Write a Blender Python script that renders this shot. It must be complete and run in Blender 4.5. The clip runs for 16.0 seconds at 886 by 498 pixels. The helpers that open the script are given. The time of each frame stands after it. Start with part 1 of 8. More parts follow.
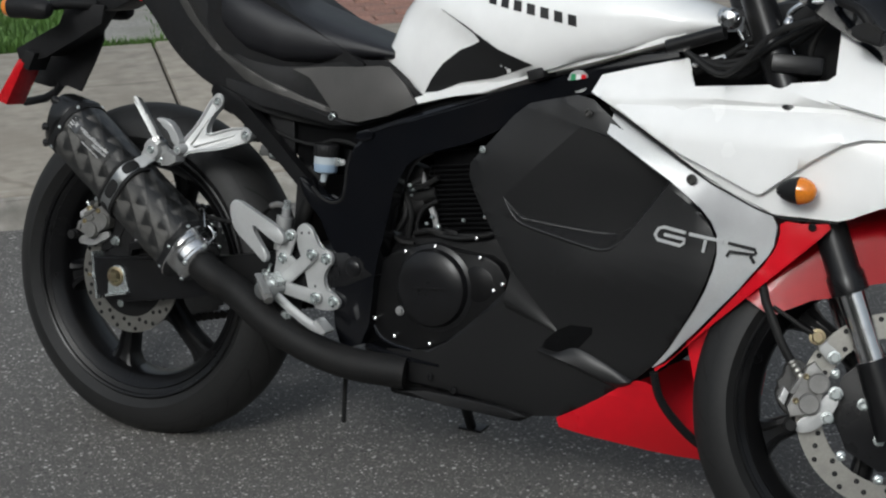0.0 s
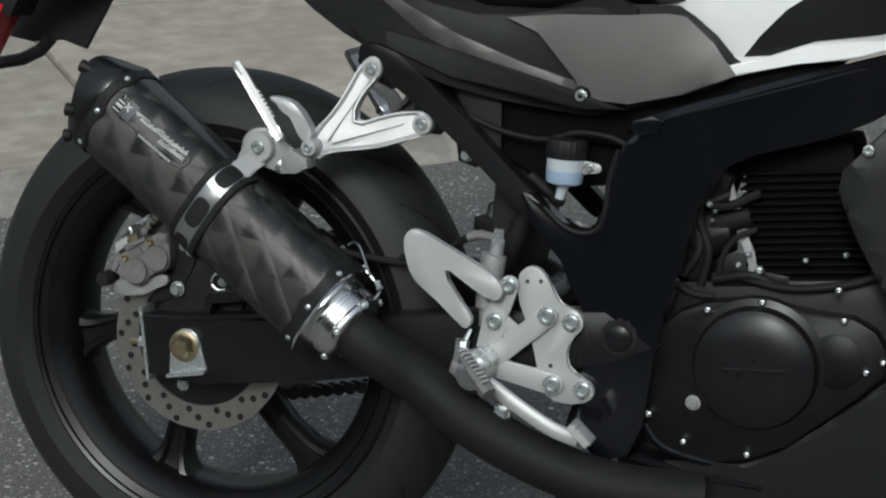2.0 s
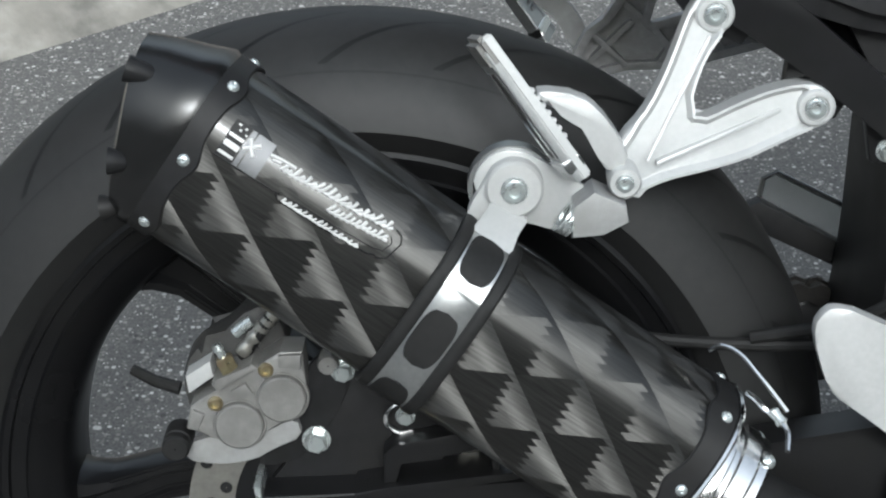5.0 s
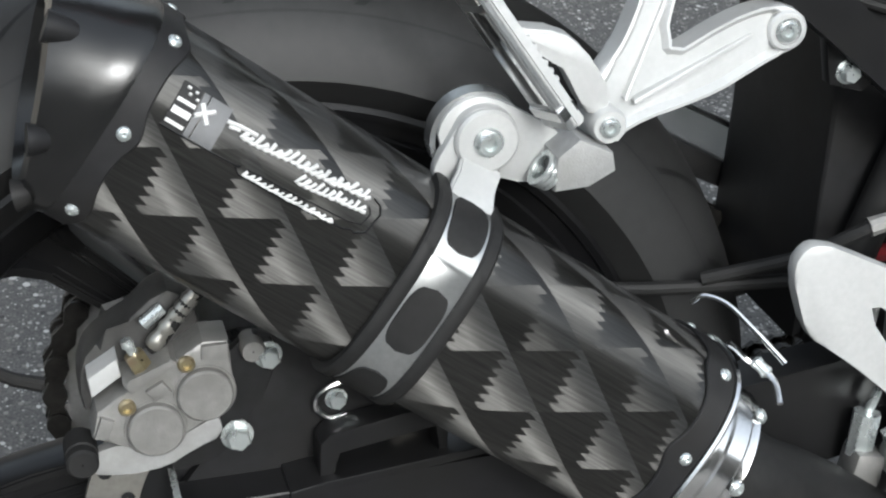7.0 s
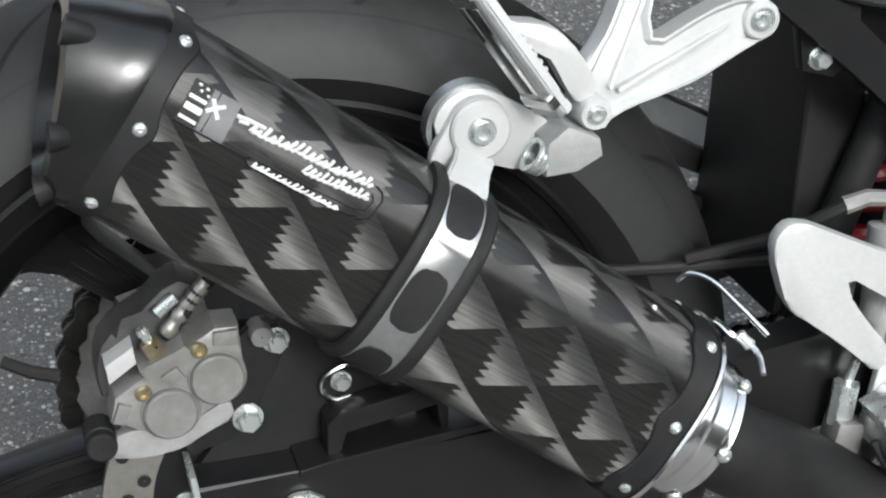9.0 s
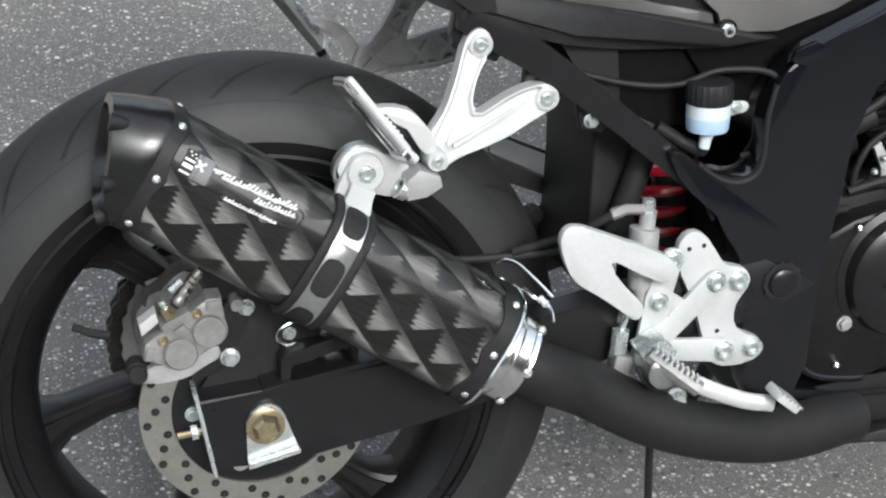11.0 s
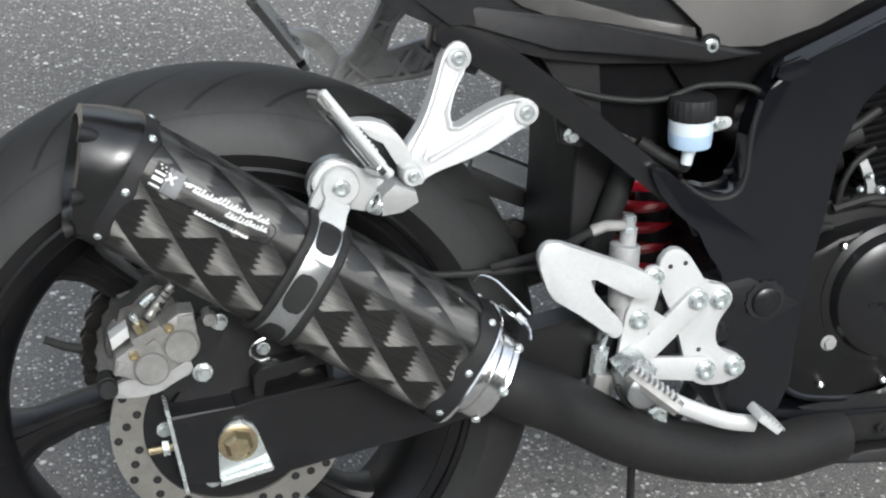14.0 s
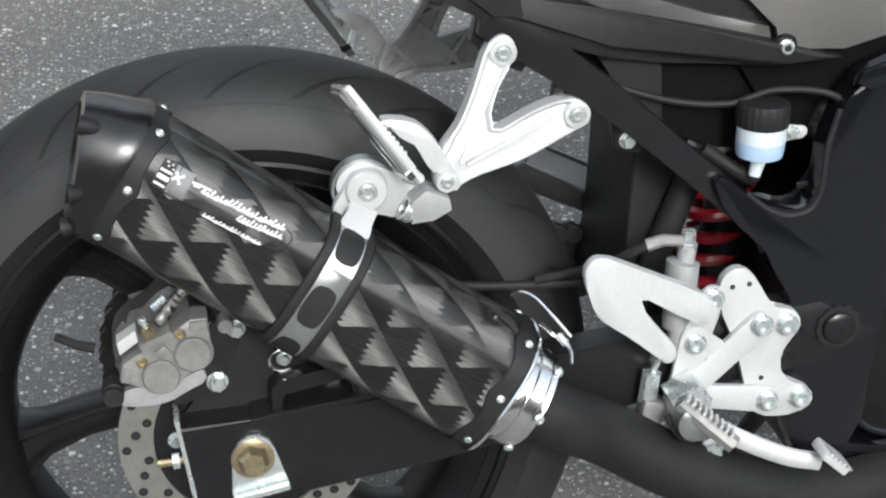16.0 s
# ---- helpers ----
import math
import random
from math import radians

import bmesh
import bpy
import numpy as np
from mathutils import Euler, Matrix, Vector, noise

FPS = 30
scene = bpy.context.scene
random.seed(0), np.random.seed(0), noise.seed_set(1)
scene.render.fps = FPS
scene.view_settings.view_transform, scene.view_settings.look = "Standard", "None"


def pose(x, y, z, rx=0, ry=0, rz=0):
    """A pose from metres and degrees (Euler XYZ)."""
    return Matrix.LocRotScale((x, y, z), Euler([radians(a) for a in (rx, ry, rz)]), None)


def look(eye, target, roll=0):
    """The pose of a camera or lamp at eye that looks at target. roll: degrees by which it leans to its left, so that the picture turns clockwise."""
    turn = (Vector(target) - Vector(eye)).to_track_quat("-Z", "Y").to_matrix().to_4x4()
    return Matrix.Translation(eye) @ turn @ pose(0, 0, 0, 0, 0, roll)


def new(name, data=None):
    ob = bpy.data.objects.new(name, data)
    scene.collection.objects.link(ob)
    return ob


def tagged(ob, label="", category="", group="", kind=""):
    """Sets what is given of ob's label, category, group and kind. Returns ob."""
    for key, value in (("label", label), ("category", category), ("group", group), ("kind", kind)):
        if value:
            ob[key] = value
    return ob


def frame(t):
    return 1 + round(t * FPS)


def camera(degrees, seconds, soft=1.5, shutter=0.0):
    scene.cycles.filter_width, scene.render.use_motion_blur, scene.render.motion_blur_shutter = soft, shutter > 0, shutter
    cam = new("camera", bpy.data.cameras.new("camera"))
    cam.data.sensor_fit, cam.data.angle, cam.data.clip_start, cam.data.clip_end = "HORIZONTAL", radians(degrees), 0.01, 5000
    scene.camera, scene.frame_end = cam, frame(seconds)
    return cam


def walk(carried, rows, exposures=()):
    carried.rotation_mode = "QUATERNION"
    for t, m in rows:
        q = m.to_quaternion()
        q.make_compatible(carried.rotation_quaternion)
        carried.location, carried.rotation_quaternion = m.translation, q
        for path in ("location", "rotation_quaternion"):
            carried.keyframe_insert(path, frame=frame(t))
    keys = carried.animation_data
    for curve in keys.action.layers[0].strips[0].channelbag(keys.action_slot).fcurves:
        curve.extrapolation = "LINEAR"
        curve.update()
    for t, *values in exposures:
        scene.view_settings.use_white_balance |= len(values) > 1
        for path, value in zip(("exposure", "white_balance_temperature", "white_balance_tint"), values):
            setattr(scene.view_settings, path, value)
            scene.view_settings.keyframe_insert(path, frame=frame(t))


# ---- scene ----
cam = camera(28.0, 16.0, soft=2.2)
PATH = [
    (0, (2.0997, -2.4929, 1.4130), (1.1560, -0.8467, 0.7809), -1.83),
    (0.5, (1.9045, -2.4598, 1.3773), (0.9421, -0.8055, 0.7968), 0.17),
    (1, (1.5952, -2.3618, 1.3569), (0.7360, -0.6460, 0.7931), 1.96),
    (1.5, (1.2176, -2.0689, 1.2820), (0.5154, -0.3180, 0.6167), 0.76),
    (2, (0.9077, -1.7835, 1.1900), (0.3040, -0.0144, 0.4762), 0.71),
    (2.5, (0.6551, -1.5430, 1.1482), (0.1145, 0.2450, 0.4328), 0.53),
    (3, (0.5137, -1.4777, 1.0921), (0.1037, 0.3358, 0.3561), 2.52),
    (3.5, (0.3531, -1.3991, 1.0713), (0.0683, 0.3913, 0.2277), 2.16),
    (4, (0.2239, -1.2445, 1.0786), (0.0080, 0.5295, 0.1806), 1.69),
    (4.2, (0.1925, -1.1724, 1.0997), (-0.0086, 0.5883, 0.1689), 0.93),
    (6.3, (-0.1295, -0.7943, 1.0255), (0.2949, 0.8295, -0.0622), 6.07),
    (6.5, (-0.1389, -0.7908, 1.0319), (0.3138, 0.8161, -0.0695), 6.42),
    (7, (-0.1544, -0.7906, 1.0344), (0.3392, 0.8004, -0.0724), 6.20),
    (7.5, (-0.1583, -0.7975, 1.0377), (0.3492, 0.8071, -0.0430), 6.87),
    (8, (-0.1652, -0.8070, 1.0387), (0.3171, 0.8137, -0.0293), 6.49),
    (8.5, (-0.1700, -0.8284, 1.0479), (0.2986, 0.8190, 0.0152), 5.92),
    (9, (-0.1783, -0.8349, 1.0501), (0.3397, 0.7557, -0.0461), 5.25),
    (9.2, (-0.1761, -0.8477, 1.0548), (0.3705, 0.7365, -0.0368), 4.90),
    (11.3, (-0.2303, -1.3777, 1.3914), (0.2349, 0.2392, 0.3101), 3.01),
    (11.5, (-0.2325, -1.3789, 1.3917), (0.2253, 0.2489, 0.3237), 2.81),
    (12, (-0.2282, -1.3738, 1.3845), (0.2475, 0.2514, 0.3203), 3.10),
    (12.5, (-0.2226, -1.3670, 1.3782), (0.2654, 0.2491, 0.3058), 3.35),
    (13, (-0.2123, -1.3556, 1.3768), (0.2900, 0.2579, 0.3071), 3.49),
    (13.5, (-0.2043, -1.3466, 1.3744), (0.3041, 0.2615, 0.2995), 3.54),
    (14, (-0.1909, -1.3300, 1.3703), (0.2864, 0.2824, 0.2877), 3.75),
    (14.5, (-0.1755, -1.3082, 1.3638), (0.2549, 0.3127, 0.2741), 3.53),
    (15, (-0.1522, -1.2818, 1.3547), (0.2469, 0.3407, 0.2556), 3.64),
    (15.5, (-0.1145, -1.2384, 1.3461), (0.2710, 0.3809, 0.2373), 4.13),
    (16, (-0.0914, -1.2103, 1.3394), (0.2537, 0.4020, 0.2073), 3.57),
]
EXPOSURES = [(0, 0.14, 6400, 9), (1.0, 0.19, 6360, 8), (2.0, 0.19, 6320, 7), (3.0, 0.47, 6120, 6), (4.2, 0.88, 6150, 6), (6.5, 1.35, 6350, 9), (9.2, 1.48, 6420, 9), (11.3, 1.53, 6400, 10), (16, 1.55, 6400, 10)]
walk(cam, [(t, look(eye, target, roll)) for t, eye, target, roll in PATH], EXPOSURES)

# ---- light: a bright overcast sky with a veiled, wide sun ----
world = bpy.data.worlds.new("overcast_sky")
scene.world = world
world.use_nodes = True
sky = world.node_tree.nodes.new("ShaderNodeTexSky")
sky.sky_type = "NISHITA"
sky.sun_disc = False
sky.sun_elevation, sky.sun_rotation = radians(36), radians(175)
sky.dust_density, sky.air_density = 4.0, 1.2
soften = world.node_tree.nodes.new("ShaderNodeHueSaturation")
soften.inputs["Saturation"].default_value = 0.35
background = world.node_tree.nodes["Background"]
background.inputs["Strength"].default_value = 0.105
world.node_tree.links.new(sky.outputs[0], soften.inputs["Color"])
# cloud cover: brighter overhead than near the horizon
where = world.node_tree.nodes.new("ShaderNodeTexCoord")
height = world.node_tree.nodes.new("ShaderNodeSeparateXYZ")
rise = world.node_tree.nodes.new("ShaderNodeMapRange")
rise.inputs["From Min"].default_value, rise.inputs["From Max"].default_value = -0.05, 0.9
rise.inputs["To Min"].default_value, rise.inputs["To Max"].default_value = 0.42, 1.55
cloud = world.node_tree.nodes.new("ShaderNodeMix")
cloud.data_type, cloud.blend_type = "RGBA", "MULTIPLY"
cloud.inputs["Factor"].default_value = 1.0
shade = world.node_tree.nodes.new("ShaderNodeCombineColor")
world.node_tree.links.new(where.outputs["Generated"], height.inputs[0])
world.node_tree.links.new(height.outputs[2], rise.inputs["Value"])
for k in range(3):
    tint = world.node_tree.nodes.new("ShaderNodeMath")
    tint.operation = "MULTIPLY"
    tint.inputs[1].default_value = (0.96, 1.0, 1.01)[k]
    world.node_tree.links.new(rise.outputs[0], tint.inputs[0])
    world.node_tree.links.new(tint.outputs[0], shade.inputs[k])
world.node_tree.links.new(soften.outputs[0], cloud.inputs["A"])
world.node_tree.links.new(shade.outputs[0], cloud.inputs["B"])
world.node_tree.links.new(cloud.outputs["Result"], background.inputs[0])
sun = new("sun", bpy.data.lights.new("sun", "SUN"))
sun.data.energy, sun.data.angle, sun.data.color = 0.8, radians(10), (0.97, 0.985, 1.0)
sun.matrix_world = look((0.7, -8.0, 6.0), (0, 0, 0))


# ---- materials ----
def material(name, base, rough=0.5, metal=0.0, vary=0.12, scale=40.0, bump=0.05, bump_scale=300.0, coat=0.0, spot=None, spot_scale=6.0, island=0.0, rough_vary=0.08):
    """A surface with grain, larger stains and fine relief in object coordinates."""
    m = bpy.data.materials.new(name)
    m.use_nodes = True
    nt = m.node_tree
    p = nt.nodes["Principled BSDF"]
    co = nt.nodes.new("ShaderNodeTexCoord")
    n1 = nt.nodes.new("ShaderNodeTexNoise")
    n1.inputs["Scale"].default_value, n1.inputs["Detail"].default_value = scale, 6
    n2 = nt.nodes.new("ShaderNodeTexNoise")
    n2.inputs["Scale"].default_value, n2.inputs["Detail"].default_value = spot_scale, 4
    for n in (n1, n2):
        nt.links.new(co.outputs["Object"], n.inputs["Vector"])
    ramp = nt.nodes.new("ShaderNodeValToRGB")
    lo, hi = [max(0.0, c * (1 - vary)) for c in base], [min(1.0, c * (1 + vary)) for c in base]
    ramp.color_ramp.elements[0].color, ramp.color_ramp.elements[1].color = (*lo, 1), (*hi, 1)
    ramp.color_ramp.elements[0].position, ramp.color_ramp.elements[1].position = 0.3, 0.7
    nt.links.new(n1.outputs[0], ramp.inputs[0])
    out = ramp.outputs[0]
    if spot:
        r2 = nt.nodes.new("ShaderNodeMapRange")
        r2.inputs["From Min"].default_value, r2.inputs["From Max"].default_value = 0.45, 0.75
        nt.links.new(n2.outputs[0], r2.inputs["Value"])
        mx = nt.nodes.new("ShaderNodeMix")
        mx.data_type = "RGBA"
        mx.inputs["B"].default_value = (*spot, 1)
        nt.links.new(r2.outputs[0], mx.inputs["Factor"])
        nt.links.new(out, mx.inputs["A"])
        out = mx.outputs["Result"]
    if island:
        info = nt.nodes.new("ShaderNodeObjectInfo")
        geo = nt.nodes.new("ShaderNodeNewGeometry")
        add = nt.nodes.new("ShaderNodeMath")
        nt.links.new(info.outputs["Random"], add.inputs[0])
        nt.links.new(geo.outputs["Random Per Island"], add.inputs[1])
        mr = nt.nodes.new("ShaderNodeMapRange")
        mr.inputs["From Max"].default_value = 2.0
        mr.inputs["To Min"].default_value, mr.inputs["To Max"].default_value = 1 - island, 1 + island
        nt.links.new(add.outputs[0], mr.inputs["Value"])
        hs = nt.nodes.new("ShaderNodeHueSaturation")
        nt.links.new(mr.outputs[0], hs.inputs["Value"])
        nt.links.new(out, hs.inputs["Color"])
        out = hs.outputs[0]
    nt.links.new(out, p.inputs["Base Color"])
    rr = nt.nodes.new("ShaderNodeMapRange")
    rr.inputs["To Min"].default_value, rr.inputs["To Max"].default_value = max(0.02, rough - rough_vary), min(1, rough + rough_vary)
    nt.links.new(n2.outputs[0], rr.inputs["Value"])
    nt.links.new(rr.outputs[0], p.inputs["Roughness"])
    p.inputs["Metallic"].default_value = metal
    p.inputs["Coat Weight"].default_value = coat
    p.inputs["Coat Roughness"].default_value = 0.06
    if bump:
        n3 = nt.nodes.new("ShaderNodeTexNoise")
        n3.inputs["Scale"].default_value, n3.inputs["Detail"].default_value = bump_scale, 3
        nt.links.new(co.outputs["Object"], n3.inputs["Vector"])
        b = nt.nodes.new("ShaderNodeBump")
        b.inputs["Strength"].default_value, b.inputs["Distance"].default_value = bump, 0.002
        nt.links.new(n3.outputs[0], b.inputs["Height"])
        nt.links.new(b.outputs[0], p.inputs["Normal"])
    return m


def soften_gloss(m, level):
    m.node_tree.nodes["Principled BSDF"].inputs["Specular IOR Level"].default_value = level
    return m


BLACK = material("satin_black_paint", (0.009, 0.009, 0.0098), 0.3, 0.0, 0.2, 60, 0.03, 900, spot=(0.009, 0.0088, 0.0085), spot_scale=14)
MATT_BLACK = material("black_plastic", (0.0125, 0.0125, 0.0132), 0.5, 0.0, 0.2, 120, 0.12, 1500, spot=(0.014, 0.0135, 0.013), spot_scale=20)
GLOSS_BLACK = material("gloss_black_frame_paint", (0.0045, 0.0049, 0.0064), 0.14, 0.0, 0.2, 50, 0.02, 300, coat=0.2, spot=(0.006, 0.006, 0.007), spot_scale=10)
ENGINE_BLACK = material("engine_black_paint", (0.0065, 0.0065, 0.0069), 0.36, 0.0, 0.25, 90, 0.15, 700, spot=(0.008, 0.0077, 0.0075), spot_scale=18)
FIN_BLACK = material("dull_black_fin_paint", (0.005, 0.005, 0.0054), 0.65, 0.0, 0.2, 90, 0.1, 700)
PIPE = material("heat_black_pipe_paint", (0.011, 0.011, 0.011), 0.6, 0.0, 0.2, 200, 0.2, 1400, spot=(0.016, 0.015, 0.0145), spot_scale=25)
CHARCOAL = material("charcoal_metallic_plastic", (0.072, 0.0695, 0.066), 0.42, 0.45, 0.06, 400, 0.05, 1500, spot=(0.095, 0.09, 0.086), spot_scale=8)
FAIRING_BLACK = material("matt_black_fairing_paint", (0.0122, 0.0122, 0.0127), 0.37, 0.0, 0.1, 400, 0.04, 1500, spot=(0.0145, 0.0144, 0.0147), spot_scale=7)
WHITE = material("white_paint", (0.88, 0.88, 0.87), 0.25, 0.0, 0.02, 30, 0.0, coat=0.5, spot=(0.85, 0.85, 0.84), spot_scale=5)
RED = material("red_paint", (0.62, 0.004, 0.014), 0.3, 0.0, 0.06, 30, 0.0, coat=0.12, spot=(0.57, 0.004, 0.011), spot_scale=6)
SILVER = material("silver_paint", (0.55, 0.56, 0.56), 0.35, 0.4, 0.05, 500, 0.02, 1500, spot=(0.46, 0.46, 0.47), spot_scale=9)
ALLOY = material("bead_blasted_aluminium", (0.46, 0.465, 0.46), 0.42, 0.3, 0.04, 300, 0.1, 1400, spot=(0.39, 0.395, 0.39), spot_scale=16)
CAST = material("cast_grey_aluminium", (0.2, 0.196, 0.188), 0.45, 0.35, 0.1, 200, 0.2, 900, spot=(0.15, 0.146, 0.138), spot_scale=40)
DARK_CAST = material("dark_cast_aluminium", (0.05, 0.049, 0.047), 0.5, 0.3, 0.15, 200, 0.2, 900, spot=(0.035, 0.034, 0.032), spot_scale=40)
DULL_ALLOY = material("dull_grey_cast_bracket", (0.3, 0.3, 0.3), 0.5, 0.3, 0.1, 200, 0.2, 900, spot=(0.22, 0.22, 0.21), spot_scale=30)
CHROME = material("polished_steel", (0.84, 0.84, 0.84), 0.17, 1.0, 0.03, 100, 0.01, 300, spot=(0.7, 0.7, 0.7), spot_scale=30)
ZINC = material("zinc_plated_steel", (0.56, 0.59, 0.585), 0.27, 0.75, 0.1, 200, 0.05, 900, spot=(0.5, 0.55, 0.54), spot_scale=60)
GOLD = material("yellow_zinc_steel", (0.42, 0.36, 0.22), 0.3, 0.9, 0.15, 200, 0.05, 900, spot=(0.4, 0.28, 0.2), spot_scale=80)
DISC = material("brake_disc_steel", (0.36, 0.35, 0.32), 0.33, 0.85, 0.08, 300, 0.08, 900, spot=(0.28, 0.27, 0.25), spot_scale=30)
VINYL = material("black_seat_vinyl", (0.011, 0.011, 0.013), 0.4, 0.0, 0.15, 200, 0.3, 1100, spot=(0.015, 0.015, 0.018), spot_scale=12)
CHAIN = material("dark_chain_steel", (0.03, 0.028, 0.026), 0.4, 0.6, 0.3, 200, 0.1, 900)
RUBBER = material("black_rubber", (0.012, 0.012, 0.012), 0.6, 0.0, 0.2, 200, 0.1, 900, spot=(0.018, 0.0175, 0.017), spot_scale=20)
DARK_BADGE = material("dark_badge_plate", (0.008, 0.008, 0.0085), 0.5, 0.0, 0.1, 200, 0.02, 900)
CAP = material("satin_black_moulding", (0.007, 0.007, 0.0072), 0.25, 0.0, 0.15, 200, 0.06, 1200, spot=(0.011, 0.0108, 0.0105), spot_scale=14)
BRUSHED = material("brushed_aluminium", (0.42, 0.43, 0.43), 0.3, 0.9, 0.08, 300, 0.04, 900, spot=(0.34, 0.35, 0.35), spot_scale=25)
PRINT = material("pale_badge_print", (0.5, 0.5, 0.49), 0.4)
WHEEL_BLACK = material("black_wheel_paint", (0.005, 0.005, 0.0055), 0.3, 0.0, 0.2, 60, 0.03, 500, spot=(0.008, 0.0078, 0.0076), spot_scale=14)
GREY_BADGE = material("grey_badge_print", (0.06, 0.062, 0.066), 0.35, 0.3, 0.1, 200, 0.02, 900)
SPRING_RED = material("red_spring_paint", (0.25, 0.006, 0.014), 0.35, 0.0, 0.1, 60, 0.03, 400, coat=0.3)
AMBER = material("amber_lens", (0.75, 0.22, 0.02), 0.15, 0.0, 0.1, 200, 0.1, 800, coat=0.5)
RED_LENS = material("red_lens", (0.5, 0.01, 0.015), 0.15, 0.0, 0.15, 120, 0.1, 800, coat=0.5)
GREEN = material("green_sticker", (0.03, 0.3, 0.12), 0.4)
FLUID_PLASTIC = material("milky_reservoir_plastic", (0.46, 0.51, 0.54), 0.3, 0.0, 0.05, 60, 0.02, 400)
FLUID = material("blue_tinted_fluid_level", (0.3, 0.4, 0.52), 0.3, 0.0, 0.05, 60, 0.02, 400)
CLEAR = material("clear_scuffed_plastic", (0.75, 0.77, 0.76), 0.12, 0.0, 0.05, 60, 0.05, 300)
CLEAR.node_tree.nodes["Principled BSDF"].inputs["Transmission Weight"].default_value = 0.92
FLAP = material("glossy_grey_flap_plastic", (0.06, 0.063, 0.064), 0.16, 0.0, 0.2, 60, 0.1, 300, coat=0.5, spot=(0.05, 0.05, 0.05), spot_scale=18)
SMOKED = material("smoked_screen", (0.01, 0.011, 0.014), 0.08, 0.0, 0.1, 20, 0.0, coat=0.5)
BRICK = material("red_paving_brick", (0.28, 0.15, 0.115), 0.85, 0.0, 0.25, 60, 0.6, 200, spot=(0.2, 0.15, 0.13), spot_scale=9, island=0.3)
STONE = material("grey_border_slab", (0.26, 0.25, 0.23), 0.85, 0.0, 0.2, 50, 0.6, 180, spot=(0.2, 0.2, 0.17), spot_scale=5, island=0.15)
CONCRETE = material("weathered_concrete", (0.315, 0.283, 0.236), 0.88, 0.0, 0.22, 14, 0.8, 160, spot=(0.26, 0.23, 0.19), spot_scale=3.2, island=0.08)


def weather(m):
    """Old concrete: long pale streaks and a few dark cracks over the stains."""
    nt = m.node_tree
    p = nt.nodes["Principled BSDF"]
    co = nt.nodes.new("ShaderNodeTexCoord")
    mp = nt.nodes.new("ShaderNodeMapping")
    mp.inputs["Scale"].default_value = (2.0, 3.6, 3.0)
    streak = nt.nodes.new("ShaderNodeTexNoise")
    streak.inputs["Scale"].default_value, streak.inputs["Detail"].default_value, streak.inputs["Roughness"].default_value = 2.0, 8, 0.72
    nt.links.new(co.outputs["Object"], mp.inputs[0])
    nt.links.new(mp.outputs[0], streak.inputs["Vector"])
    pale = nt.nodes.new("ShaderNodeMapRange")
    pale.inputs["From Min"].default_value, pale.inputs["From Max"].default_value = 0.55, 0.8
    nt.links.new(streak.outputs[0], pale.inputs["Value"])
    warp = nt.nodes.new("ShaderNodeTexNoise")
    warp.inputs["Scale"].default_value, warp.inputs["Detail"].default_value = 5.0, 4
    nt.links.new(co.outputs["Object"], warp.inputs["Vector"])
    bend = nt.nodes.new("ShaderNodeMix")
    bend.data_type = "RGBA"
    bend.inputs["Factor"].default_value = 0.12
    nt.links.new(co.outputs["Object"], bend.inputs["A"])
    nt.links.new(warp.outputs["Color"], bend.inputs["B"])
    cell = nt.nodes.new("ShaderNodeTexVoronoi")
    cell.feature = "DISTANCE_TO_EDGE"
    cell.inputs["Scale"].default_value = 0.7
    nt.links.new(bend.outputs["Result"], cell.inputs["Vector"])
    crack = nt.nodes.new("ShaderNodeMapRange")
    crack.inputs["From Min"].default_value, crack.inputs["From Max"].default_value = 0.002, 0.009
    crack.inputs["To Min"].default_value, crack.inputs["To Max"].default_value = 0.35, 0.0
    nt.links.new(cell.outputs["Distance"], crack.inputs["Value"])
    colour = p.inputs["Base Color"].links[0].from_socket
    for fac, tint in ((pale.outputs[0], (0.52, 0.49, 0.43)), (crack.outputs[0], (0.11, 0.095, 0.075))):
        mx = nt.nodes.new("ShaderNodeMix")
        mx.data_type = "RGBA"
        mx.inputs["B"].default_value = (*tint, 1)
        nt.links.new(fac, mx.inputs["Factor"])
        nt.links.new(colour, mx.inputs["A"])
        colour = mx.outputs["Result"]
    nt.links.new(colour, p.inputs["Base Color"])


weather(CONCRETE)
KERB_FACE = material("rough_stained_kerb", (0.27, 0.255, 0.225), 0.92, 0.0, 0.45, 16, 1.0, 90, spot=(0.2, 0.185, 0.16), spot_scale=7, island=0.1)
UNSEEN_WALL = material("dark_unseen_wall", (0.07, 0.068, 0.06), 0.9, 0.0, 0.3, 6, 0.5, 40, spot=(0.045, 0.05, 0.04), spot_scale=1.5)
SOIL = material("dark_soil", (0.06, 0.05, 0.035), 0.95, 0.0, 0.3, 30, 0.8, 100)
GRASS = material("grass_blades", (0.075, 0.16, 0.028), 0.6, 0.0, 0.3, 3, 0.0, island=0.25)
CAR_PAINT = material("black_car_paint", (0.008, 0.008, 0.009), 0.15, 0.0, 0.1, 10, 0.0, coat=0.6)


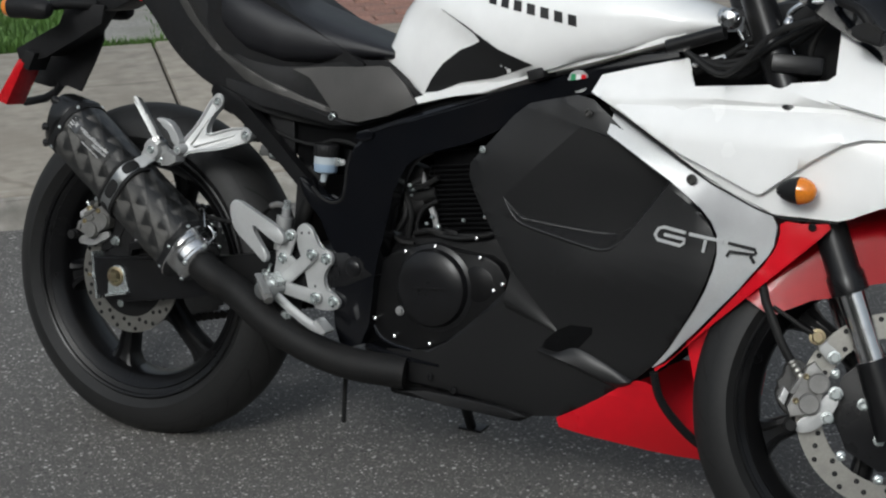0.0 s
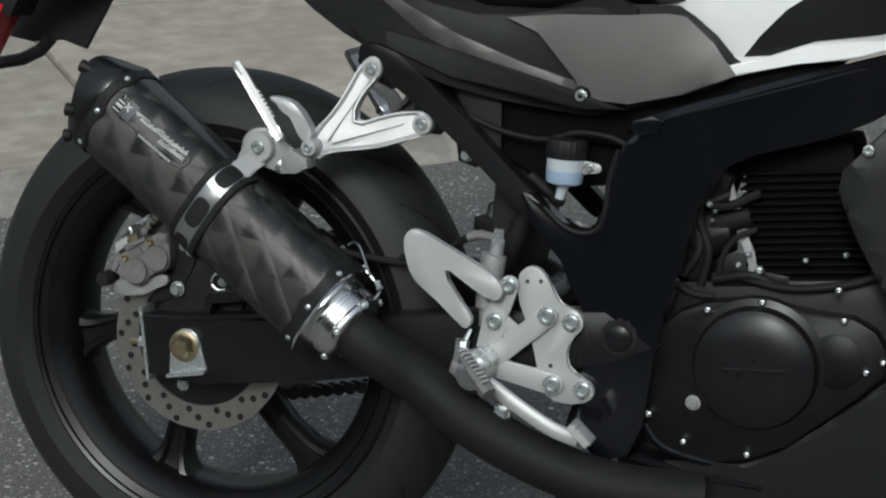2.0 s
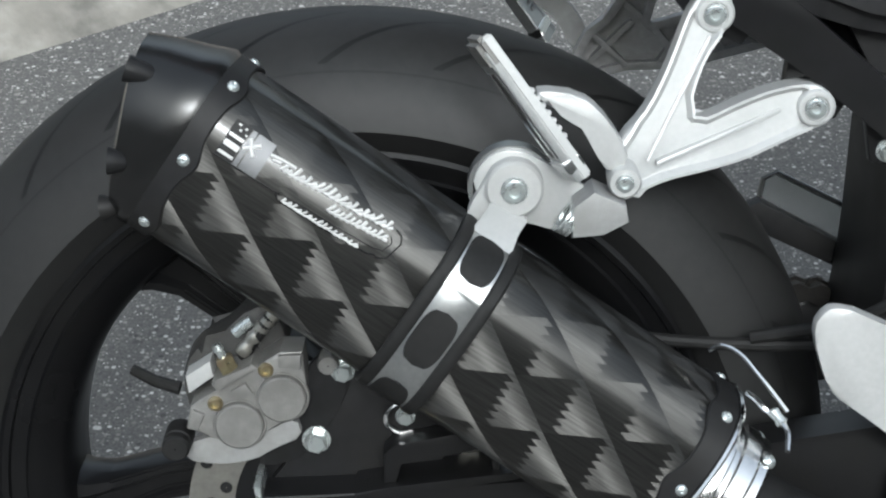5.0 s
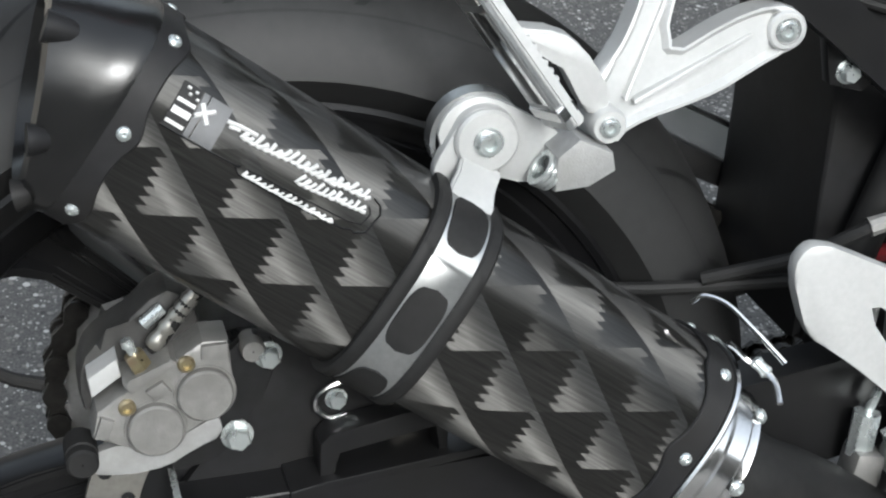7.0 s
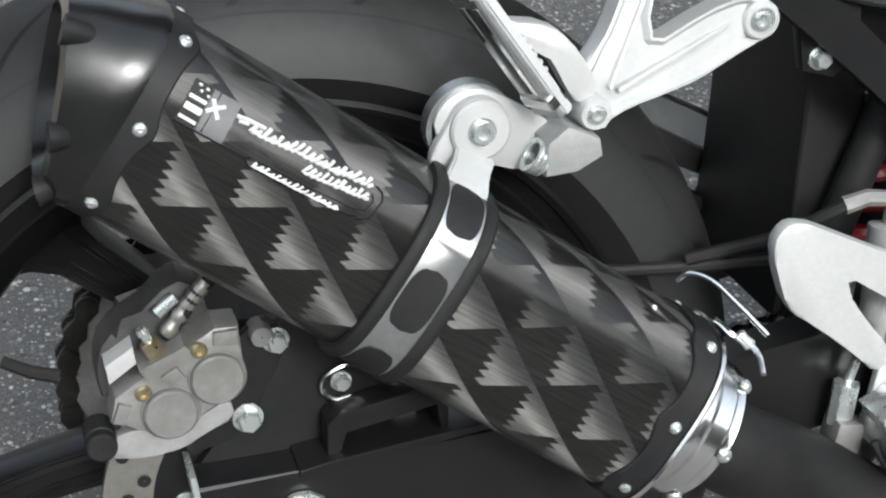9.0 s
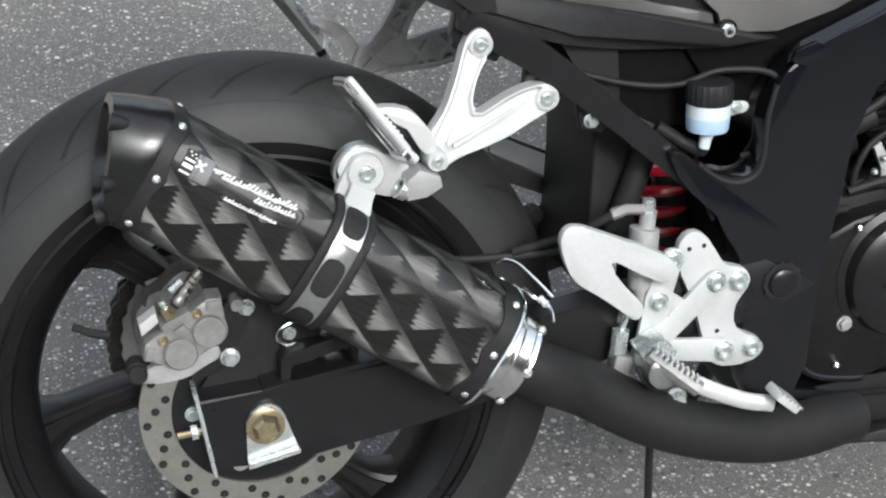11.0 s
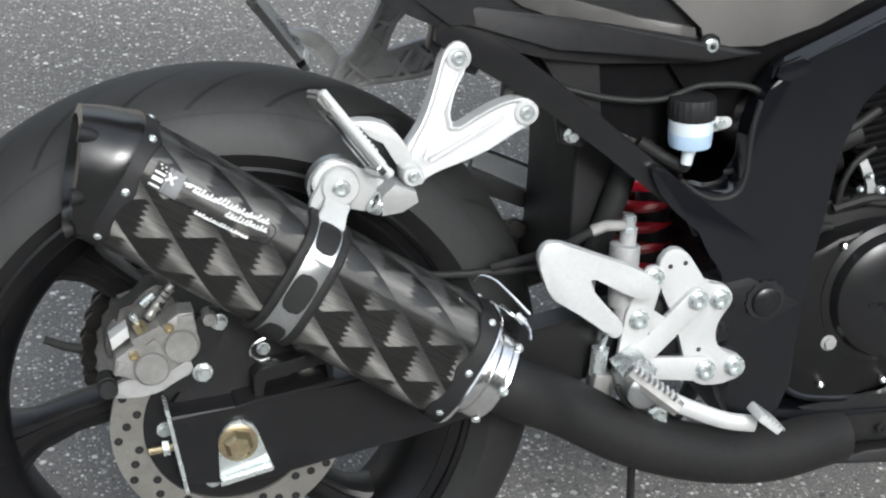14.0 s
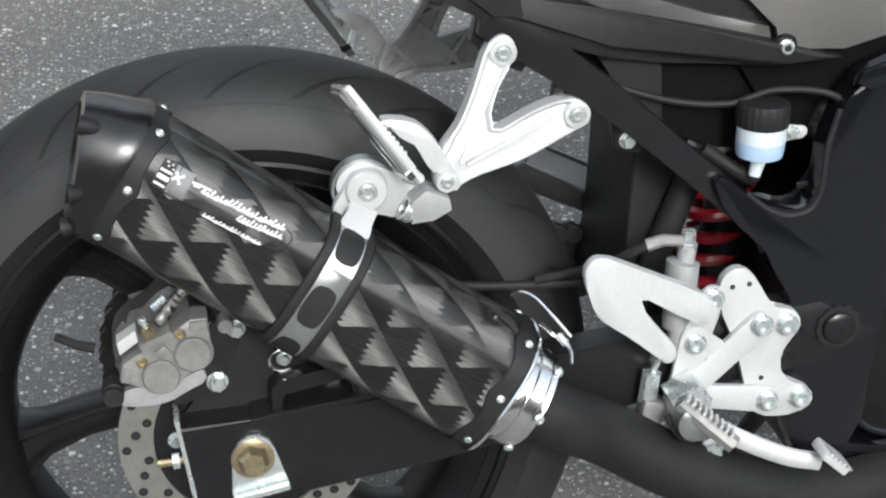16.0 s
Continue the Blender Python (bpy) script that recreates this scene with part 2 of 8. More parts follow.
def asphalt(name, matrix, chips, size):
    """Worn asphalt: single stones of mixed size and colour set in a dull bitumen matrix; chips: how pale the stones are."""
    m = bpy.data.materials.new(name)
    m.use_nodes = True
    nt = m.node_tree
    p = nt.nodes["Principled BSDF"]
    co = nt.nodes.new("ShaderNodeTexCoord")
    fine = nt.nodes.new("ShaderNodeTexNoise")
    fine.inputs["Scale"].default_value, fine.inputs["Detail"].default_value, fine.inputs["Roughness"].default_value = size * 2.2, 5, 0.7
    big = nt.nodes.new("ShaderNodeTexNoise")
    big.inputs["Scale"].default_value, big.inputs["Detail"].default_value = 1.7, 5
    for k in (fine, big):
        nt.links.new(co.outputs["Object"], k.inputs["Vector"])
    ground = nt.nodes.new("ShaderNodeValToRGB")
    ground.color_ramp.elements[0].color, ground.color_ramp.elements[0].position = (*[c * 0.45 for c in matrix], 1), 0.3
    ground.color_ramp.elements[1].color, ground.color_ramp.elements[1].position = (*[c * 1.7 for c in matrix], 1), 0.7
    nt.links.new(fine.outputs[0], ground.inputs[0])
    colour, relief = ground.outputs[0], fine.outputs[0]
    for scale, share, edge in ((size * 1.9, 0.62, 0.4), (size, 0.5, 0.46), (size * 0.55, 0.16, 0.42)):
        v = nt.nodes.new("ShaderNodeTexVoronoi")
        v.inputs["Scale"].default_value, v.inputs["Randomness"].default_value = scale, 1.0
        nt.links.new(co.outputs["Object"], v.inputs["Vector"])
        sep = nt.nodes.new("ShaderNodeSeparateColor")
        nt.links.new(v.outputs["Color"], sep.inputs[0])
        # a ragged rim round each stone
        rim = nt.nodes.new("ShaderNodeMath")
        rim.operation = "MULTIPLY_ADD"
        nt.links.new(fine.outputs[0], rim.inputs[0])
        rim.inputs[1].default_value = 0.35
        nt.links.new(v.outputs["Distance"], rim.inputs[2])
        inside = nt.nodes.new("ShaderNodeMapRange")
        inside.inputs["From Min"].default_value, inside.inputs["From Max"].default_value = edge + 0.17, edge + 0.07
        nt.links.new(rim.outputs[0], inside.inputs["Value"])
        there = nt.nodes.new("ShaderNodeMath")
        there.operation = "LESS_THAN"
        there.inputs[1].default_value = share
        nt.links.new(sep.outputs[1], there.inputs[0])
        mask = nt.nodes.new("ShaderNodeMath")
        mask.operation = "MULTIPLY"
        nt.links.new(inside.outputs[0], mask.inputs[0])
        nt.links.new(there.outputs[0], mask.inputs[1])
        tone = nt.nodes.new("ShaderNodeValToRGB")
        e = tone.color_ramp.elements
        e[0].color, e[0].position = (0.05, 0.048, 0.046, 1), 0.0
        e[1].color, e[1].position = (0.62 * chips, 0.6 * chips, 0.56 * chips, 1), 1.0
        for at, c in ((0.35, (0.14, 0.135, 0.128)), (0.6, (0.22, 0.205, 0.185)), (0.8, (0.34, 0.325, 0.3))):
            e.new(at).color = (*[k * chips for k in c], 1)
        nt.links.new(sep.outputs[0], tone.inputs[0])
        mx = nt.nodes.new("ShaderNodeMix")
        mx.data_type = "RGBA"
        nt.links.new(mask.outputs[0], mx.inputs["Factor"])
        nt.links.new(colour, mx.inputs["A"])
        nt.links.new(tone.outputs[0], mx.inputs["B"])
        colour = mx.outputs["Result"]
        up = nt.nodes.new("ShaderNodeMath")
        up.operation = "MULTIPLY_ADD"
        nt.links.new(mask.outputs[0], up.inputs[0])
        up.inputs[1].default_value = 0.5
        nt.links.new(relief, up.inputs[2])
        relief = up.outputs[0]
    hs = nt.nodes.new("ShaderNodeHueSaturation")
    mr = nt.nodes.new("ShaderNodeMapRange")
    mr.inputs["To Min"].default_value, mr.inputs["To Max"].default_value = 0.75, 1.25
    nt.links.new(big.outputs[0], mr.inputs["Value"])
    nt.links.new(mr.outputs[0], hs.inputs["Value"])
    nt.links.new(colour, hs.inputs["Color"])
    nt.links.new(hs.outputs[0], p.inputs["Base Color"])
    p.inputs["Roughness"].default_value = 0.85
    b = nt.nodes.new("ShaderNodeBump")
    b.inputs["Strength"].default_value, b.inputs["Distance"].default_value = 0.45, 0.003
    nt.links.new(relief, b.inputs["Height"])
    nt.links.new(b.outputs[0], p.inputs["Normal"])
    return m


ASPHALT = asphalt("coarse_worn_asphalt", (0.1, 0.0955, 0.089), 0.92, 150)
DRIVE = asphalt("fine_dark_asphalt", (0.055, 0.055, 0.056), 0.4, 220)


def nodes_math(nt, op, a, b=None, c=None):
    n = nt.nodes.new("ShaderNodeMath")
    n.operation = op
    for k, v in enumerate((a, b, c)):
        if v is None:
            continue
        if isinstance(v, (int, float)):
            n.inputs[k].default_value = v
        else:
            nt.links.new(v, n.inputs[k])
    return n.outputs[0]


def carbon():
    """Large-tow carbon cloth: slanted cells split by stepped edges, under clear lacquer. UV in metres along and round the can."""
    m = bpy.data.materials.new("large_weave_carbon")
    m.use_nodes = True
    nt = m.node_tree
    p = nt.nodes["Principled BSDF"]
    uv = nt.nodes.new("ShaderNodeUVMap")
    sp = nt.nodes.new("ShaderNodeSeparateXYZ")
    nt.links.new(uv.outputs[0], sp.inputs[0])
    u, v = sp.outputs[0], sp.outputs[1]
    # a counts the rows of the braid, b the tows along a row
    a = nodes_math(nt, "ADD", nodes_math(nt, "MULTIPLY_ADD", u, 14.63, -3.29), nodes_math(nt, "MULTIPLY", v, 25.62))
    b = nodes_math(nt, "ADD", nodes_math(nt, "MULTIPLY_ADD", u, 15.26, 1.604), nodes_math(nt, "MULTIPLY", v, -25.02))
    fa, fb = nodes_math(nt, "FRACT", a), nodes_math(nt, "FRACT", b)
    # each tooth of the stepped edge is a slanted fray
    teeth = nodes_math(nt, "MULTIPLY", fa, 7.0)
    step = nodes_math(nt, "MULTIPLY_ADD", nodes_math(nt, "FRACT", teeth), -0.045, nodes_math(nt, "DIVIDE", nodes_math(nt, "CEIL", teeth), 7.0))
    half = nodes_math(nt, "GREATER_THAN", fb, nodes_math(nt, "MULTIPLY_ADD", step, -0.8, 1.0))
    cell = nodes_math(nt, "ADD", nodes_math(nt, "MULTIPLY", nodes_math(nt, "FLOOR", a), 12.9), nodes_math(nt, "MULTIPLY", nodes_math(nt, "FLOOR", b), 78.2))
    rnd = nodes_math(nt, "FRACT", nodes_math(nt, "MULTIPLY", nodes_math(nt, "SINE", nodes_math(nt, "MULTIPLY_ADD", half, 31.7, cell)), 437.5))
    grain = []
    for turn in (29.7, -31.4):
        tow = nt.nodes.new("ShaderNodeTexNoise")
        tow.inputs["Scale"].default_value, tow.inputs["Detail"].default_value = 34, 7
        mp = nt.nodes.new("ShaderNodeMapping")
        mp.inputs["Rotation"].default_value, mp.inputs["Scale"].default_value = (0, 0, radians(turn)), (1, 22, 1)
        nt.links.new(uv.outputs[0], mp.inputs[0])
        nt.links.new(mp.outputs[0], tow.inputs["Vector"])
        grain.append(tow.outputs[0])
    fibre = nodes_math(nt, "ADD", nodes_math(nt, "MULTIPLY", half, grain[0]), nodes_math(nt, "MULTIPLY", nodes_math(nt, "SUBTRACT", 1.0, half), grain[1]))
    # tows along the rows are paler in colour: part of their sheen is painted
    lightness = nodes_math(nt, "MULTIPLY", nodes_math(nt, "MULTIPLY_ADD", half, 0.08, 0.265), nodes_math(nt, "MULTIPLY_ADD", rnd, 0.45, 0.75))
    lightness = nodes_math(nt, "MULTIPLY", lightness, nodes_math(nt, "MULTIPLY_ADD", fibre, 1.5, 0.2))
    ramp = nt.nodes.new("ShaderNodeValToRGB")
    ramp.color_ramp.elements[0].color, ramp.color_ramp.elements[1].color = (0.012, 0.0118, 0.0115, 1), (0.225, 0.22, 0.208, 1)
    nt.links.new(lightness, ramp.inputs[0])
    nt.links.new(ramp.outputs[0], p.inputs["Base Color"])
    p.inputs["Metallic"].default_value = 0.9
    p.inputs["Anisotropic"].default_value = 1.0
    # the gloss spreads across the fibres of each tow
    nt.links.new(nodes_math(nt, "MULTIPLY_ADD", half, 0.1695, 0.163), p.inputs["Anisotropic Rotation"])
    tangent = nt.nodes.new("ShaderNodeTangent")
    tangent.direction_type = "UV_MAP"
    nt.links.new(tangent.outputs[0], p.inputs["Tangent"])
    p.inputs["Roughness"].default_value = 0.55
    # tows dip where they pass under their neighbours
    dip = nodes_math(nt, "POWER", nodes_math(nt, "MAXIMUM", nodes_math(nt, "SUBTRACT", nodes_math(nt, "MULTIPLY", fb, half), 0.55), 0.0), 2.0)
    bp = nt.nodes.new("ShaderNodeBump")
    bp.inputs["Strength"].default_value, bp.inputs["Distance"].default_value, bp.invert = 0.6, 0.02, True
    nt.links.new(dip, bp.inputs["Height"])
    nt.links.new(bp.outputs[0], p.inputs["Normal"])
    p.inputs["Coat Weight"].default_value, p.inputs["Coat Roughness"].default_value = 0.6, 0.14
    return m


CARBON = carbon()


def tyre_rubber():
    """Rubber with slanting tread grooves; UV: turns round the wheel, and 0 to 1 across."""
    m = material("tyre_rubber", (0.0145, 0.0145, 0.0145), 0.58, 0.0, 0.15, 120, 0.1, 900, spot=(0.019, 0.0187, 0.0185), spot_scale=12)
    nt = m.node_tree
    p = nt.nodes["Principled BSDF"]
    uv = nt.nodes.new("ShaderNodeUVMap")
    sp = nt.nodes.new("ShaderNodeSeparateXYZ")
    nt.links.new(uv.outputs[0], sp.inputs[0])
    across = nodes_math(nt, "ABSOLUTE", nodes_math(nt, "SUBTRACT", sp.outputs[1], 0.5))
    bow = nodes_math(nt, "SQRT", nodes_math(nt, "MAXIMUM", nodes_math(nt, "SUBTRACT", across, 0.03), 0.0))
    slant = nodes_math(nt, "MULTIPLY_ADD", bow, 3.4, nodes_math(nt, "MULTIPLY", sp.outputs[0], 26.0))
    line = nodes_math(nt, "LESS_THAN", nodes_math(nt, "FRACT", slant), 0.085)
    inside = nodes_math(nt, "MULTIPLY", nodes_math(nt, "GREATER_THAN", across, 0.045), nodes_math(nt, "LESS_THAN", across, 0.26))
    # a mould line rings each shoulder
    ring = nodes_math(nt, "LESS_THAN", nodes_math(nt, "ABSOLUTE", nodes_math(nt, "SUBTRACT", across, 0.285)), 0.004)
    groove = nodes_math(nt, "MAXIMUM", nodes_math(nt, "MULTIPLY", line, inside), nodes_math(nt, "MULTIPLY", ring, 0.5))
    b = nt.nodes.new("ShaderNodeBump")
    b.inputs["Strength"].default_value, b.inputs["Distance"].default_value, b.invert = 1.0, 0.01, True
    # grooves are darkened in colour too, for the shade down inside them
    worn = nt.nodes.new("ShaderNodeMix")
    worn.data_type = "RGBA"
    worn.inputs["B"].default_value = (0.004, 0.004, 0.004, 1)
    nt.links.new(p.inputs["Base Color"].links[0].from_socket, worn.inputs["A"])
    nt.links.new(groove, worn.inputs["Factor"])
    nt.links.new(worn.outputs["Result"], p.inputs["Base Color"])
    nt.links.new(groove, b.inputs["Height"])
    nt.links.new(b.outputs[0], p.inputs["Normal"])
    return m


TYRE = tyre_rubber()
for plain_black, gloss in ((BLACK, 0.3), (MATT_BLACK, 0.2), (GLOSS_BLACK, 0.4), (WHEEL_BLACK, 0.3), (ENGINE_BLACK, 0.22), (FAIRING_BLACK, 0.4), (RUBBER, 0.2), (TYRE, 0.35), (VINYL, 0.45), (DARK_BADGE, 0.2), (FIN_BLACK, 0.05), (PIPE, 0.2)):
    soften_gloss(plain_black, gloss)


# ---- builders ----
def smooth_by_angle(me, degrees=35):
    for poly in me.polygons:
        poly.use_smooth = True
    me.set_sharp_from_angle(angle=radians(degrees))


def part(name, bm, mat, parent, label="", angle=35):
    """Links a bmesh as one mesh object under a thing or a part."""
    me = bpy.data.meshes.new(name)
    bmesh.ops.recalc_face_normals(bm, faces=bm.faces)
    bm.to_mesh(me)
    bm.free()
    me.materials.append(mat)
    smooth_by_angle(me, angle)
    ob = new(name, me)
    ob.parent = parent
    if label:
        tagged(ob, label)
    return ob


def empty(name, label, category, m=None, group="", kind=""):
    ob = new(name)
    ob.empty_display_size = 0.1
    if m is not None:
        ob.matrix_world = m
    return tagged(ob, label, category, group, kind)


def chaikin(pts, times=2, closed=True):
    """Cuts the corners of an outline."""
    for _ in range(times):
        out, n = [], len(pts)
        for i in range(n if closed else n - 1):
            p, q = Vector(pts[i]), Vector(pts[(i + 1) % n])
            out += [p * 0.75 + q * 0.25, p * 0.25 + q * 0.75]
        pts = out if closed else [Vector(pts[0])] + out + [Vector(pts[-1])]
    return [Vector(p) for p in pts]


def spline(pts, steps=8):
    """A smooth open line through points (Catmull-Rom)."""
    p = [Vector(q) for q in pts]
    p = [2 * p[0] - p[1]] + p + [2 * p[-1] - p[-2]]
    out = []
    for i in range(1, len(p) - 2):
        for k in range(steps):
            t = k / steps
            a, b, c, d = p[i - 1], p[i], p[i + 1], p[i + 2]
            out.append(0.5 * (2 * b + (c - a) * t + (2 * a - 5 * b + 4 * c - d) * t * t + (3 * b - a - 3 * c + d) * t ** 3))
    return out + [p[-2]]


def loft(bm, rings, cap=True, closed=True):
    rows = [[bm.verts.new(v) for v in ring] for ring in rings]
    n = len(rows[0])
    for a, b in zip(rows, rows[1:]):
        for i in range(n if closed else n - 1):
            j = (i + 1) % n
            bm.faces.new((a[i], a[j], b[j], b[i]))
    if cap and closed:
        bm.faces.new(rows[0])
        bm.faces.new(rows[-1])
    return rows


def tube(bm, pts, radius, sides=12, cap=True):
    """A round tube along points; radius: one number, or one for each point."""
    pts = [Vector(p) for p in pts]
    rad = radius if isinstance(radius, (list, tuple)) else [radius] * len(pts)
    side = None
    rings = []
    for i, p in enumerate(pts):
        d = (pts[min(i + 1, len(pts) - 1)] - pts[max(i - 1, 0)]).normalized()
        if side is None:
            side = d.orthogonal().normalized()
        side = (side - d * side.dot(d)).normalized()
        up = d.cross(side)
        rings.append([p + rad[i] * (math.cos(a) * side + math.sin(a) * up) for a in (2 * math.pi * k / sides for k in range(sides))])
    loft(bm, rings, cap)


def lathe(bm, profile, centre, axis=(0, 1, 0), sides=48, closed=False, uv=False):
    """Turns (radius, along) pairs about an axis through centre."""
    ax = Vector(axis).normalized()
    e1 = ax.orthogonal().normalized()
    e2 = ax.cross(e1)
    c = Vector(centre)
    rows = []
    for k in range(sides):
        a = 2 * math.pi * k / sides
        d = math.cos(a) * e1 + math.sin(a) * e2
        rows.append([bm.verts.new(c + r * d + h * ax) for r, h in profile])
    layer = bm.loops.layers.uv.new("UVMap") if uv else None
    m = len(profile)
    for k in range(sides):
        a, b = rows[k], rows[(k + 1) % sides]
        for i in range(m if closed else m - 1):
            j = (i + 1) % m
            face = bm.faces.new((a[i], b[i], b[j], a[j]))
            if layer:
                for loop, (s, t) in zip(face.loops, ((k, i), (k + 1, i), (k + 1, i + 1), (k, i + 1))):
                    loop[layer].uv = (s / sides, t / (m - 1))
    return rows


def prism(bm, outline, y0, y1, bevel=0.0015, corner=0):
    """A plate: an outline of (x, z), thick from y0 to y1, with bevelled rims."""
    pts = chaikin([Vector((p[0], 0, p[1])) for p in outline], corner) if corner else [Vector((p[0], 0, p[1])) for p in outline]
    a = [bm.verts.new((p.x, y0, p.z)) for p in pts]
    b = [bm.verts.new((p.x, y1, p.z)) for p in pts]
    fa, fb = bm.faces.new(a), bm.faces.new(b)
    n = len(pts)
    sides = [bm.faces.new((a[i], a[(i + 1) % n], b[(i + 1) % n], b[i])) for i in range(n)]
    if bevel:
        rim = [e for e in fa.edges] + [e for e in fb.edges]
        bmesh.ops.bevel(bm, geom=rim, offset=bevel, segments=2, affect="EDGES", profile=0.6)
    return sides


def arm(bm, p, q, r1, r2, y0, y1, bevel=0.0015, steps=8):
    """A tapered bar with round ends between two places in (x, z)."""
    p, q = Vector(p), Vector(q)
    ang = math.atan2(q.y - p.y, q.x - p.x)
    pts = []
    for k in range(steps + 1):
        a = ang + math.pi / 2 + math.pi * k / steps
        pts.append((p.x + r1 * math.cos(a), p.y + r1 * math.sin(a)))
    for k in range(steps + 1):
        a = ang - math.pi / 2 + math.pi * k / steps
        pts.append((q.x + r2 * math.cos(a), q.y + r2 * math.sin(a)))
    prism(bm, pts, y0, y1, bevel)


def box(bm, size, m=None, bevel=0.002):
    made = bmesh.ops.create_cube(bm, size=1.0, matrix=(m or Matrix()) @ Matrix.Diagonal((*size, 1)))
    if bevel:
        edges = list({e for v in made["verts"] for e in v.link_edges})
        bmesh.ops.bevel(bm, geom=edges, offset=bevel, segments=2, affect="EDGES", profile=0.6)


def edge_distance(x, z, poly):
    """Distance inside an outline (negative outside)."""
    best, inside = 9.0, False
    n = len(poly)
    for i in range(n):
        ax, az = poly[i][0], poly[i][1]
        bx, bz = poly[(i + 1) % n][0], poly[(i + 1) % n][1]
        dx, dz = bx - ax, bz - az
        t = max(0.0, min(1.0, ((x - ax) * dx + (z - az) * dz) / (dx * dx + dz * dz + 1e-12)))
        best = min(best, math.hypot(x - ax - t * dx, z - az - t * dz))
        if (az > z) != (bz > z) and x < (bx - ax) * (z - az) / (bz - az) + ax:
            inside = not inside
    return best if inside else -best


def shell(bm, outline, depth, thick=0.004, corner=1, grid=0.03, side=-1, lift=0.0, roll=0.004, creases=()):
    """A moulded panel: an outline in (x, z), laid on the surface y = side * depth(x, z), with a rolled rim and a thickness."""
    pts = chaikin([Vector((p[0], 0, p[1])) for p in outline], corner) if corner else [Vector((p[0], 0, p[1])) for p in outline]
    face = bm.faces.new([bm.verts.new(p) for p in pts])
    if roll:
        bmesh.ops.inset_region(bm, faces=[face], thickness=roll, use_even_offset=True)
    rim = {v for e in bm.edges if e.is_boundary for v in e.verts}
    rim_at = {(round(v.co.x, 5), round(v.co.z, 5)) for v in rim}
    xs, zs = [p.x for p in pts], [p.z for p in pts]
    for axis, lo, hi in ((0, min(xs), max(xs)), (2, min(zs), max(zs))):
        n = max(1, int((hi - lo) / grid))
        for k in range(1, n):
            co, no = Vector((0, 0, 0)), Vector((0, 0, 0))
            co[axis], no[axis] = lo + (hi - lo) * k / n, 1
            bmesh.ops.bisect_plane(bm, geom=bm.verts[:] + bm.edges[:] + bm.faces[:], plane_co=co, plane_no=no)
    # further cuts along the creases of the surface
    for (ax, az), (bx, bz), width in creases:
        along = Vector((bx - ax, 0, bz - az)).normalized()
        across = Vector((-along.z, 0, along.x))
        for off in (0.0, width):
            bmesh.ops.bisect_plane(bm, geom=bm.verts[:] + bm.edges[:] + bm.faces[:], plane_co=Vector((ax, 0, az)) + across * off, plane_no=across)
    bmesh.ops.triangulate(bm, faces=[f for f in bm.faces if len(f.verts) > 4])
    outer = list(bm.verts)
    edge = {v for e in bm.edges if e.is_boundary for v in e.verts}
    faces, loops = list(bm.faces), [e for e in bm.edges if e.is_boundary]
    back = {v: bm.verts.new((v.co.x, 0, v.co.z)) for v in outer}
    for f in faces:
        bm.faces.new([back[v] for v in reversed(f.verts)])
    for e in loops:
        a, b = e.verts
        bm.faces.new((a, b, back[b], back[a]))
    for v in outer:
        d = depth(v.co.x, v.co.z)
        back[v].co.y = side * (d - thick)
        v.co.y = side * (d + lift - (0.6 * roll if v in edge else 0.0))


BOLTS = {}


def bolt_mesh(r, h, kind):
    """A socket or hexagon head on a washer, pointing along -y."""
    key = (round(r, 4), round(h, 4), kind)
    if key not in BOLTS:
        bm = bmesh.new()
        n = 6 if kind == "hex" else 20
        if kind != "rivet":
            lathe(bm, [(0.0, 0.0), (r * 1.3, 0.0), (r * 1.3, -0.0014), (r * 0.9, -0.0016)], (0, 0, 0), sides=20)
        if kind == "hex":
            lathe(bm, [(r, -0.001), (r, -h * 0.85), (r * 0.85, -h), (0.0005, -h)], (0, 0, 0), sides=6)
        elif kind == "rivet":
            lathe(bm, [(r, 0.0), (r, -h * 0.4), (r * 0.7, -h * 0.85), (r * 0.35, -h), (0.0003, -h * 0.8)], (0, 0, 0), sides=14)
        else:
            lathe(bm, [(r, -0.001), (r, -h * 0.85), (r * 0.9, -h), (r * 0.58, -h), (r * 0.5, -h * 0.4), (0.0003, -h * 0.35)], (0, 0, 0), sides=18)
        me = bpy.data.meshes.new("bolt")
        bmesh.ops.recalc_face_normals(bm, faces=bm.faces)
        bm.to_mesh(me)
        bm.free()
        smooth_by_angle(me, 30)
        BOLTS[key] = me
    return BOLTS[key]


def bolt(parent, at, r, h=0.006, mat=None, kind="socket", normal=(0, -1, 0), name="bolt"):
    me = bolt_mesh(r, h, kind)
    ob = new(name, me)
    if not me.materials:
        me.materials.append(mat or ZINC)
    turn = Vector((0, -1, 0)).rotation_difference(Vector(normal)).to_matrix().to_4x4()
    ob.parent = parent
    ob.matrix_basis = Matrix.Translation(at) @ turn
    if mat and me.materials[0] is not mat:
        ob.material_slots[0].link = "OBJECT"
        ob.material_slots[0].material = mat
    return ob


# ---- the ground: road, pavement and what lies behind it ----
# s runs along the kerb, n across it, away from the road
KERB = Matrix(((0.735, -0.678, 0, 0), (0.678, 0.735, 0, 0), (0, 0, 1, 0), (0, 0, 0, 1)))


def setting(name, bm, mat, label, m=None, category="ground"):
    ob = part(name, bm, mat, None)
    if m is not None:
        ob.matrix_world = m
    return tagged(ob, label, category, kind="structure")


bm = bmesh.new()
bmesh.ops.create_grid(bm, x_segments=60, y_segments=60, size=400)
setting("road", bm, ASPHALT, "coarse worn grey asphalt road with pale aggregate")

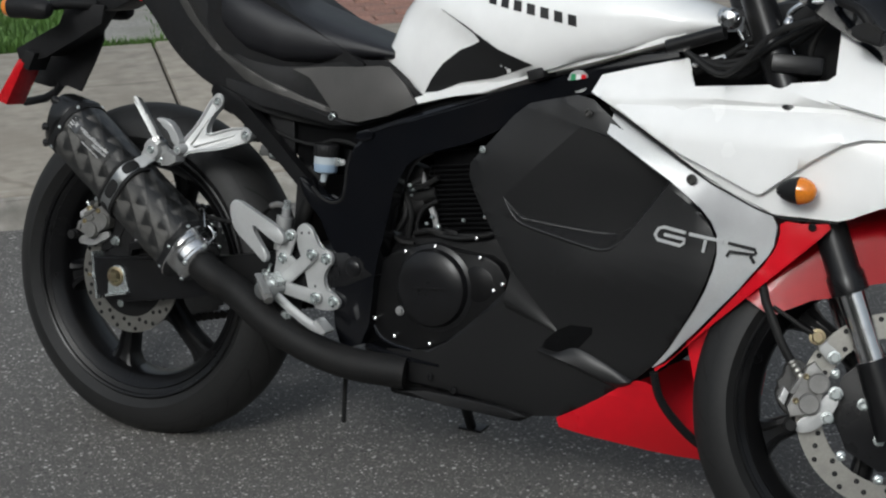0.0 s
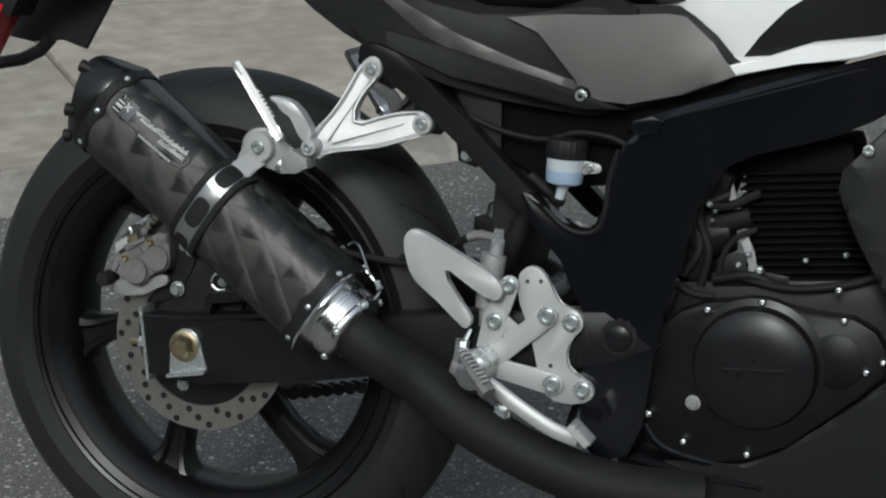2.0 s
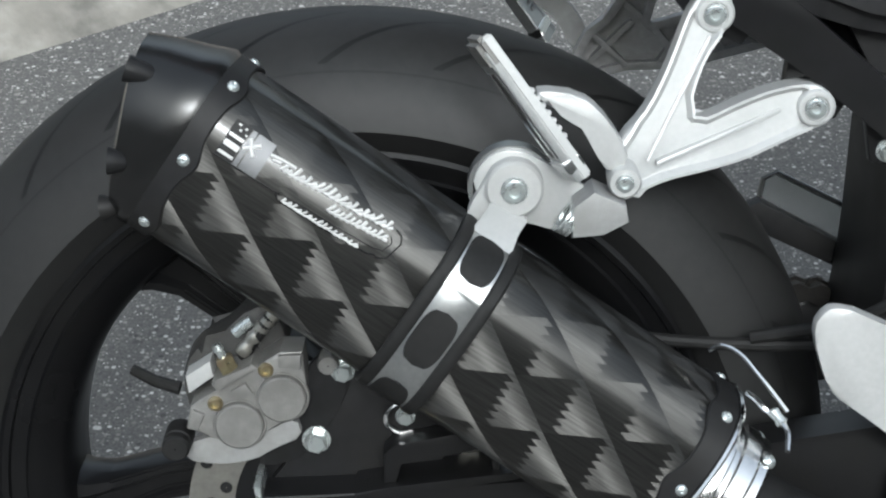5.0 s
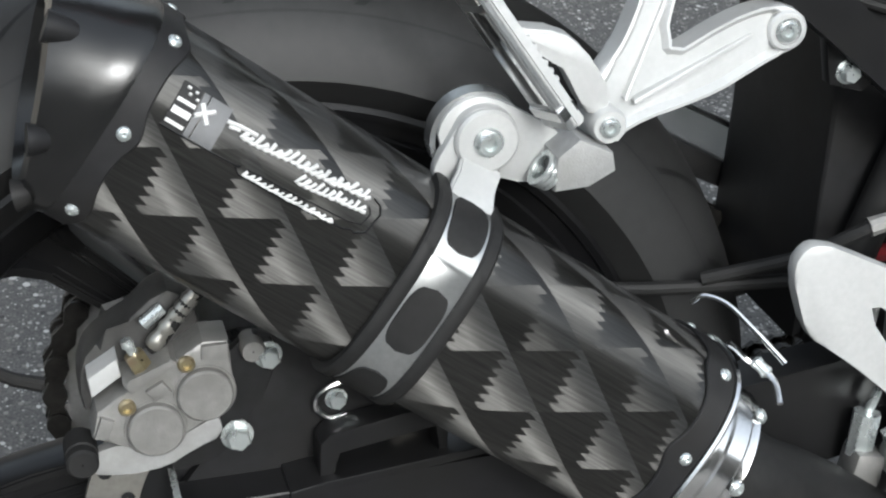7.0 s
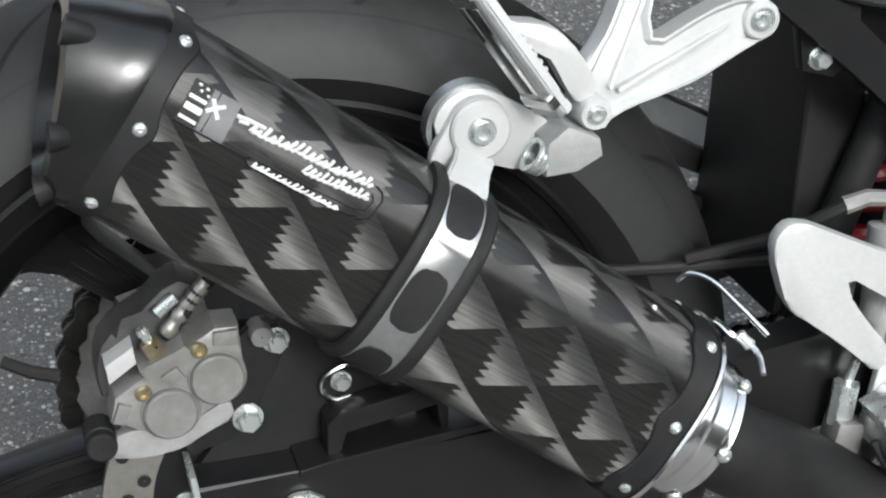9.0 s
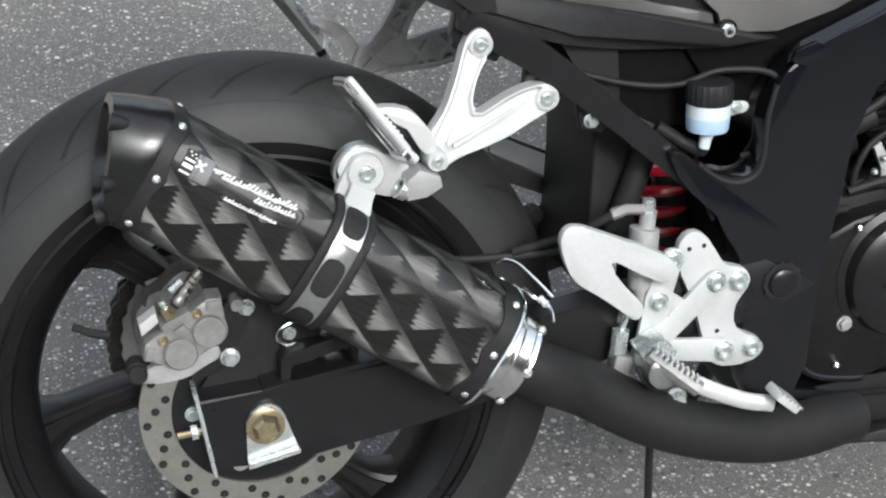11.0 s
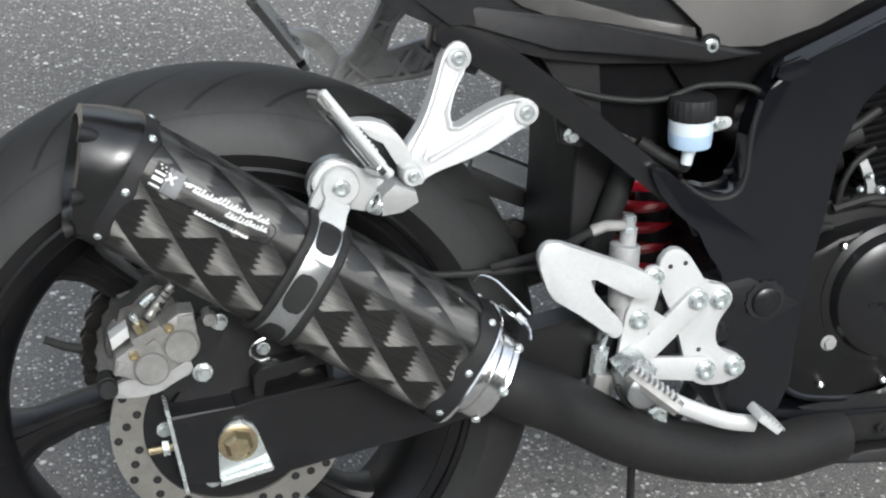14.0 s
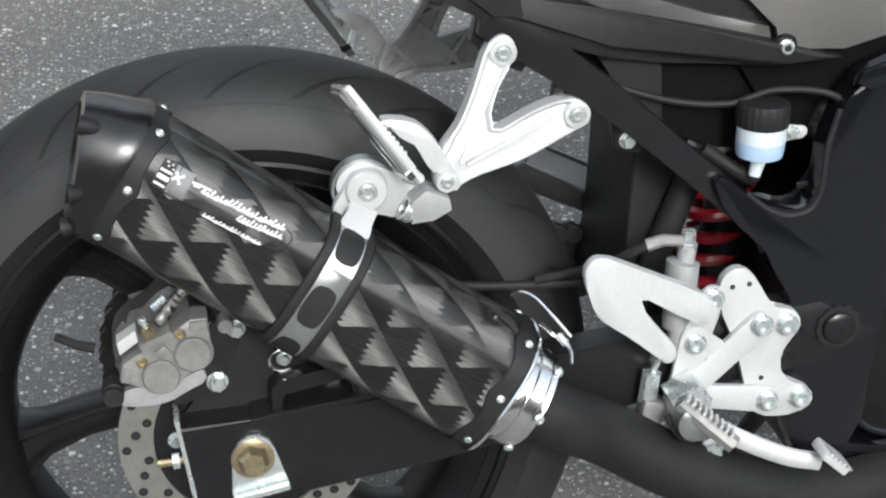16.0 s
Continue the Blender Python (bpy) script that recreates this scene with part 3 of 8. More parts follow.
bm = bmesh.new()
box(bm, (40, 12, 0.1), pose(0, 1.53 + 6, 0.0), 0.0)
for v in bm.verts:
    v.co.z = 0.045 if v.co.z > 0 else -0.05
base = setting("pavement", bm, SOIL, "packed soil bed under pavement, border and lawn", KERB)
random.seed(4)
slab_s = [-12.6, -10.2, -7.9, -5.5, -3.1, -1.1, 0.285, 2.0, 4.6, 6.9, 9.2, 11.5]
for s0, s1 in zip(slab_s, slab_s[1:]):
    bm = bmesh.new()
    box(bm, (s1 - s0 - 0.012, 1.936, 0.07), pose((s0 + s1) / 2, 1.512 + 0.968, 0.03 + random.uniform(-0.003, 0.003)), 0.006)
    tagged(part("slab", bm, CONCRETE, base), kind="")
# low battered kerb face, cast in lengths
for s0, s1 in zip(slab_s, slab_s[1:]):
    bm = bmesh.new()
    prism(bm, [(s0 + 0.004, -0.03), (s1 - 0.004, -0.03), (s1 - 0.004, 0.062), (s0 + 0.004, 0.062)], 1.355, 1.508, 0.004)
    for v in bm.verts:
        if v.co.z > 0.03 and v.co.y < 1.4:
            v.co.y += 0.135
            v.co.z -= 0.004
    part("kerb_stone", bm, KERB_FACE, base)

# driveway beyond the brick border
bm = bmesh.new()
box(bm, (24, 14, 0.1), pose(0.62 + 12, 4.17 + 7, 0.018), 0.0)
setting("driveway", bm, DRIVE, "smooth dark grey asphalt driveway", KERB)


# unseen plain walls, added behind the camera to darken reflections in glossy sides
for name, size, at in (("unseen_wall_south", (60, 0.3, 4.2), (0, -9.5, 2.1)), ("unseen_wall_east", (0.3, 16, 4.2), (22, -1.5, 2.1))):
    bm = bmesh.new()
    box(bm, size, pose(*at), 0.02)
    setting(name, bm, UNSEEN_WALL, "plain dark unseen wall, added across the road to darken reflections", None, "wall")
# ---- the motorcycle, in its own upright frame: x ahead, y to its left, rear axle over the origin ----
LEAN = radians(10.96)
bike = empty("motorcycle", "black, white and red sport motorcycle leaning on its side stand", "motorcycle", Matrix.Rotation(-LEAN, 4, "X"))
AXLE = Vector((0, 0, 0.312))


def wheel_tyre(bm, m, r, w, rim, sides=96):
    """A tyre with a round crown and full sidewalls."""
    prof = []
    for k in range(25):
        a = math.pi * (k / 24 - 0.5) * 1.18
        prof.append((r - w * 0.5 + w * 0.5 * max(math.cos(a), -0.2) * 1.0 - 0.18 * w * (1 - math.cos(a)) * 0, w * 0.5 * math.sin(a)))
    prof = [(rim, -w * 0.36)] + [(rr, yy) for rr, yy in prof if rr > rim + 0.012] + [(rim, w * 0.36)]
    lathe(bm, prof, (0, 0, 0), sides=sides, uv=True)
    bm.transform(m)


def wheel_rim(bm, m, r, w, hub, spokes, turn, dish):
    """A cast wheel: barrel with lips, hub and twin-faced spokes."""
    inner = [(r + 0.004, -w), (r + 0.001, -w - 0.002), (r - 0.003, -w), (r - 0.004, -w + 0.004), (r - 0.013, -w + 0.008), (r - 0.015, -w + 0.006), (r - 0.018, -w + 0.009), (r - 0.034, -w + 0.02), (r - 0.04, -w + 0.034), (r - 0.041, -0.006)]
    inner = inner + [(a, -b) for a, b in reversed(inner)]
    outer = [(r - 0.004, w - 0.012), (r - 0.024, w - 0.024), (r - 0.034, 0.0), (r - 0.024, -w + 0.024), (r - 0.004, -w + 0.012)]
    lathe(bm, inner + outer, (0, 0, 0), sides=120, closed=True)
    lathe(bm, [(0.014, -dish), (hub, -dish), (hub + 0.006, -dish + 0.008), (hub + 0.006, dish - 0.008), (hub, dish), (0.014, dish)], (0, 0, 0), sides=36, closed=True)
    bm.transform(m)


def wheel_spokes(parent, m, r, hub, spokes, turn, swirl=radians(14)):
    for k in range(spokes):
        bm = bmesh.new()
        end = turn + 2 * math.pi * k / spokes
        rings = []
        for f, half, y in ((0.0, 0.024, 0.024), (0.25, 0.017, 0.02), (0.6, 0.016, 0.019), (0.85, 0.019, 0.02), (0.95, 0.026, 0.023), (1.0, 0.034, 0.026)):
            a = end - swirl * (1 - f)
            d, t = Vector((math.cos(a), 0, math.sin(a))), Vector((-math.sin(a), 0, math.cos(a)))
            rad = hub - 0.006 + (r - 0.034 - hub) * f
            sec = [(-1, -0.5), (-0.8, -0.95), (-0.5, -1), (-0.3, -0.72), (0.3, -0.72), (0.5, -1), (0.8, -0.95), (1, -0.5), (1, 0.5), (0.75, 1), (-0.75, 1), (-1, 0.5)]
            rings.append([d * rad + t * (half * p) + Vector((0, y * q, 0)) for p, q in sec])
        loft(bm, rings)
        bm.transform(m)
        bmesh.ops.bevel(bm, geom=[e for e in bm.edges if e.calc_length() > 0.03], offset=0.0012, segments=2, affect="EDGES")
        part("spoke", bm, WHEEL_BLACK, parent)


def brake_disc(bm, m, r0, r1, y0, y1, holes, sides=96):
    """A rotor: a plain ring, whose holes are laid on afterwards as discs."""
    rows = [r1, r1 - (r1 - r0) * 0.28, r1 - (r1 - r0) * 0.5, r1 - (r1 - r0) * 0.72, r0]
    lathe(bm, [(r1, y0), (r0, y0), (r0, y1), (r1, y1)], (0, 0, 0), sides=sides, closed=True)
    bm.transform(m)


bm = bmesh.new()
lathe(bm, [(0.0032, 0.0), (0.0042, -0.0006), (0.0032, -0.0008), (0.0003, -0.0007)], (0, 0, 0), sides=10)
BORE_DISC = bpy.data.meshes.new("bore_disc")
bm.to_mesh(BORE_DISC)
bm.free()
BORE_DISC.materials.append(MATT_BLACK)


def drillings(disc, m, r0, r1, y, count):
    """Black discs on a rotor's face, the shade of its bores put into their colour."""
    for k in range(count):
        a = 2 * math.pi * k / count
        r = r0 + (r1 - r0) * (0.22 + 0.28 * (k % 3))
        ob = new("bore_disc", BORE_DISC)
        ob.parent = disc
        ob.matrix_basis = m @ Matrix.Translation((r * math.cos(a), y, r * math.sin(a)))


# rear wheel
REAR = Matrix.Translation(AXLE)
bm = bmesh.new()
wheel_rim(bm, REAR, 0.24, 0.062, 0.05, 6, radians(124), 0.055)
rear_wheel = part("rear_wheel", bm, WHEEL_BLACK, bike, "gloss black six-spoke cast rear wheel")
wheel_spokes(rear_wheel, REAR, 0.24, 0.05, 6, radians(131.5))
bm = bmesh.new()
wheel_tyre(bm, REAR, 0.322, 0.152, 0.239)
part("tyre", bm, TYRE, rear_wheel, "wide black sport tyre with slanted grooves")
bm = bmesh.new()
brake_disc(bm, REAR, 0.082, 0.112, -0.086, -0.081, 0)
rotor = part("brake_disc", bm, DISC, rear_wheel, "drilled steel rear brake disc")
drillings(rotor, REAR, 0.082, 0.112, -0.0862, 45)
bm = bmesh.new()
lathe(bm, [(0.02, -0.079), (0.083, -0.079), (0.083, -0.083), (0.07, -0.085), (0.045, -0.088), (0.02, -0.088)], AXLE, sides=60, closed=True)
part("disc_carrier", bm, BLACK, rear_wheel)
for k in range(5):
    a = radians(36 + 72 * k)
    bolt(rear_wheel, AXLE + Vector((0.062 * math.cos(a), -0.086, 0.062 * math.sin(a))), 0.006, 0.004, ZINC, "hex")
bm = bmesh.new()
tube(bm, [(-0.162, 0.004, 0.374), (-0.145, -0.002, 0.368), (-0.128, -0.004, 0.364)], [0.004, 0.0045, 0.005], 10)
part("valve_stem", bm, RUBBER, rear_wheel)
# sprocket with teeth, on the far side
bm = bmesh.new()
teeth = []
for k in range(90):
    r = 0.119 if k % 2 else 0.111
    a = 2 * math.pi * k / 90
    teeth.append((r * math.cos(a), 0.312 + r * math.sin(a)))
prism(bm, teeth, 0.085, 0.091, 0)
part("sprocket", bm, DULL_ALLOY, rear_wheel, "grey toothed rear sprocket")

# swingarm, axle and chain
bm = bmesh.new()
prism(bm, [(-0.062, 0.342), (-0.048, 0.27), (0.02, 0.266), (0.16, 0.292), (0.34, 0.335), (0.5, 0.36), (0.56, 0.39), (0.5, 0.425), (0.33, 0.4), (0.12, 0.358), (0.02, 0.347)], -0.122, -0.092, 0.003)
swingarm = part("swingarm", bm, BLACK, bike, "black box-section steel swingarm")
bm = bmesh.new()
prism(bm, [(-0.062, 0.342), (-0.048, 0.27), (0.02, 0.266), (0.34, 0.335), (0.56, 0.39), (0.33, 0.4), (0.12, 0.358)], 0.095, 0.125, 0.003)
part("far_arm", bm, BLACK, swingarm)
bm = bmesh.new()
tube(bm, [(0.39, -0.1, 0.385), (0.39, 0.1, 0.385)], 0.032, 18)
part("cross_tube", bm, BLACK, swingarm)
bm = bmesh.new()
prism(bm, [(-0.0645, 0.35), (-0.0605, 0.35), (-0.0455, 0.262), (-0.0495, 0.262)], -0.124, -0.09, 0.001)
part("end_plate", bm, ZINC, swingarm, "zinc-plated swingarm end plate")
bm = bmesh.new()
prism(bm, [(-0.018, 0.274), (-0.0178, 0.315), (-0.0125, 0.3265), (-0.004, 0.3325), (0.006, 0.333), (0.0145, 0.328), (0.0195, 0.318), (0.031, 0.285)], -0.1275, -0.1225, 0.001)
part("axle_block", bm, ZINC, swingarm, "zinc-plated axle adjuster plate")
bm = bmesh.new()
prism(bm, [(-0.018, 0.272), (0.031, 0.283), (0.031, 0.288), (-0.018, 0.277)], -0.136, -0.1275, 0.001)
part("plate_lip", bm, ZINC, swingarm)
bm = bmesh.new()
lathe(bm, [(0.0005, -0.139), (0.010, -0.139), (0.0135, -0.135), (0.0155, -0.1285), (0.018, -0.128), (0.018, -0.126)], (0, 0, 0.312), sides=6)
part("axle_nut", bm, GOLD, swingarm, "yellow-passivated hexagon axle nut")
bm = bmesh.new()
lathe(bm, [(0.0185, -0.128), (0.0185, -0.1295), (0.0145, -0.131), (0.012, -0.131)], (0, 0, 0.312), sides=30)
part("washer", bm, GOLD, swingarm)
bm = bmesh.new()
tube(bm, [(-0.08, -0.11, 0.303), (-0.05, -0.11, 0.306)], 0.0035, 10)
part("adjuster_screw", bm, GOLD, swingarm, "threaded chain adjuster screw")
bm = bmesh.new()
lathe(bm, [(0.0005, 0.0), (0.007, 0.0), (0.007, 0.006), (0.0005, 0.006)], (-0.067, -0.11, 0.3045), axis=(1, 0, 0.1), sides=6)
part("adjuster_nut", bm, ZINC, swingarm)
# stand bobbin bracket and chain-guide bridge on top of the arm
bm = bmesh.new()
prism(bm, [(0.018, 0.349), (0.018, 0.372), (0.024, 0.378), (0.086, 0.392), (0.092, 0.389), (0.092, 0.362), (0.086, 0.361), (0.086, 0.38), (0.028, 0.367), (0.027, 0.351)], -0.118, -0.098, 0.0015)
part("bracket", bm, BLACK, swingarm)
bm = bmesh.new()
prism(bm, [(0.0, 0.348), (0.02, 0.352), (0.145, 0.372), (0.145, 0.367), (0.02, 0.346), (0.0, 0.343)], -0.126, -0.09, 0.001)
part("arm_seam", bm, BLACK, swingarm)
# torque plate of the brake
bm = bmesh.new()
prism(bm, [(-0.05, 0.30), (0.03, 0.30), (0.06, 0.36), (0.058, 0.41), (0.03, 0.425), (-0.012, 0.438), (-0.02, 0.40), (-0.038, 0.36), (-0.062, 0.335)], -0.094, -0.088, 0.0015, 1)
part("torque_plate", bm, MATT_BLACK, swingarm)
# chain: a loop of link plates and rollers
bm = bmesh.new()
run = [Vector((0.0 + 0.119 * math.cos(a), 0.088, 0.312 + 0.119 * math.sin(a))) for a in [radians(100 + 160 * k / 16) for k in range(17)]]
run += [Vector((0.52, 0.088, 0.365)) + 0.035 * Vector((math.cos(a), 0, math.sin(a))) for a in [radians(-85 + 175 * k / 8) for k in range(9)]]
run.append(run[0])
loop = []
for p, q in zip(run, run[1:]):
    steps = max(1, round((q - p).length / 0.0159))
    loop += [p.lerp(q, k / steps) for k in range(steps)]
for i, p in enumerate(loop):
    q = loop[(i + 1) % len(loop)]
    d = (q - p).normalized()
    n = Vector((-d.z, 0, d.x))
    ends = []
    for c, a0 in ((p, 90), (q, -90)):
        for a in range(0, 181, 36):
            w = radians(a0 + a)
            ends.append(c + 0.0082 * (math.cos(w) * d + math.sin(w) * n))
        ends.append((p + q) / 2 + n * (-0.0048 if a0 == 90 else 0.0048))
    for dy in (-0.0075, 0.0075):
        off = 0.088 + dy * (1.25 if i % 2 else 0.85)
        prism(bm, [(e.x, e.z) for e in ends], off - 0.0012, off + 0.0012, 0)
    arm(bm, (p.x, p.z), (p.x + 0.0001, p.z), 0.005, 0.005, 0.079, 0.097, 0, 4)
part("drive_chain", bm, CHAIN, bike, "dark oily roller drive chain")

# rear brake calliper, cast grey with two piston bores
bm = bmesh.new()
prism(bm, [(-0.107, 0.387), (-0.104, 0.403), (-0.09, 0.412), (-0.078, 0.421), (-0.063, 0.429), (-0.047, 0.441), (-0.033, 0.441), (-0.031, 0.42), (-0.032, 0.399), (-0.06, 0.387), (-0.072, 0.373), (-0.09, 0.381)], -0.1165, -0.09, 0.0025)
calliper = part("rear_calliper", bm, CAST, bike, "grey cast two-piston rear brake calliper")
bm = bmesh.new()
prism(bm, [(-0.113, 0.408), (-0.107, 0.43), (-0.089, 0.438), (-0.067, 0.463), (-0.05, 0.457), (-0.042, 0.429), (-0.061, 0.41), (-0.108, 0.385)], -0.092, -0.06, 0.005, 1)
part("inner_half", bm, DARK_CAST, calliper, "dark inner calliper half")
for x, z in ((-0.046, 0.41), (-0.073, 0.391)):
    bm = bmesh.new()
    lathe(bm, [(0.0172, -0.113), (0.0168, -0.1172), (0.0172, -0.1168), (0.0155, -0.1165), (0.0152, -0.1205), (0.0142, -0.1215), (0.0005, -0.1213)], (x, 0, z), sides=40)
    part("piston_housing", bm, CAST, calliper)
for pts in ([(-0.048, 0.439), (-0.034, 0.44), (-0.034, 0.43), (-0.048, 0.431)], [(-0.102, 0.401), (-0.095, 0.398), (-0.099, 0.387), (-0.106, 0.388)], [(-0.078, 0.4145), (-0.069, 0.42), (-0.064, 0.413), (-0.073, 0.408)]):
    bm = bmesh.new()
    prism(bm, pts, -0.1195, -0.115, 0.001)
    part("cast_pad", bm, CAST, calliper)
bm = bmesh.new()
prism(bm, [(-0.108, 0.419), (-0.092, 0.43), (-0.09, 0.419), (-0.106, 0.407)], -0.108, -0.08, 0.0015)
part("pad_cover", bm, ALLOY, calliper, "pale machined pad cover")
bm = bmesh.new()
prism(bm, [(-0.09, 0.4195), (-0.086, 0.421), (-0.065, 0.434), (-0.061, 0.4305), (-0.086, 0.4135)], -0.12, -0.09, 0.0015)
part("bridge", bm, CAST, calliper)
bm = bmesh.new()
prism(bm, [(-0.11, 0.36), (-0.107, 0.373), (-0.09, 0.378), (-0.071, 0.372), (-0.06, 0.386), (-0.038, 0.392), (-0.034, 0.378), (-0.053, 0.37), (-0.065, 0.361), (-0.087, 0.358)], -0.108, -0.1, 0.001, 1)
part("mounting_bracket", bm, DULL_ALLOY, calliper, "pale calliper bracket")
bm = bmesh.new()
prism(bm, [(-0.06, 0.35), (-0.03, 0.36), (-0.005, 0.405), (-0.003, 0.43), (-0.018, 0.436), (-0.034, 0.42), (-0.036, 0.38), (-0.065, 0.36)], -0.097, -0.09, 0.001, 1)
part("bracket_arm", bm, MATT_BLACK, calliper)
bm = bmesh.new()
lathe(bm, [(0.0005, -0.1265), (0.0075, -0.1265), (0.0088, -0.125), (0.009, -0.119), (0.0078, -0.118), (0.0092, -0.117), (0.0092, -0.1)], (-0.113, 0, 0.377), sides=24)
part("pin_boot", bm, RUBBER, calliper, "black rubber slider boot")
for (x, z) in ((-0.056, 0.4285), (-0.088, 0.405)):
    bm = bmesh.new()
    lathe(bm, [(0.0048, -0.116), (0.0048, -0.1182), (0.0036, -0.1195), (0.0026, -0.1195), (0.0022, -0.1175), (0.0003, -0.1175)], (x, 0, z), sides=20)
    part("brass_screw", bm, GOLD, calliper, "brass-coloured recessed screw")
for (x, y, z), n in (((-0.009, -0.099, 0.422), 0.0062), ((-0.026, -0.099, 0.373), 0.0072), ((-0.053, -0.095, 0.334), 0.0055)):
    bolt(calliper, (x, y, z), n, 0.009, ZINC, "hex")
bm = bmesh.new()
lathe(bm, [(0.0068, -0.09), (0.0068, -0.104), (0.006, -0.106), (0.0005, -0.106)], (-0.018, 0, 0.427), sides=24)
part("slider_boss", bm, CAST, calliper)
bm = bmesh.new()
lathe(bm, [(0.0005, 0.0), (0.0062, 0.0), (0.0062, 0.013), (0.005, 0.0145), (0.0028, 0.0145)], (-0.077, -0.11, 0.421), axis=(-0.45, 0, 0.9), sides=6)
part("bleed_screw", bm, GOLD, calliper)
bm = bmesh.new()
tube(bm, [(-0.0832, -0.11, 0.4335), (-0.0855, -0.11, 0.438), (-0.086, -0.11, 0.4385), (-0.0875, -0.11, 0.442)], [0.0028, 0.0028, 0.0036, 0.003], 12)
part("bleed_cap", bm, ZINC, calliper)
bm = bmesh.new()
tube(bm, spline([(-0.072, -0.1, 0.43), (-0.064, -0.104, 0.444), (-0.05, -0.104, 0.463), (-0.03, -0.1, 0.472), (0.05, -0.085, 0.46), (0.2, -0.085, 0.44), (0.33, -0.1, 0.445)]), 0.0042, 10)
part("brake_hose", bm, RUBBER, calliper)
bm = bmesh.new()
tube(bm, [Vector((-0.073, -0.104, 0.434)).lerp(Vector((-0.049, -0.104, 0.465)), k / 14) for k in range(15)], [0.0052 if k in (1, 2, 5, 8, 10, 12) else 0.0043 for k in range(15)], 12)
part("hose_fitting", bm, DISC, calliper, "dull steel ribbed hose fitting")
bm = bmesh.new()
tube(bm, [(-0.077, -0.1, 0.446), (-0.07, -0.1, 0.452), (-0.066, -0.1, 0.455)], 0.0038, 10)
part("banjo_end", bm, ZINC, calliper)

# ---- exhaust ----
A0, A1 = Vector((-0.0910, -0.1399, 0.5798)), Vector((0.1930, -0.1694, 0.3962))
AX = (A1 - A0).normalized()
LEN = (A1 - A0).length
OUT = (Vector((0, -1, 0)) - AX * AX.dot(Vector((0, -1, 0)))).normalized()
UP = OUT.cross(AX).normalized()
if UP.z < 0:
    UP = -UP


CAN_R, CAN_H, CAN_W, CAN_N = 0.055, 0.055, 0.0495, 2.9


def can_point(t, a, r, slant=0.0):
    """A place on or about the oval can: t along it, a the angle from its top towards the outside, r against the height CAN_R."""
    c, s = math.cos(a), math.sin(a)
    k = 1 / ((abs(c) / (CAN_H + r - CAN_R)) ** CAN_N + (abs(s) / (CAN_W + r - CAN_R)) ** CAN_N) ** (1 / CAN_N)
    return A0 + AX * (t + slant * k * c) + UP * (k * c) + OUT * (k * s)


bm = bmesh.new()
layer = bm.loops.layers.uv.new("UVMap")
sides, stations = 96, 14
girth = [0.0]
for k in range(sides):
    girth.append(girth[-1] + (can_point(0, 2 * math.pi * (k + 1) / sides, CAN_R) - can_point(0, 2 * math.pi * k / sides, CAN_R)).length)
grid = [[bm.verts.new(can_point(0.002 + (LEN + 0.006) * j / stations, 2 * math.pi * k / sides, CAN_R)) for k in range(sides)] for j in range(stations + 1)]
for j in range(stations):
    for k in range(sides):
        f = bm.faces.new((grid[j][k], grid[j][(k + 1) % sides], grid[j + 1][(k + 1) % sides], grid[j + 1][k]))
        for loop_, (jj, kk) in zip(f.loops, ((j, k), (j, k + 1), (j + 1, k + 1), (j + 1, k))):
            loop_[layer].uv = (0.002 + (LEN + 0.006) * jj / stations, girth[kk])
muffler = part("muffler", bm, CARBON, bike, "large-weave carbon fibre silencer can with black end cap")


def band(bm, t0, t1, r0, r1, a0=0.0, a1=2 * math.pi, n=60, slant=0.0, taper=0.0):
    """A strap round the can between two angles."""
    full = abs(a1 - a0 - 2 * math.pi) < 1e-6
    rings = []
    for k in range(n + (0 if full else 1)):
        a = a0 + (a1 - a0) * k / n
        rings.append([can_point(t0, a, r0, slant), can_point(t0, a, r1 - 0.001, slant), can_point(t0 + 0.0015, a, r1, slant), can_point(t1 - 0.0015, a, r1, slant), can_point(t1, a, r1 - 0.001, slant), can_point(t1, a, r0, slant)])
    if full:
        rings.append(rings[0])
        loft(bm, rings, False)
        bmesh.ops.remove_doubles(bm, verts=bm.verts, dist=1e-6)
    else:
        loft(bm, rings)


# end cap: bends level and closes with an upright mouth
MOUTH = Vector((-0.13, -0.137, 0.593))


def mouth(a, r, x=0.0):
    c, s = math.cos(a), math.sin(a)
    k = r / (abs(c) ** 2.6 + abs(s) ** 2.6) ** (1 / 2.6)
    return MOUTH + Vector((x + 0.011 * c * r / 0.05, -k * s * 0.9, k * c))


bm = bmesh.new()
ang = [2 * math.pi * k / 60 for k in range(60)]
first = [can_point(-0.008, a, CAN_R + 0.002) for a in ang]
second = [can_point(-0.0125, a, CAN_R + 0.0028) for a in ang]
last = [mouth(a, 0.0515) for a in ang]
third = [p.lerp(q, 0.3) for p, q in zip(second, last)]
mid = [p.lerp(q, 0.65) + Vector((0, -0.001, 0.001)) for p, q in zip(second, last)]
lip = [mouth(a, 0.044, -0.002) for a in ang]
inner = [mouth(a, 0.036, 0.012) for a in ang]
deep = [mouth(a, 0.027, 0.06) for a in ang]
base_ring = [can_point(-0.008, a, CAN_R - 0.003) for a in ang]
loft(bm, [base_ring, first, second, third, mid, last, lip, inner, deep])
end_cap = part("end_cap", bm, CAP, muffler, "satin black moulded silencer end cap")
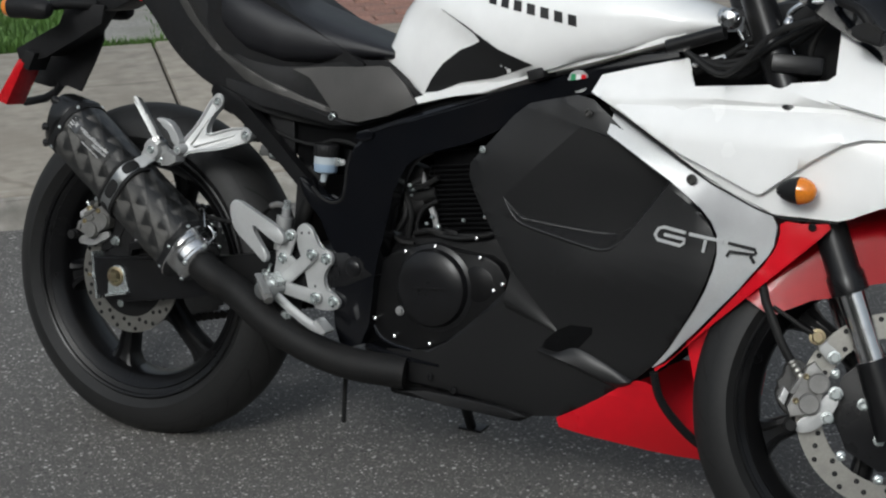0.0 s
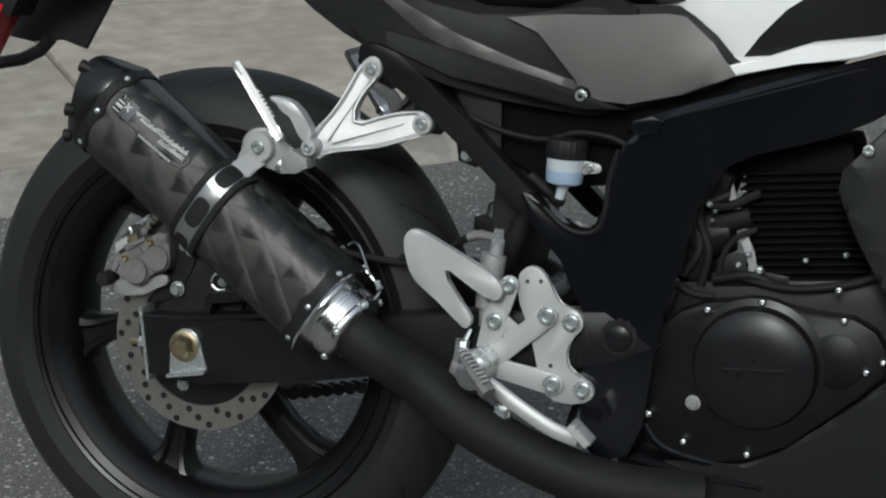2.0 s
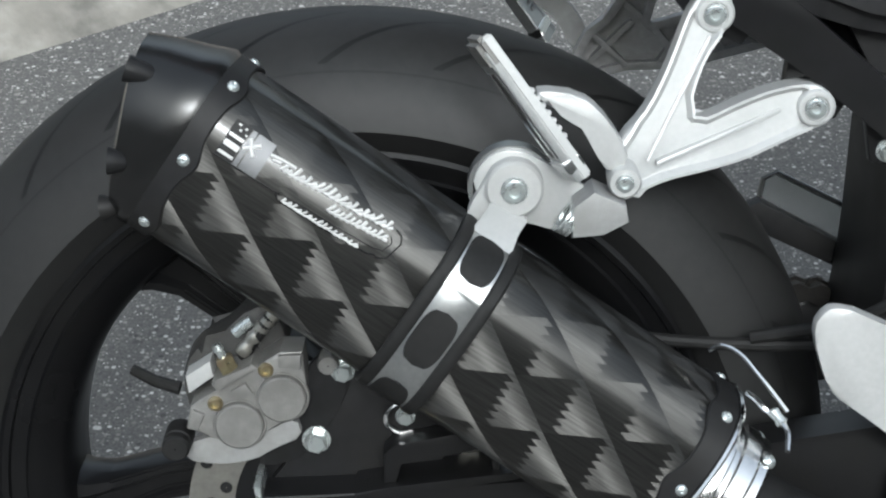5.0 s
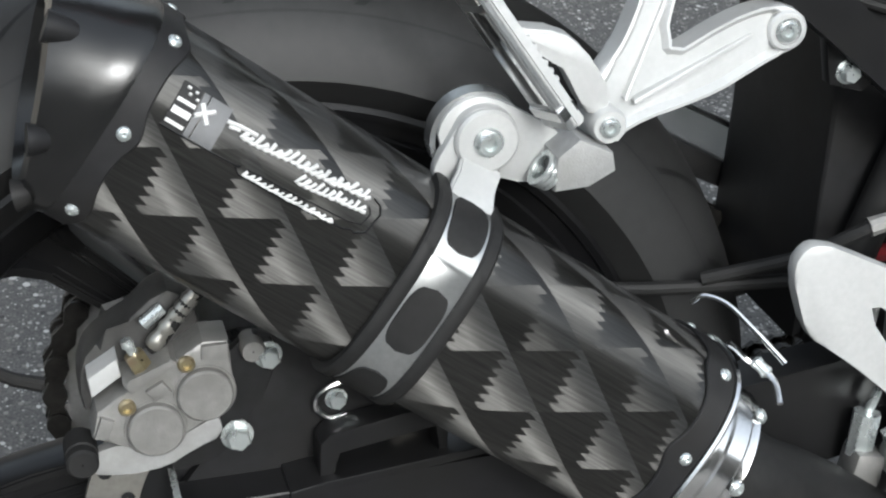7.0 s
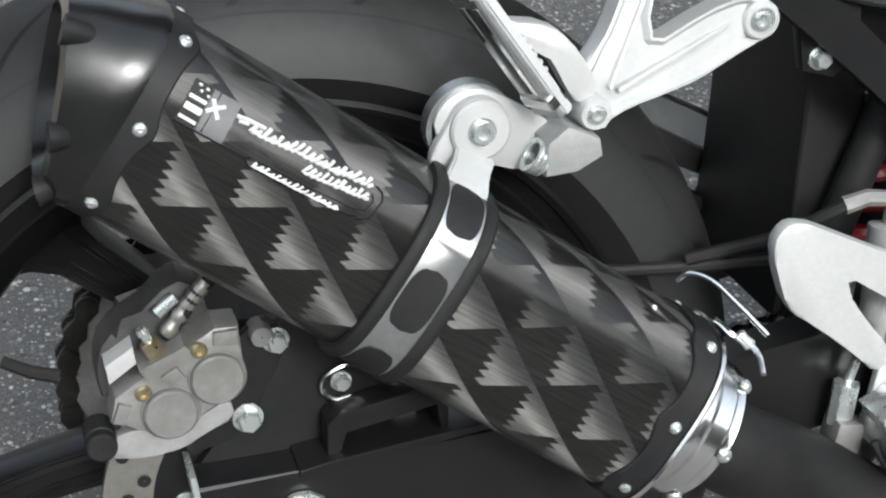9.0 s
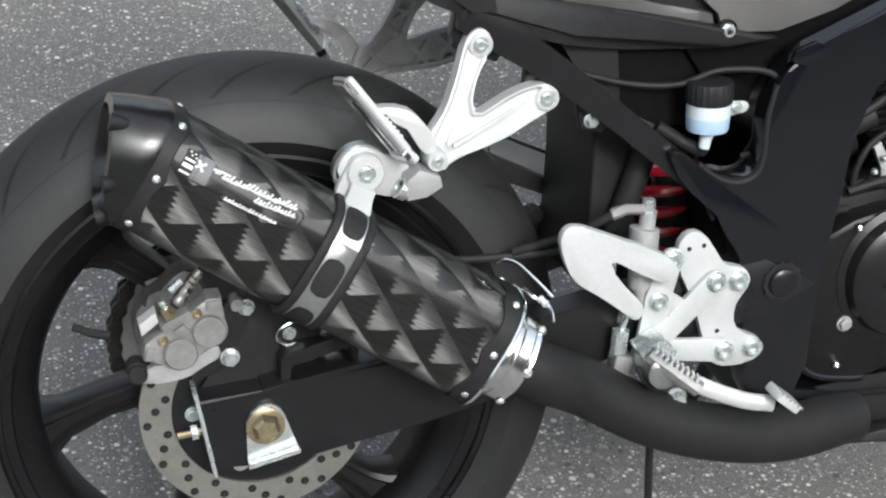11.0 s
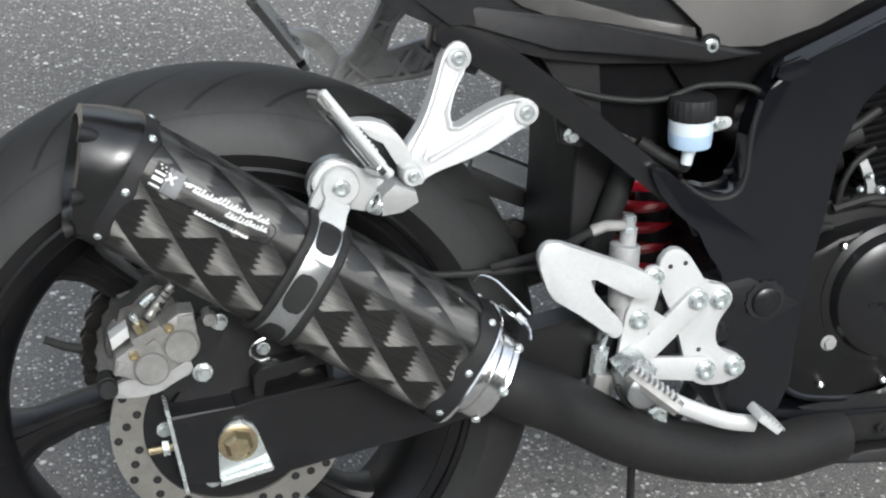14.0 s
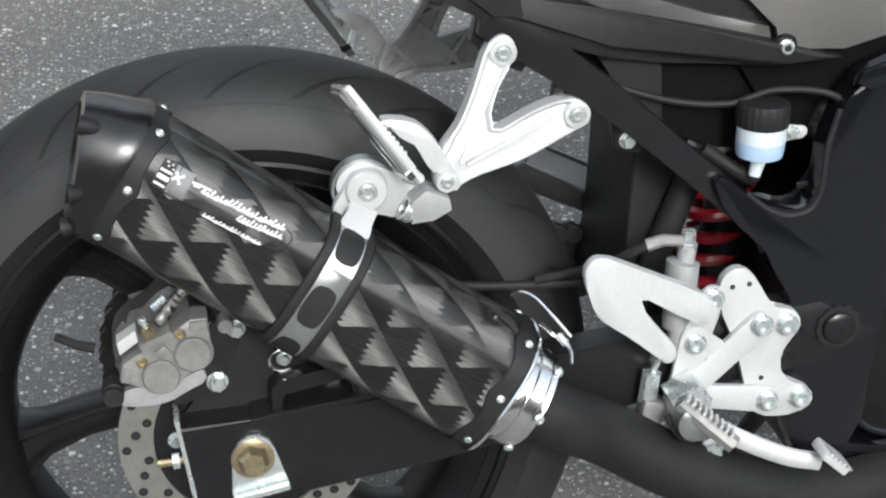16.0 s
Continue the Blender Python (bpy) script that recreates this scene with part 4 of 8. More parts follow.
# scoops pressed into the cap
for a, dz in ((0.75, 0.0), (1.75, 0.0), (2.4, 0.0)):
    bm = bmesh.new()
    p, q = mouth(a, 0.051, -0.003), can_point(-0.0125, a, CAN_R - 0.004).lerp(mouth(a, 0.0515), 0.45)
    nrm = (OUT * math.sin(a) + UP * math.cos(a)).normalized()
    tube(bm, [p + nrm * 0.001, p.lerp(q, 0.5) + nrm * 0.0, q - nrm * 0.004], [0.008, 0.006, 0.001], 12)
    part("scoop", bm, MATT_BLACK, end_cap)
RIVETS = (32, 83.5, 132, 200, 270, 330)


def scalloped(bm, t0, t1, sign):
    """A strap whose edge towards the middle of the can swells round each rivet."""
    rings = []
    for k in range(120):
        a = 2 * math.pi * k / 120
        swell = max(math.exp(-((math.degrees(a) - r + 180) % 360 - 180) ** 2 / 130) for r in RIVETS)
        e0, e1 = (t0, t1 + 0.0045 * swell) if sign > 0 else (t0 - 0.0045 * swell, t1)
        rings.append([can_point(t, a, CAN_R + h) for t, h in ((e0, -0.002), (e0, 0.0012), (e0 + 0.001, 0.002), (e1 - 0.001, 0.002), (e1, 0.0012), (e1, -0.002))])
    rings.append(rings[0])
    loft(bm, rings, False)
    bmesh.ops.remove_doubles(bm, verts=bm.verts, dist=1e-6)


bm = bmesh.new()
scalloped(bm, -0.0105, 0.0042, 1)
part("cap_strap", bm, MATT_BLACK, muffler, "matt black scalloped strap with rivets")
bm = bmesh.new()
scalloped(bm, LEN - 0.0075, LEN + 0.0075, -1)
part("front_strap", bm, MATT_BLACK, muffler, "matt black front strap with rivets")
for t in (0.0, LEN):
    for a in RIVETS:
        ar = radians(a)
        n = (OUT * math.sin(ar) + UP * math.cos(ar)).normalized()
        bolt(muffler, can_point(t, ar, CAN_R + 0.0018), 0.0036, 0.0028, ZINC, "rivet", n, "rivet")
bm = bmesh.new()
band(bm, LEN + 0.0075, LEN + 0.0105, 0.02, CAN_R + 0.0045)
part("front_plate", bm, CHROME, muffler, "polished steel front plate")
bm = bmesh.new()
C1 = A0 + AX * (LEN + 0.0105)
lathe(bm, [(0.04, 0.0), (0.044, 0.0), (0.045, 0.002), (0.045, 0.008), (0.043, 0.0095), (0.043, 0.0125), (0.0445, 0.014), (0.0445, 0.024), (0.043, 0.026), (0.043, 0.029), (0.0435, 0.031), (0.04, 0.034), (0.029, 0.036)], C1, axis=AX, sides=60)
collar = part("collar", bm, CHROME, muffler, "polished stepped steel collar")
for k in range(6):
    a = radians(25 + 60 * k)
    n = (OUT * math.sin(a) + UP * math.cos(a)).normalized()
    bolt(collar, C1 + AX * 0.03 + n * 0.043, 0.0045, 0.004, ZINC, "rivet", (AX * 0.4 + n).normalized(), "bolt")
# wire spring and hook that hold the collar
bm = bmesh.new()
tube(bm, spline([(0.212, -0.163, 0.466), (0.2189, -0.165, 0.4705), (0.2295, -0.1725, 0.468), (0.2405, -0.185, 0.458), (0.2537, -0.2, 0.444)]), 0.0015, 8)
hook = part("spring_hook", bm, CHROME, muffler, "bright bent wire hook")
bm = bmesh.new()
tube(bm, spline([(0.236, -0.165, 0.4405), (0.2407, -0.165, 0.4371), (0.2478, -0.166, 0.4302), (0.2541, -0.171, 0.4275), (0.259, -0.181, 0.4225), (0.2575, -0.193, 0.4155)]), 0.0018, 8)
part("hook_tail", bm, CHROME, hook)
bm = bmesh.new()
tube(bm, [(0.251, -0.168, 0.431), (0.252, -0.169, 0.43), (0.2545, -0.1715, 0.4275), (0.257, -0.174, 0.425), (0.258, -0.175, 0.424)], [0.002, 0.004, 0.0034, 0.004, 0.002], 14)
part("hook_spool", bm, ZINC, hook)

# link pipe
bm = bmesh.new()
P0 = A0 + AX * (LEN + 0.02)
tube(bm, spline([P0, P0 + AX * 0.05, (0.3, -0.158, 0.328), (0.37, -0.154, 0.284), (0.45, -0.145, 0.25), (0.53, -0.13, 0.231), (0.62, -0.1, 0.225)], 8), 0.0285, 24)
part("link_pipe", bm, PIPE, bike, "matt black exhaust link pipe")

# clamp band with pockets, bolted to the footrest hanger
bm = bmesh.new()
band(bm, 0.156, 0.185, CAN_R, CAN_R + 0.0035, radians(12), radians(168), 48)
clamp = part("clamp_band", bm, BRUSHED, muffler, "machined aluminium clamp band with black pockets")
for a0, a1 in ((20, 52), (72, 111), (126, 160)):
    bm = bmesh.new()
    rows = []
    for j in range(25):
        f = 2 * j / 24 - 1
        w = 0.0108 * (1 - abs(f) ** 3.2) ** (1 / 3.2) + 0.0002
        a = radians((a0 + a1) / 2 + (a1 - a0) / 2 * f)
        rows.append([can_point(0.1705 + k, a, CAN_R + h) for k, h in ((-w, 0.003), (-w * 0.95, 0.0043), (0, 0.0043), (w * 0.95, 0.0043), (w, 0.003))])
    loft(bm, rows, False, False)
    part("pocket", bm, RUBBER, clamp)
for t0, t1 in ((0.1505, 0.1585), (0.1825, 0.1905)):
    bm = bmesh.new()
    band(bm, t0, t1, CAN_R, CAN_R + 0.0048, radians(6), radians(172), 48)
    part("band_edge", bm, RUBBER, clamp, "black edge strip")
# lugs
bm = bmesh.new()
arm(bm, (0.094, 0.562), (0.08, 0.545), 0.0175, 0.013, -0.153, -0.144, 0.002, 12)
part("lug", bm, ALLOY, clamp)
bm = bmesh.new()
lathe(bm, [(0.0005, -0.1575), (0.009, -0.1575), (0.0155, -0.157), (0.017, -0.1555), (0.017, -0.153)], (0.094, 0, 0.562), sides=32)
part("boss", bm, ALLOY, clamp)
bolt(clamp, (0.094, -0.157, 0.562), 0.0062, 0.005, ZINC)
# neck from the boss down to the band
bm = bmesh.new()
neck = []
for f, half in ((0.0, 0.0125), (0.45, 0.0115), (0.8, 0.013), (1.0, 0.0135)):
    c = Vector((0.0925, -0.153, 0.55)).lerp(can_point(0.1705, radians(20), CAN_R + 0.003), f)
    neck.append([c + AX * half + OUT * 0.002, c - AX * half + OUT * 0.002, c - AX * half - OUT * 0.004, c + AX * half - OUT * 0.004])
loft(bm, neck)
bmesh.ops.bevel(bm, geom=bm.edges[:], offset=0.001, segments=2, affect="EDGES")
part("neck", bm, ALLOY, clamp)
# hose guide bolt with its wire loop on the brake plate
bolt(swingarm, (0.031, -0.0945, 0.3886), 0.005, 0.007, ZINC, "hex")
bm = bmesh.new()
tube(bm, spline([(0.041, -0.099, 0.4), (0.03, -0.1, 0.4005), (0.02, -0.1, 0.394), (0.019, -0.1, 0.385), (0.027, -0.1, 0.379), (0.036, -0.099, 0.38)]), 0.0017, 8)
part("wire_clip", bm, CHROME, swingarm, "bright wire hose clip")

# maker's badge: a dark plate with pale bars standing for its lettering
bm = bmesh.new()


def badge_patch(bm, t0, t1, a0, a1, h, n=10, cut=0.0):
    """A thin plate lying on the can."""
    rows = []
    for j in range(n + 1):
        t = t0 + (t1 - t0) * j / n
        squeeze = 1.0 - (0.35 * max(0.0, (j / n - 0.9) / 0.1) if cut else 0.0)
        mid_a = (a0 + a1) / 2
        rows.append([can_point(t, radians(mid_a + (a - mid_a) * squeeze), CAN_R + hh) for a, hh in ((a0, 0.0), (a0, h), (mid_a, h), (a1, h), (a1, 0.0))])
    loft(bm, rows, True, False)
    bm.faces.new([v for v in bm.verts[:5]])
    bm.faces.new([v for v in bm.verts[-5:]])


badge_patch(bm, 0.012, 0.0225, 46, 69.5, 0.0006, 4)
badge = part("badge", bm, DARK_BADGE, muffler, "dark flag badge with pale bars and a black outline")
for t0, t1, a0, a1 in ((0.027, 0.0385, 46.5, 69), (0.0232, 0.0262, 46.5, 69.2)):
    bm = bmesh.new()
    badge_patch(bm, t0, t1, a0, a1, 0.0007, 4)
    part("flag_block", bm, GREY_BADGE, badge)
for t0, t1, a0, a1 in ((0.0128, 0.0222, 54.2, 56), (0.0128, 0.0222, 58.6, 62), (0.0126, 0.0222, 65.5, 67.3), (0.0145, 0.0165, 47.6, 48.6), (0.019, 0.0205, 48, 49), (0.0165, 0.018, 50.2, 51.2), (0.0208, 0.0222, 51, 52)):
    bm = bmesh.new()
    badge_patch(bm, t0, t1, a0, a1, 0.0011, 3)
    part("stripe", bm, PRINT, badge)


def stroke(pts, r, parent, mat=None, name="letter_bar", h=0.0006):
    """A drawn line on the can through (along, angle) places."""
    bm = bmesh.new()
    tube(bm, [can_point(t, radians(a), CAN_R + h) for t, a in pts], r, 6)
    part(name, bm, mat or PRINT, parent)


stroke([(0.0235, 58.2), (0.0272, 55), (0.0315, 51.8)], 0.0012, badge, name="cross_bar")
stroke([(0.0245, 51.2), (0.0272, 55), (0.0308, 59.2)], 0.0013, badge, name="cross_bar")
# outlines of the badge's lower edge, its end and the tag below
stroke([(0.0112, 69.8), (0.03, 69.6), (0.0545, 68.6)], 0.0004, badge, DARK_BADGE, "outline")
stroke([(0.0545, 67.5), (0.0525, 69.5), (0.056, 72), (0.085, 71.2), (0.113, 69), (0.117, 67), (0.119, 68), (0.124, 65), (0.1265, 54), (0.1245, 50), (0.12, 48.5)], 0.0005, badge, DARK_BADGE, "outline")
stroke([(0.058, 67.6), (0.09, 66), (0.113, 64.4), (0.12, 62.5), (0.122, 56), (0.1195, 53)], 0.00035, badge, DARK_BADGE, "outline")
# pale bars standing for two lines of slanted script and a small tag
stroke([(0.0385, 52.6), (0.046, 51.6), (0.0545, 51.2)], 0.0012, badge)
stroke([(0.0405, 54.4), (0.046, 53.4)], 0.0009, badge)
random.seed(3)
for t0, t1, count, a0, a1, size, r in ((0.049, 0.115, 19, 54.2, 49.2, 2.3, 0.00085), (0.083, 0.1165, 11, 59.4, 55.6, 2.0, 0.00075), (0.0585, 0.105, 15, 70.2, 68.4, 1.25, 0.00055)):
    for k in range(count):
        f = k / (count - 1)
        t, a = t0 + (t1 - t0) * f, a0 + (a1 - a0) * f
        tall = size * random.uniform(0.55, 1.25)
        lean = random.uniform(0.0006, 0.0016)
        low = a + size * random.uniform(0.5, 0.9)
        stroke([(t + lean, low - 2 * tall), (t, low - tall), (t - lean, low), (t + 0.0008, low + 0.1), (t + (t1 - t0) / count * 0.8, low - size * random.uniform(0.1, 0.7))], r * random.uniform(1.1, 1.6), badge)

# ---- passenger footrest hanger ----
HANGER = [(0.150, 0.553), (0.1485, 0.575), (0.1557, 0.5914), (0.167, 0.6016), (0.1764, 0.6176), (0.1845, 0.6361), (0.1923, 0.6571), (0.1985, 0.669), (0.208, 0.6745), (0.217, 0.670), (0.2205, 0.6605), (0.2164, 0.6498), (0.2045, 0.6342), (0.198, 0.6165), (0.1955, 0.602), (0.199, 0.5985), (0.2084, 0.6014), (0.2261, 0.6088), (0.244, 0.6145), (0.2614, 0.6172), (0.2728, 0.6175), (0.282, 0.611), (0.2835, 0.6015), (0.279, 0.592), (0.2672, 0.5885), (0.2489, 0.5815), (0.2308, 0.5744), (0.207, 0.5695), (0.1836, 0.566), (0.167, 0.560), (0.1609, 0.5545)]


def hang_out(bm, s):
    """Sets the hub further out than the bolted ends."""
    for v in bm.verts:
        f = min(1.0, math.hypot(v.co.x - 0.163, v.co.z - 0.56) / 0.11)
        v.co.y -= s * 0.036 * f


def hanger(s, mat, label, name):
    """A forged Y hanger with a folded peg; s: side of the bike."""
    bm = bmesh.new()
    if s < 0:
        prism(bm, HANGER, -0.152, -0.136, 0.0025, 1)
        face = max((f for f in bm.faces if f.calc_center_median().y < -0.1515), key=lambda f: f.calc_area())
        bmesh.ops.inset_region(bm, faces=[face], thickness=0.0016, use_even_offset=True)
        bmesh.ops.inset_region(bm, faces=[face], thickness=0.0032, use_even_offset=True)
        for v in face.verts:
            v.co.y += 0.0038
    else:
        prism(bm, HANGER, 0.1445, 0.15, 0.001, 1)
    hang_out(bm, s)
    ob = part(name, bm, mat, bike, label)
    # ribs: the keel down the middle of each arm, or the rims and cross ribs of the pocketed casting
    if s < 0:
        ribs = [((0.172, 0.578), (0.206, 0.645), 0.0012), ((0.178, 0.576), (0.25, 0.602), 0.0014)]
    else:
        ribs = [(p, q, 0.003) for p, q in zip(HANGER, HANGER[1:] + HANGER[:1])]
        ribs += [((0.157, 0.592), (0.185, 0.566), 0.0022), ((0.16, 0.57), (0.185, 0.6), 0.0024), ((0.177, 0.618), (0.198, 0.6), 0.0022), ((0.184, 0.636), (0.202, 0.63), 0.0022), ((0.177, 0.618), (0.203, 0.634), 0.002), ((0.2, 0.6), (0.222, 0.573), 0.0024), ((0.207, 0.57), (0.227, 0.609), 0.0024), ((0.226, 0.609), (0.25, 0.585), 0.0022), ((0.231, 0.575), (0.252, 0.617), 0.0022), ((0.193, 0.657), (0.21, 0.642), 0.002)]
    for i, (p, q, r) in enumerate(ribs):
        bm = bmesh.new()
        arm(bm, p, q, r, r, s * (0.1515 if s < 0 else 0.133) + 0.0001 * i, s * 0.145, 0.0005, 4)
        hang_out(bm, s)
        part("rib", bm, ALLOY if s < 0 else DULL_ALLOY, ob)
    for x, z in ((0.209, 0.6585), (0.2725, 0.6035)):
        bm = bmesh.new()
        lathe(bm, [(0.009, s * 0.095), (0.0112, s * 0.098), (0.0115, s * 0.1165), (0.0102, s * 0.118), (0.0078, s * 0.1182), (0.0076, s * 0.1165), (0.0005, s * 0.1165)], (x, 0, z), sides=28)
        part("boss", bm, mat, ob)
        bolt(ob, (x, s * 0.1165, z), 0.0052, 0.003, ZINC, "socket", (0, s, 0))
    # catch finger over the peg
    bm = bmesh.new()
    pts = [(0.105, 0.6225), (0.1305, 0.6188), (0.1407, 0.6112), (0.1535, 0.5943), (0.16, 0.58), (0.1481, 0.5725), (0.1404, 0.5838), (0.1328, 0.5977), (0.1252, 0.6073), (0.1049, 0.616)]
    prism(bm, pts, s * 0.158, s * 0.142, 0.0025, 1)
    part("finger", bm, mat, ob)
    # clevis block
    bm = bmesh.new()
    prism(bm, [(0.1278, 0.5558), (0.1393, 0.5654), (0.158, 0.5572), (0.16, 0.5473), (0.1458, 0.539), (0.1276, 0.537)], s * 0.169, s * 0.14, 0.002)
    part("pivot_block", bm, DULL_ALLOY, ob)
    for k in range(3):
        bm = bmesh.new()
        lathe(bm, [(0.007, 0.0), (0.0105, 0.0), (0.0108, 0.0012), (0.0105, 0.0024), (0.007, 0.0024)], (0.1225 + 0.0026 * k, s * 0.158, 0.5475 - 0.0012 * k), axis=(0.8, 0, -0.55), sides=24)
        part("spring_washer", bm, ZINC, ob)
    bm = bmesh.new()
    lathe(bm, [(0.0095, s * 0.142), (0.0098, s * 0.16), (0.0085, s * 0.1625), (0.0005, s * 0.1625)], (0.157, 0, 0.569), sides=24)
    part("pivot_boss", bm, mat, ob)
    bolt(ob, (0.157, s * 0.1625, 0.569), 0.0042, 0.003, ZINC, "socket", (0, s, 0))
    # folded peg: a bar with a bright outer face, a channelled face turned back and down, teeth in front, a dull tip
    c0, c1 = Vector((0.0745, s * 0.184, 0.655)), Vector((0.132, s * 0.184, 0.578))
    across, inward = Vector((-0.755, s * 0.309, -0.578)), Vector((-0.245, -s * 0.951, -0.188))

    def bar(bm, f0, f1, t0, t1, w0, w1, bevel=0.0008):
        """A length f0 to f1 of the bar, t0 to t1 across its outer face and w0 to w1 deep, in millimetres."""
        rows = []
        for f in (f0, f1):
            c = c0.lerp(c1, f)
            rows.append([c + across * (t * 0.001) + inward * (w * 0.001) for t, w in ((t0, w0), (t1, w0), (t1, w1), (t0, w1))])
        loft(bm, rows)
        bmesh.ops.bevel(bm, geom=bm.edges[:], offset=bevel, segments=2, affect="EDGES")

    bm = bmesh.new()
    bar(bm, 0.05, 1.0, -4.5, 4.5, 0.5, 26)
    peg = part("footpeg", bm, BRUSHED, ob, "folded-up bright footpeg with toothed edge")
    bm = bmesh.new()
    bar(bm, -0.04, 0.17, -4.0, 5.5, -0.3, 26.5, 0.003)
    part("peg_tip", bm, CAST, peg, "dull grey rounded tip")
    bm = bmesh.new()
    bar(bm, -0.03, 1.0, -5.2, 1.2, -1.2, 5, 0.0012)
    part("peg_edge", bm, ALLOY, peg)
    # channels are thin strips on the face, their shade and gleam put into the metals
    for w0, w1, mat2 in ((4, 9, CHROME), (10.5, 16, DARK_CAST), (17.5, 23, CHROME)):
        bm = bmesh.new()
        bar(bm, 0.2, 0.82, 4.0, 5.2, w0, w1, 0.0004)
        part("channel_strip", bm, mat2, peg)
    bm = bmesh.new()
    bar(bm, 0.85, 0.93, -5.5, 5.8, -1.0, 26.5)
    part("end_collar", bm, CHROME, peg)
    for k in range(7):
        bm = bmesh.new()
        bar(bm, 0.38 + 0.055 * k, 0.41 + 0.055 * k, -7.2, -4.0, 1.0, 14, 0.0006)
        part("tooth", bm, mat, peg)
    return ob


near_hanger = hanger(-1, ALLOY, "forged aluminium passenger footrest hanger", "footrest_hanger")
# the far twin gets the duller alloy: its shade is put into the colour
hanger(1, DULL_ALLOY, "far-side footrest hanger with ribs, greyed for the shade there", "footrest_hanger")
# stay to the silencer clamp
bm = bmesh.new()
prism(bm, [(0.0695, 0.561), (0.0725, 0.572), (0.081, 0.5805), (0.0925, 0.5835), (0.105, 0.5795), (0.122, 0.57), (0.138, 0.56), (0.146, 0.545), (0.138, 0.5355), (0.12, 0.534), (0.102, 0.539), (0.08, 0.541)], -0.1465, -0.1425, 0.001, 1)
part("clamp_stay", bm, ALLOY, near_hanger)
# rolled rim of the stay behind the clamp's boss
bm = bmesh.new()
rows = []
for k in range(25):
    a = radians(35 + 170 * k / 24)
    d = Vector((math.cos(a), 0, math.sin(a)))
    rows.append([Vector((0.0925, 0, 0.559)) + d * r + Vector((0, y, 0)) for r, y in ((0.0225, -0.1425), (0.0225, -0.131), (0.0255, -0.131), (0.0255, -0.1425))])
loft(bm, rows)
part("stay_rim", bm, BRUSHED, near_hanger)
# ---- rider's rearset ----
bm = bmesh.new()
prism(bm, [(0.402, 0.43), (0.401, 0.452), (0.411, 0.464), (0.424, 0.464), (0.436, 0.452), (0.449, 0.425), (0.462, 0.424), (0.4735, 0.42), (0.48, 0.409), (0.476, 0.397), (0.465, 0.388), (0.461, 0.37), (0.468, 0.352), (0.489, 0.347), (0.499, 0.335), (0.494, 0.322), (0.47, 0.316), (0.449, 0.318), (0.438, 0.33), (0.43, 0.36), (0.42, 0.392)], -0.133, -0.123, 0.0015, 1)
rearset = part("rearset", bm, ALLOY, bike, "silver aluminium adjustable rearset with footpeg and lever")
for i, (p, q, r1, r2) in enumerate((((0.44, 0.4125), (0.375, 0.35), 0.0115, 0.012), ((0.452, 0.338), (0.378, 0.348), 0.0125, 0.011), ((0.381, 0.402), (0.373, 0.352), 0.0135, 0.013), ((0.381, 0.402), (0.394, 0.441), 0.0135, 0.011), ((0.381, 0.402), (0.41, 0.385), 0.012, 0.009))):
    bm = bmesh.new()
    arm(bm, p, q, r1, r2, -0.1405 + 0.0002 * i, -0.1335 - 0.0002 * i, 0.0015)
    part("carrier_arm", bm, ALLOY, rearset)
bm = bmesh.new()
prism(bm, [(0.2732, 0.4803), (0.28, 0.4915), (0.2889, 0.4932), (0.3, 0.4895), (0.334, 0.4745), (0.3743, 0.4572), (0.389, 0.446), (0.3935, 0.4346), (0.388, 0.4255), (0.3785, 0.4253), (0.3581, 0.4356), (0.332, 0.4512), (0.325, 0.4556), (0.3222, 0.4535), (0.3248, 0.4462), (0.3415, 0.4241), (0.3585, 0.4063), (0.3602, 0.396), (0.3542, 0.3895), (0.3465, 0.3915), (0.3246, 0.4175), (0.2961, 0.4300), (0.2865, 0.4395), (0.2778, 0.4628)], -0.158, -0.147, 0.003, 1)
part("heel_guard", bm, ALLOY, rearset, "silver heel guard plate")
for x, z, r in ((0.394, 0.441, 0.0075), (0.381, 0.399, 0.0075), (0.44, 0.413, 0.008), (0.466, 0.408, 0.008), (0.452, 0.338, 0.008), (0.485, 0.335, 0.008)):
    y = -0.1405 if x < 0.46 and z > 0.335 and x != 0.466 else -0.133
    bolt(rearset, (x, y, z), r, 0.007, ZINC)
# spare holes: black discs on the plate, the shade inside given by colour
for x, z in ((0.413, 0.447), (0.428, 0.449), (0.447, 0.357)):
    bm = bmesh.new()
    lathe(bm, [(0.0024, -0.1329), (0.0024, -0.1334), (0.0003, -0.1333)], (x, 0, z), sides=12)
    part("spare_hole_disc", bm, MATT_BLACK, rearset)
# footpeg pivot, folded peg and brake lever
bm = bmesh.new()
lathe(bm, [(0.0005, -0.19), (0.012, -0.19), (0.0165, -0.187), (0.0175, -0.165), (0.0175, -0.14), (0.0005, -0.14)], (0.372, 0, 0.346), sides=24)
part("peg_mount", bm, BRUSHED, rearset)
bm = bmesh.new()
tube(bm, [(0.362, -0.175, 0.362), (0.382, -0.193, 0.348), (0.4, -0.205, 0.334)], [0.0095, 0.0098, 0.0085], 8)
peg = part("footpeg", bm, CAST, rearset, "knurled bright rider footpeg")
for k in range(9):
    bm = bmesh.new()
    f = 0.1 + 0.1 * k
    p = Vector((0.358, -0.185, 0.376)).lerp(Vector((0.4, -0.21, 0.345)), f)
    box(bm, (0.0026, 0.013, 0.004), pose(p.x, p.y, p.z, 0, 40, -20), 0.0006)
    part("ridge", bm, ALLOY, peg)
bm = bmesh.new()
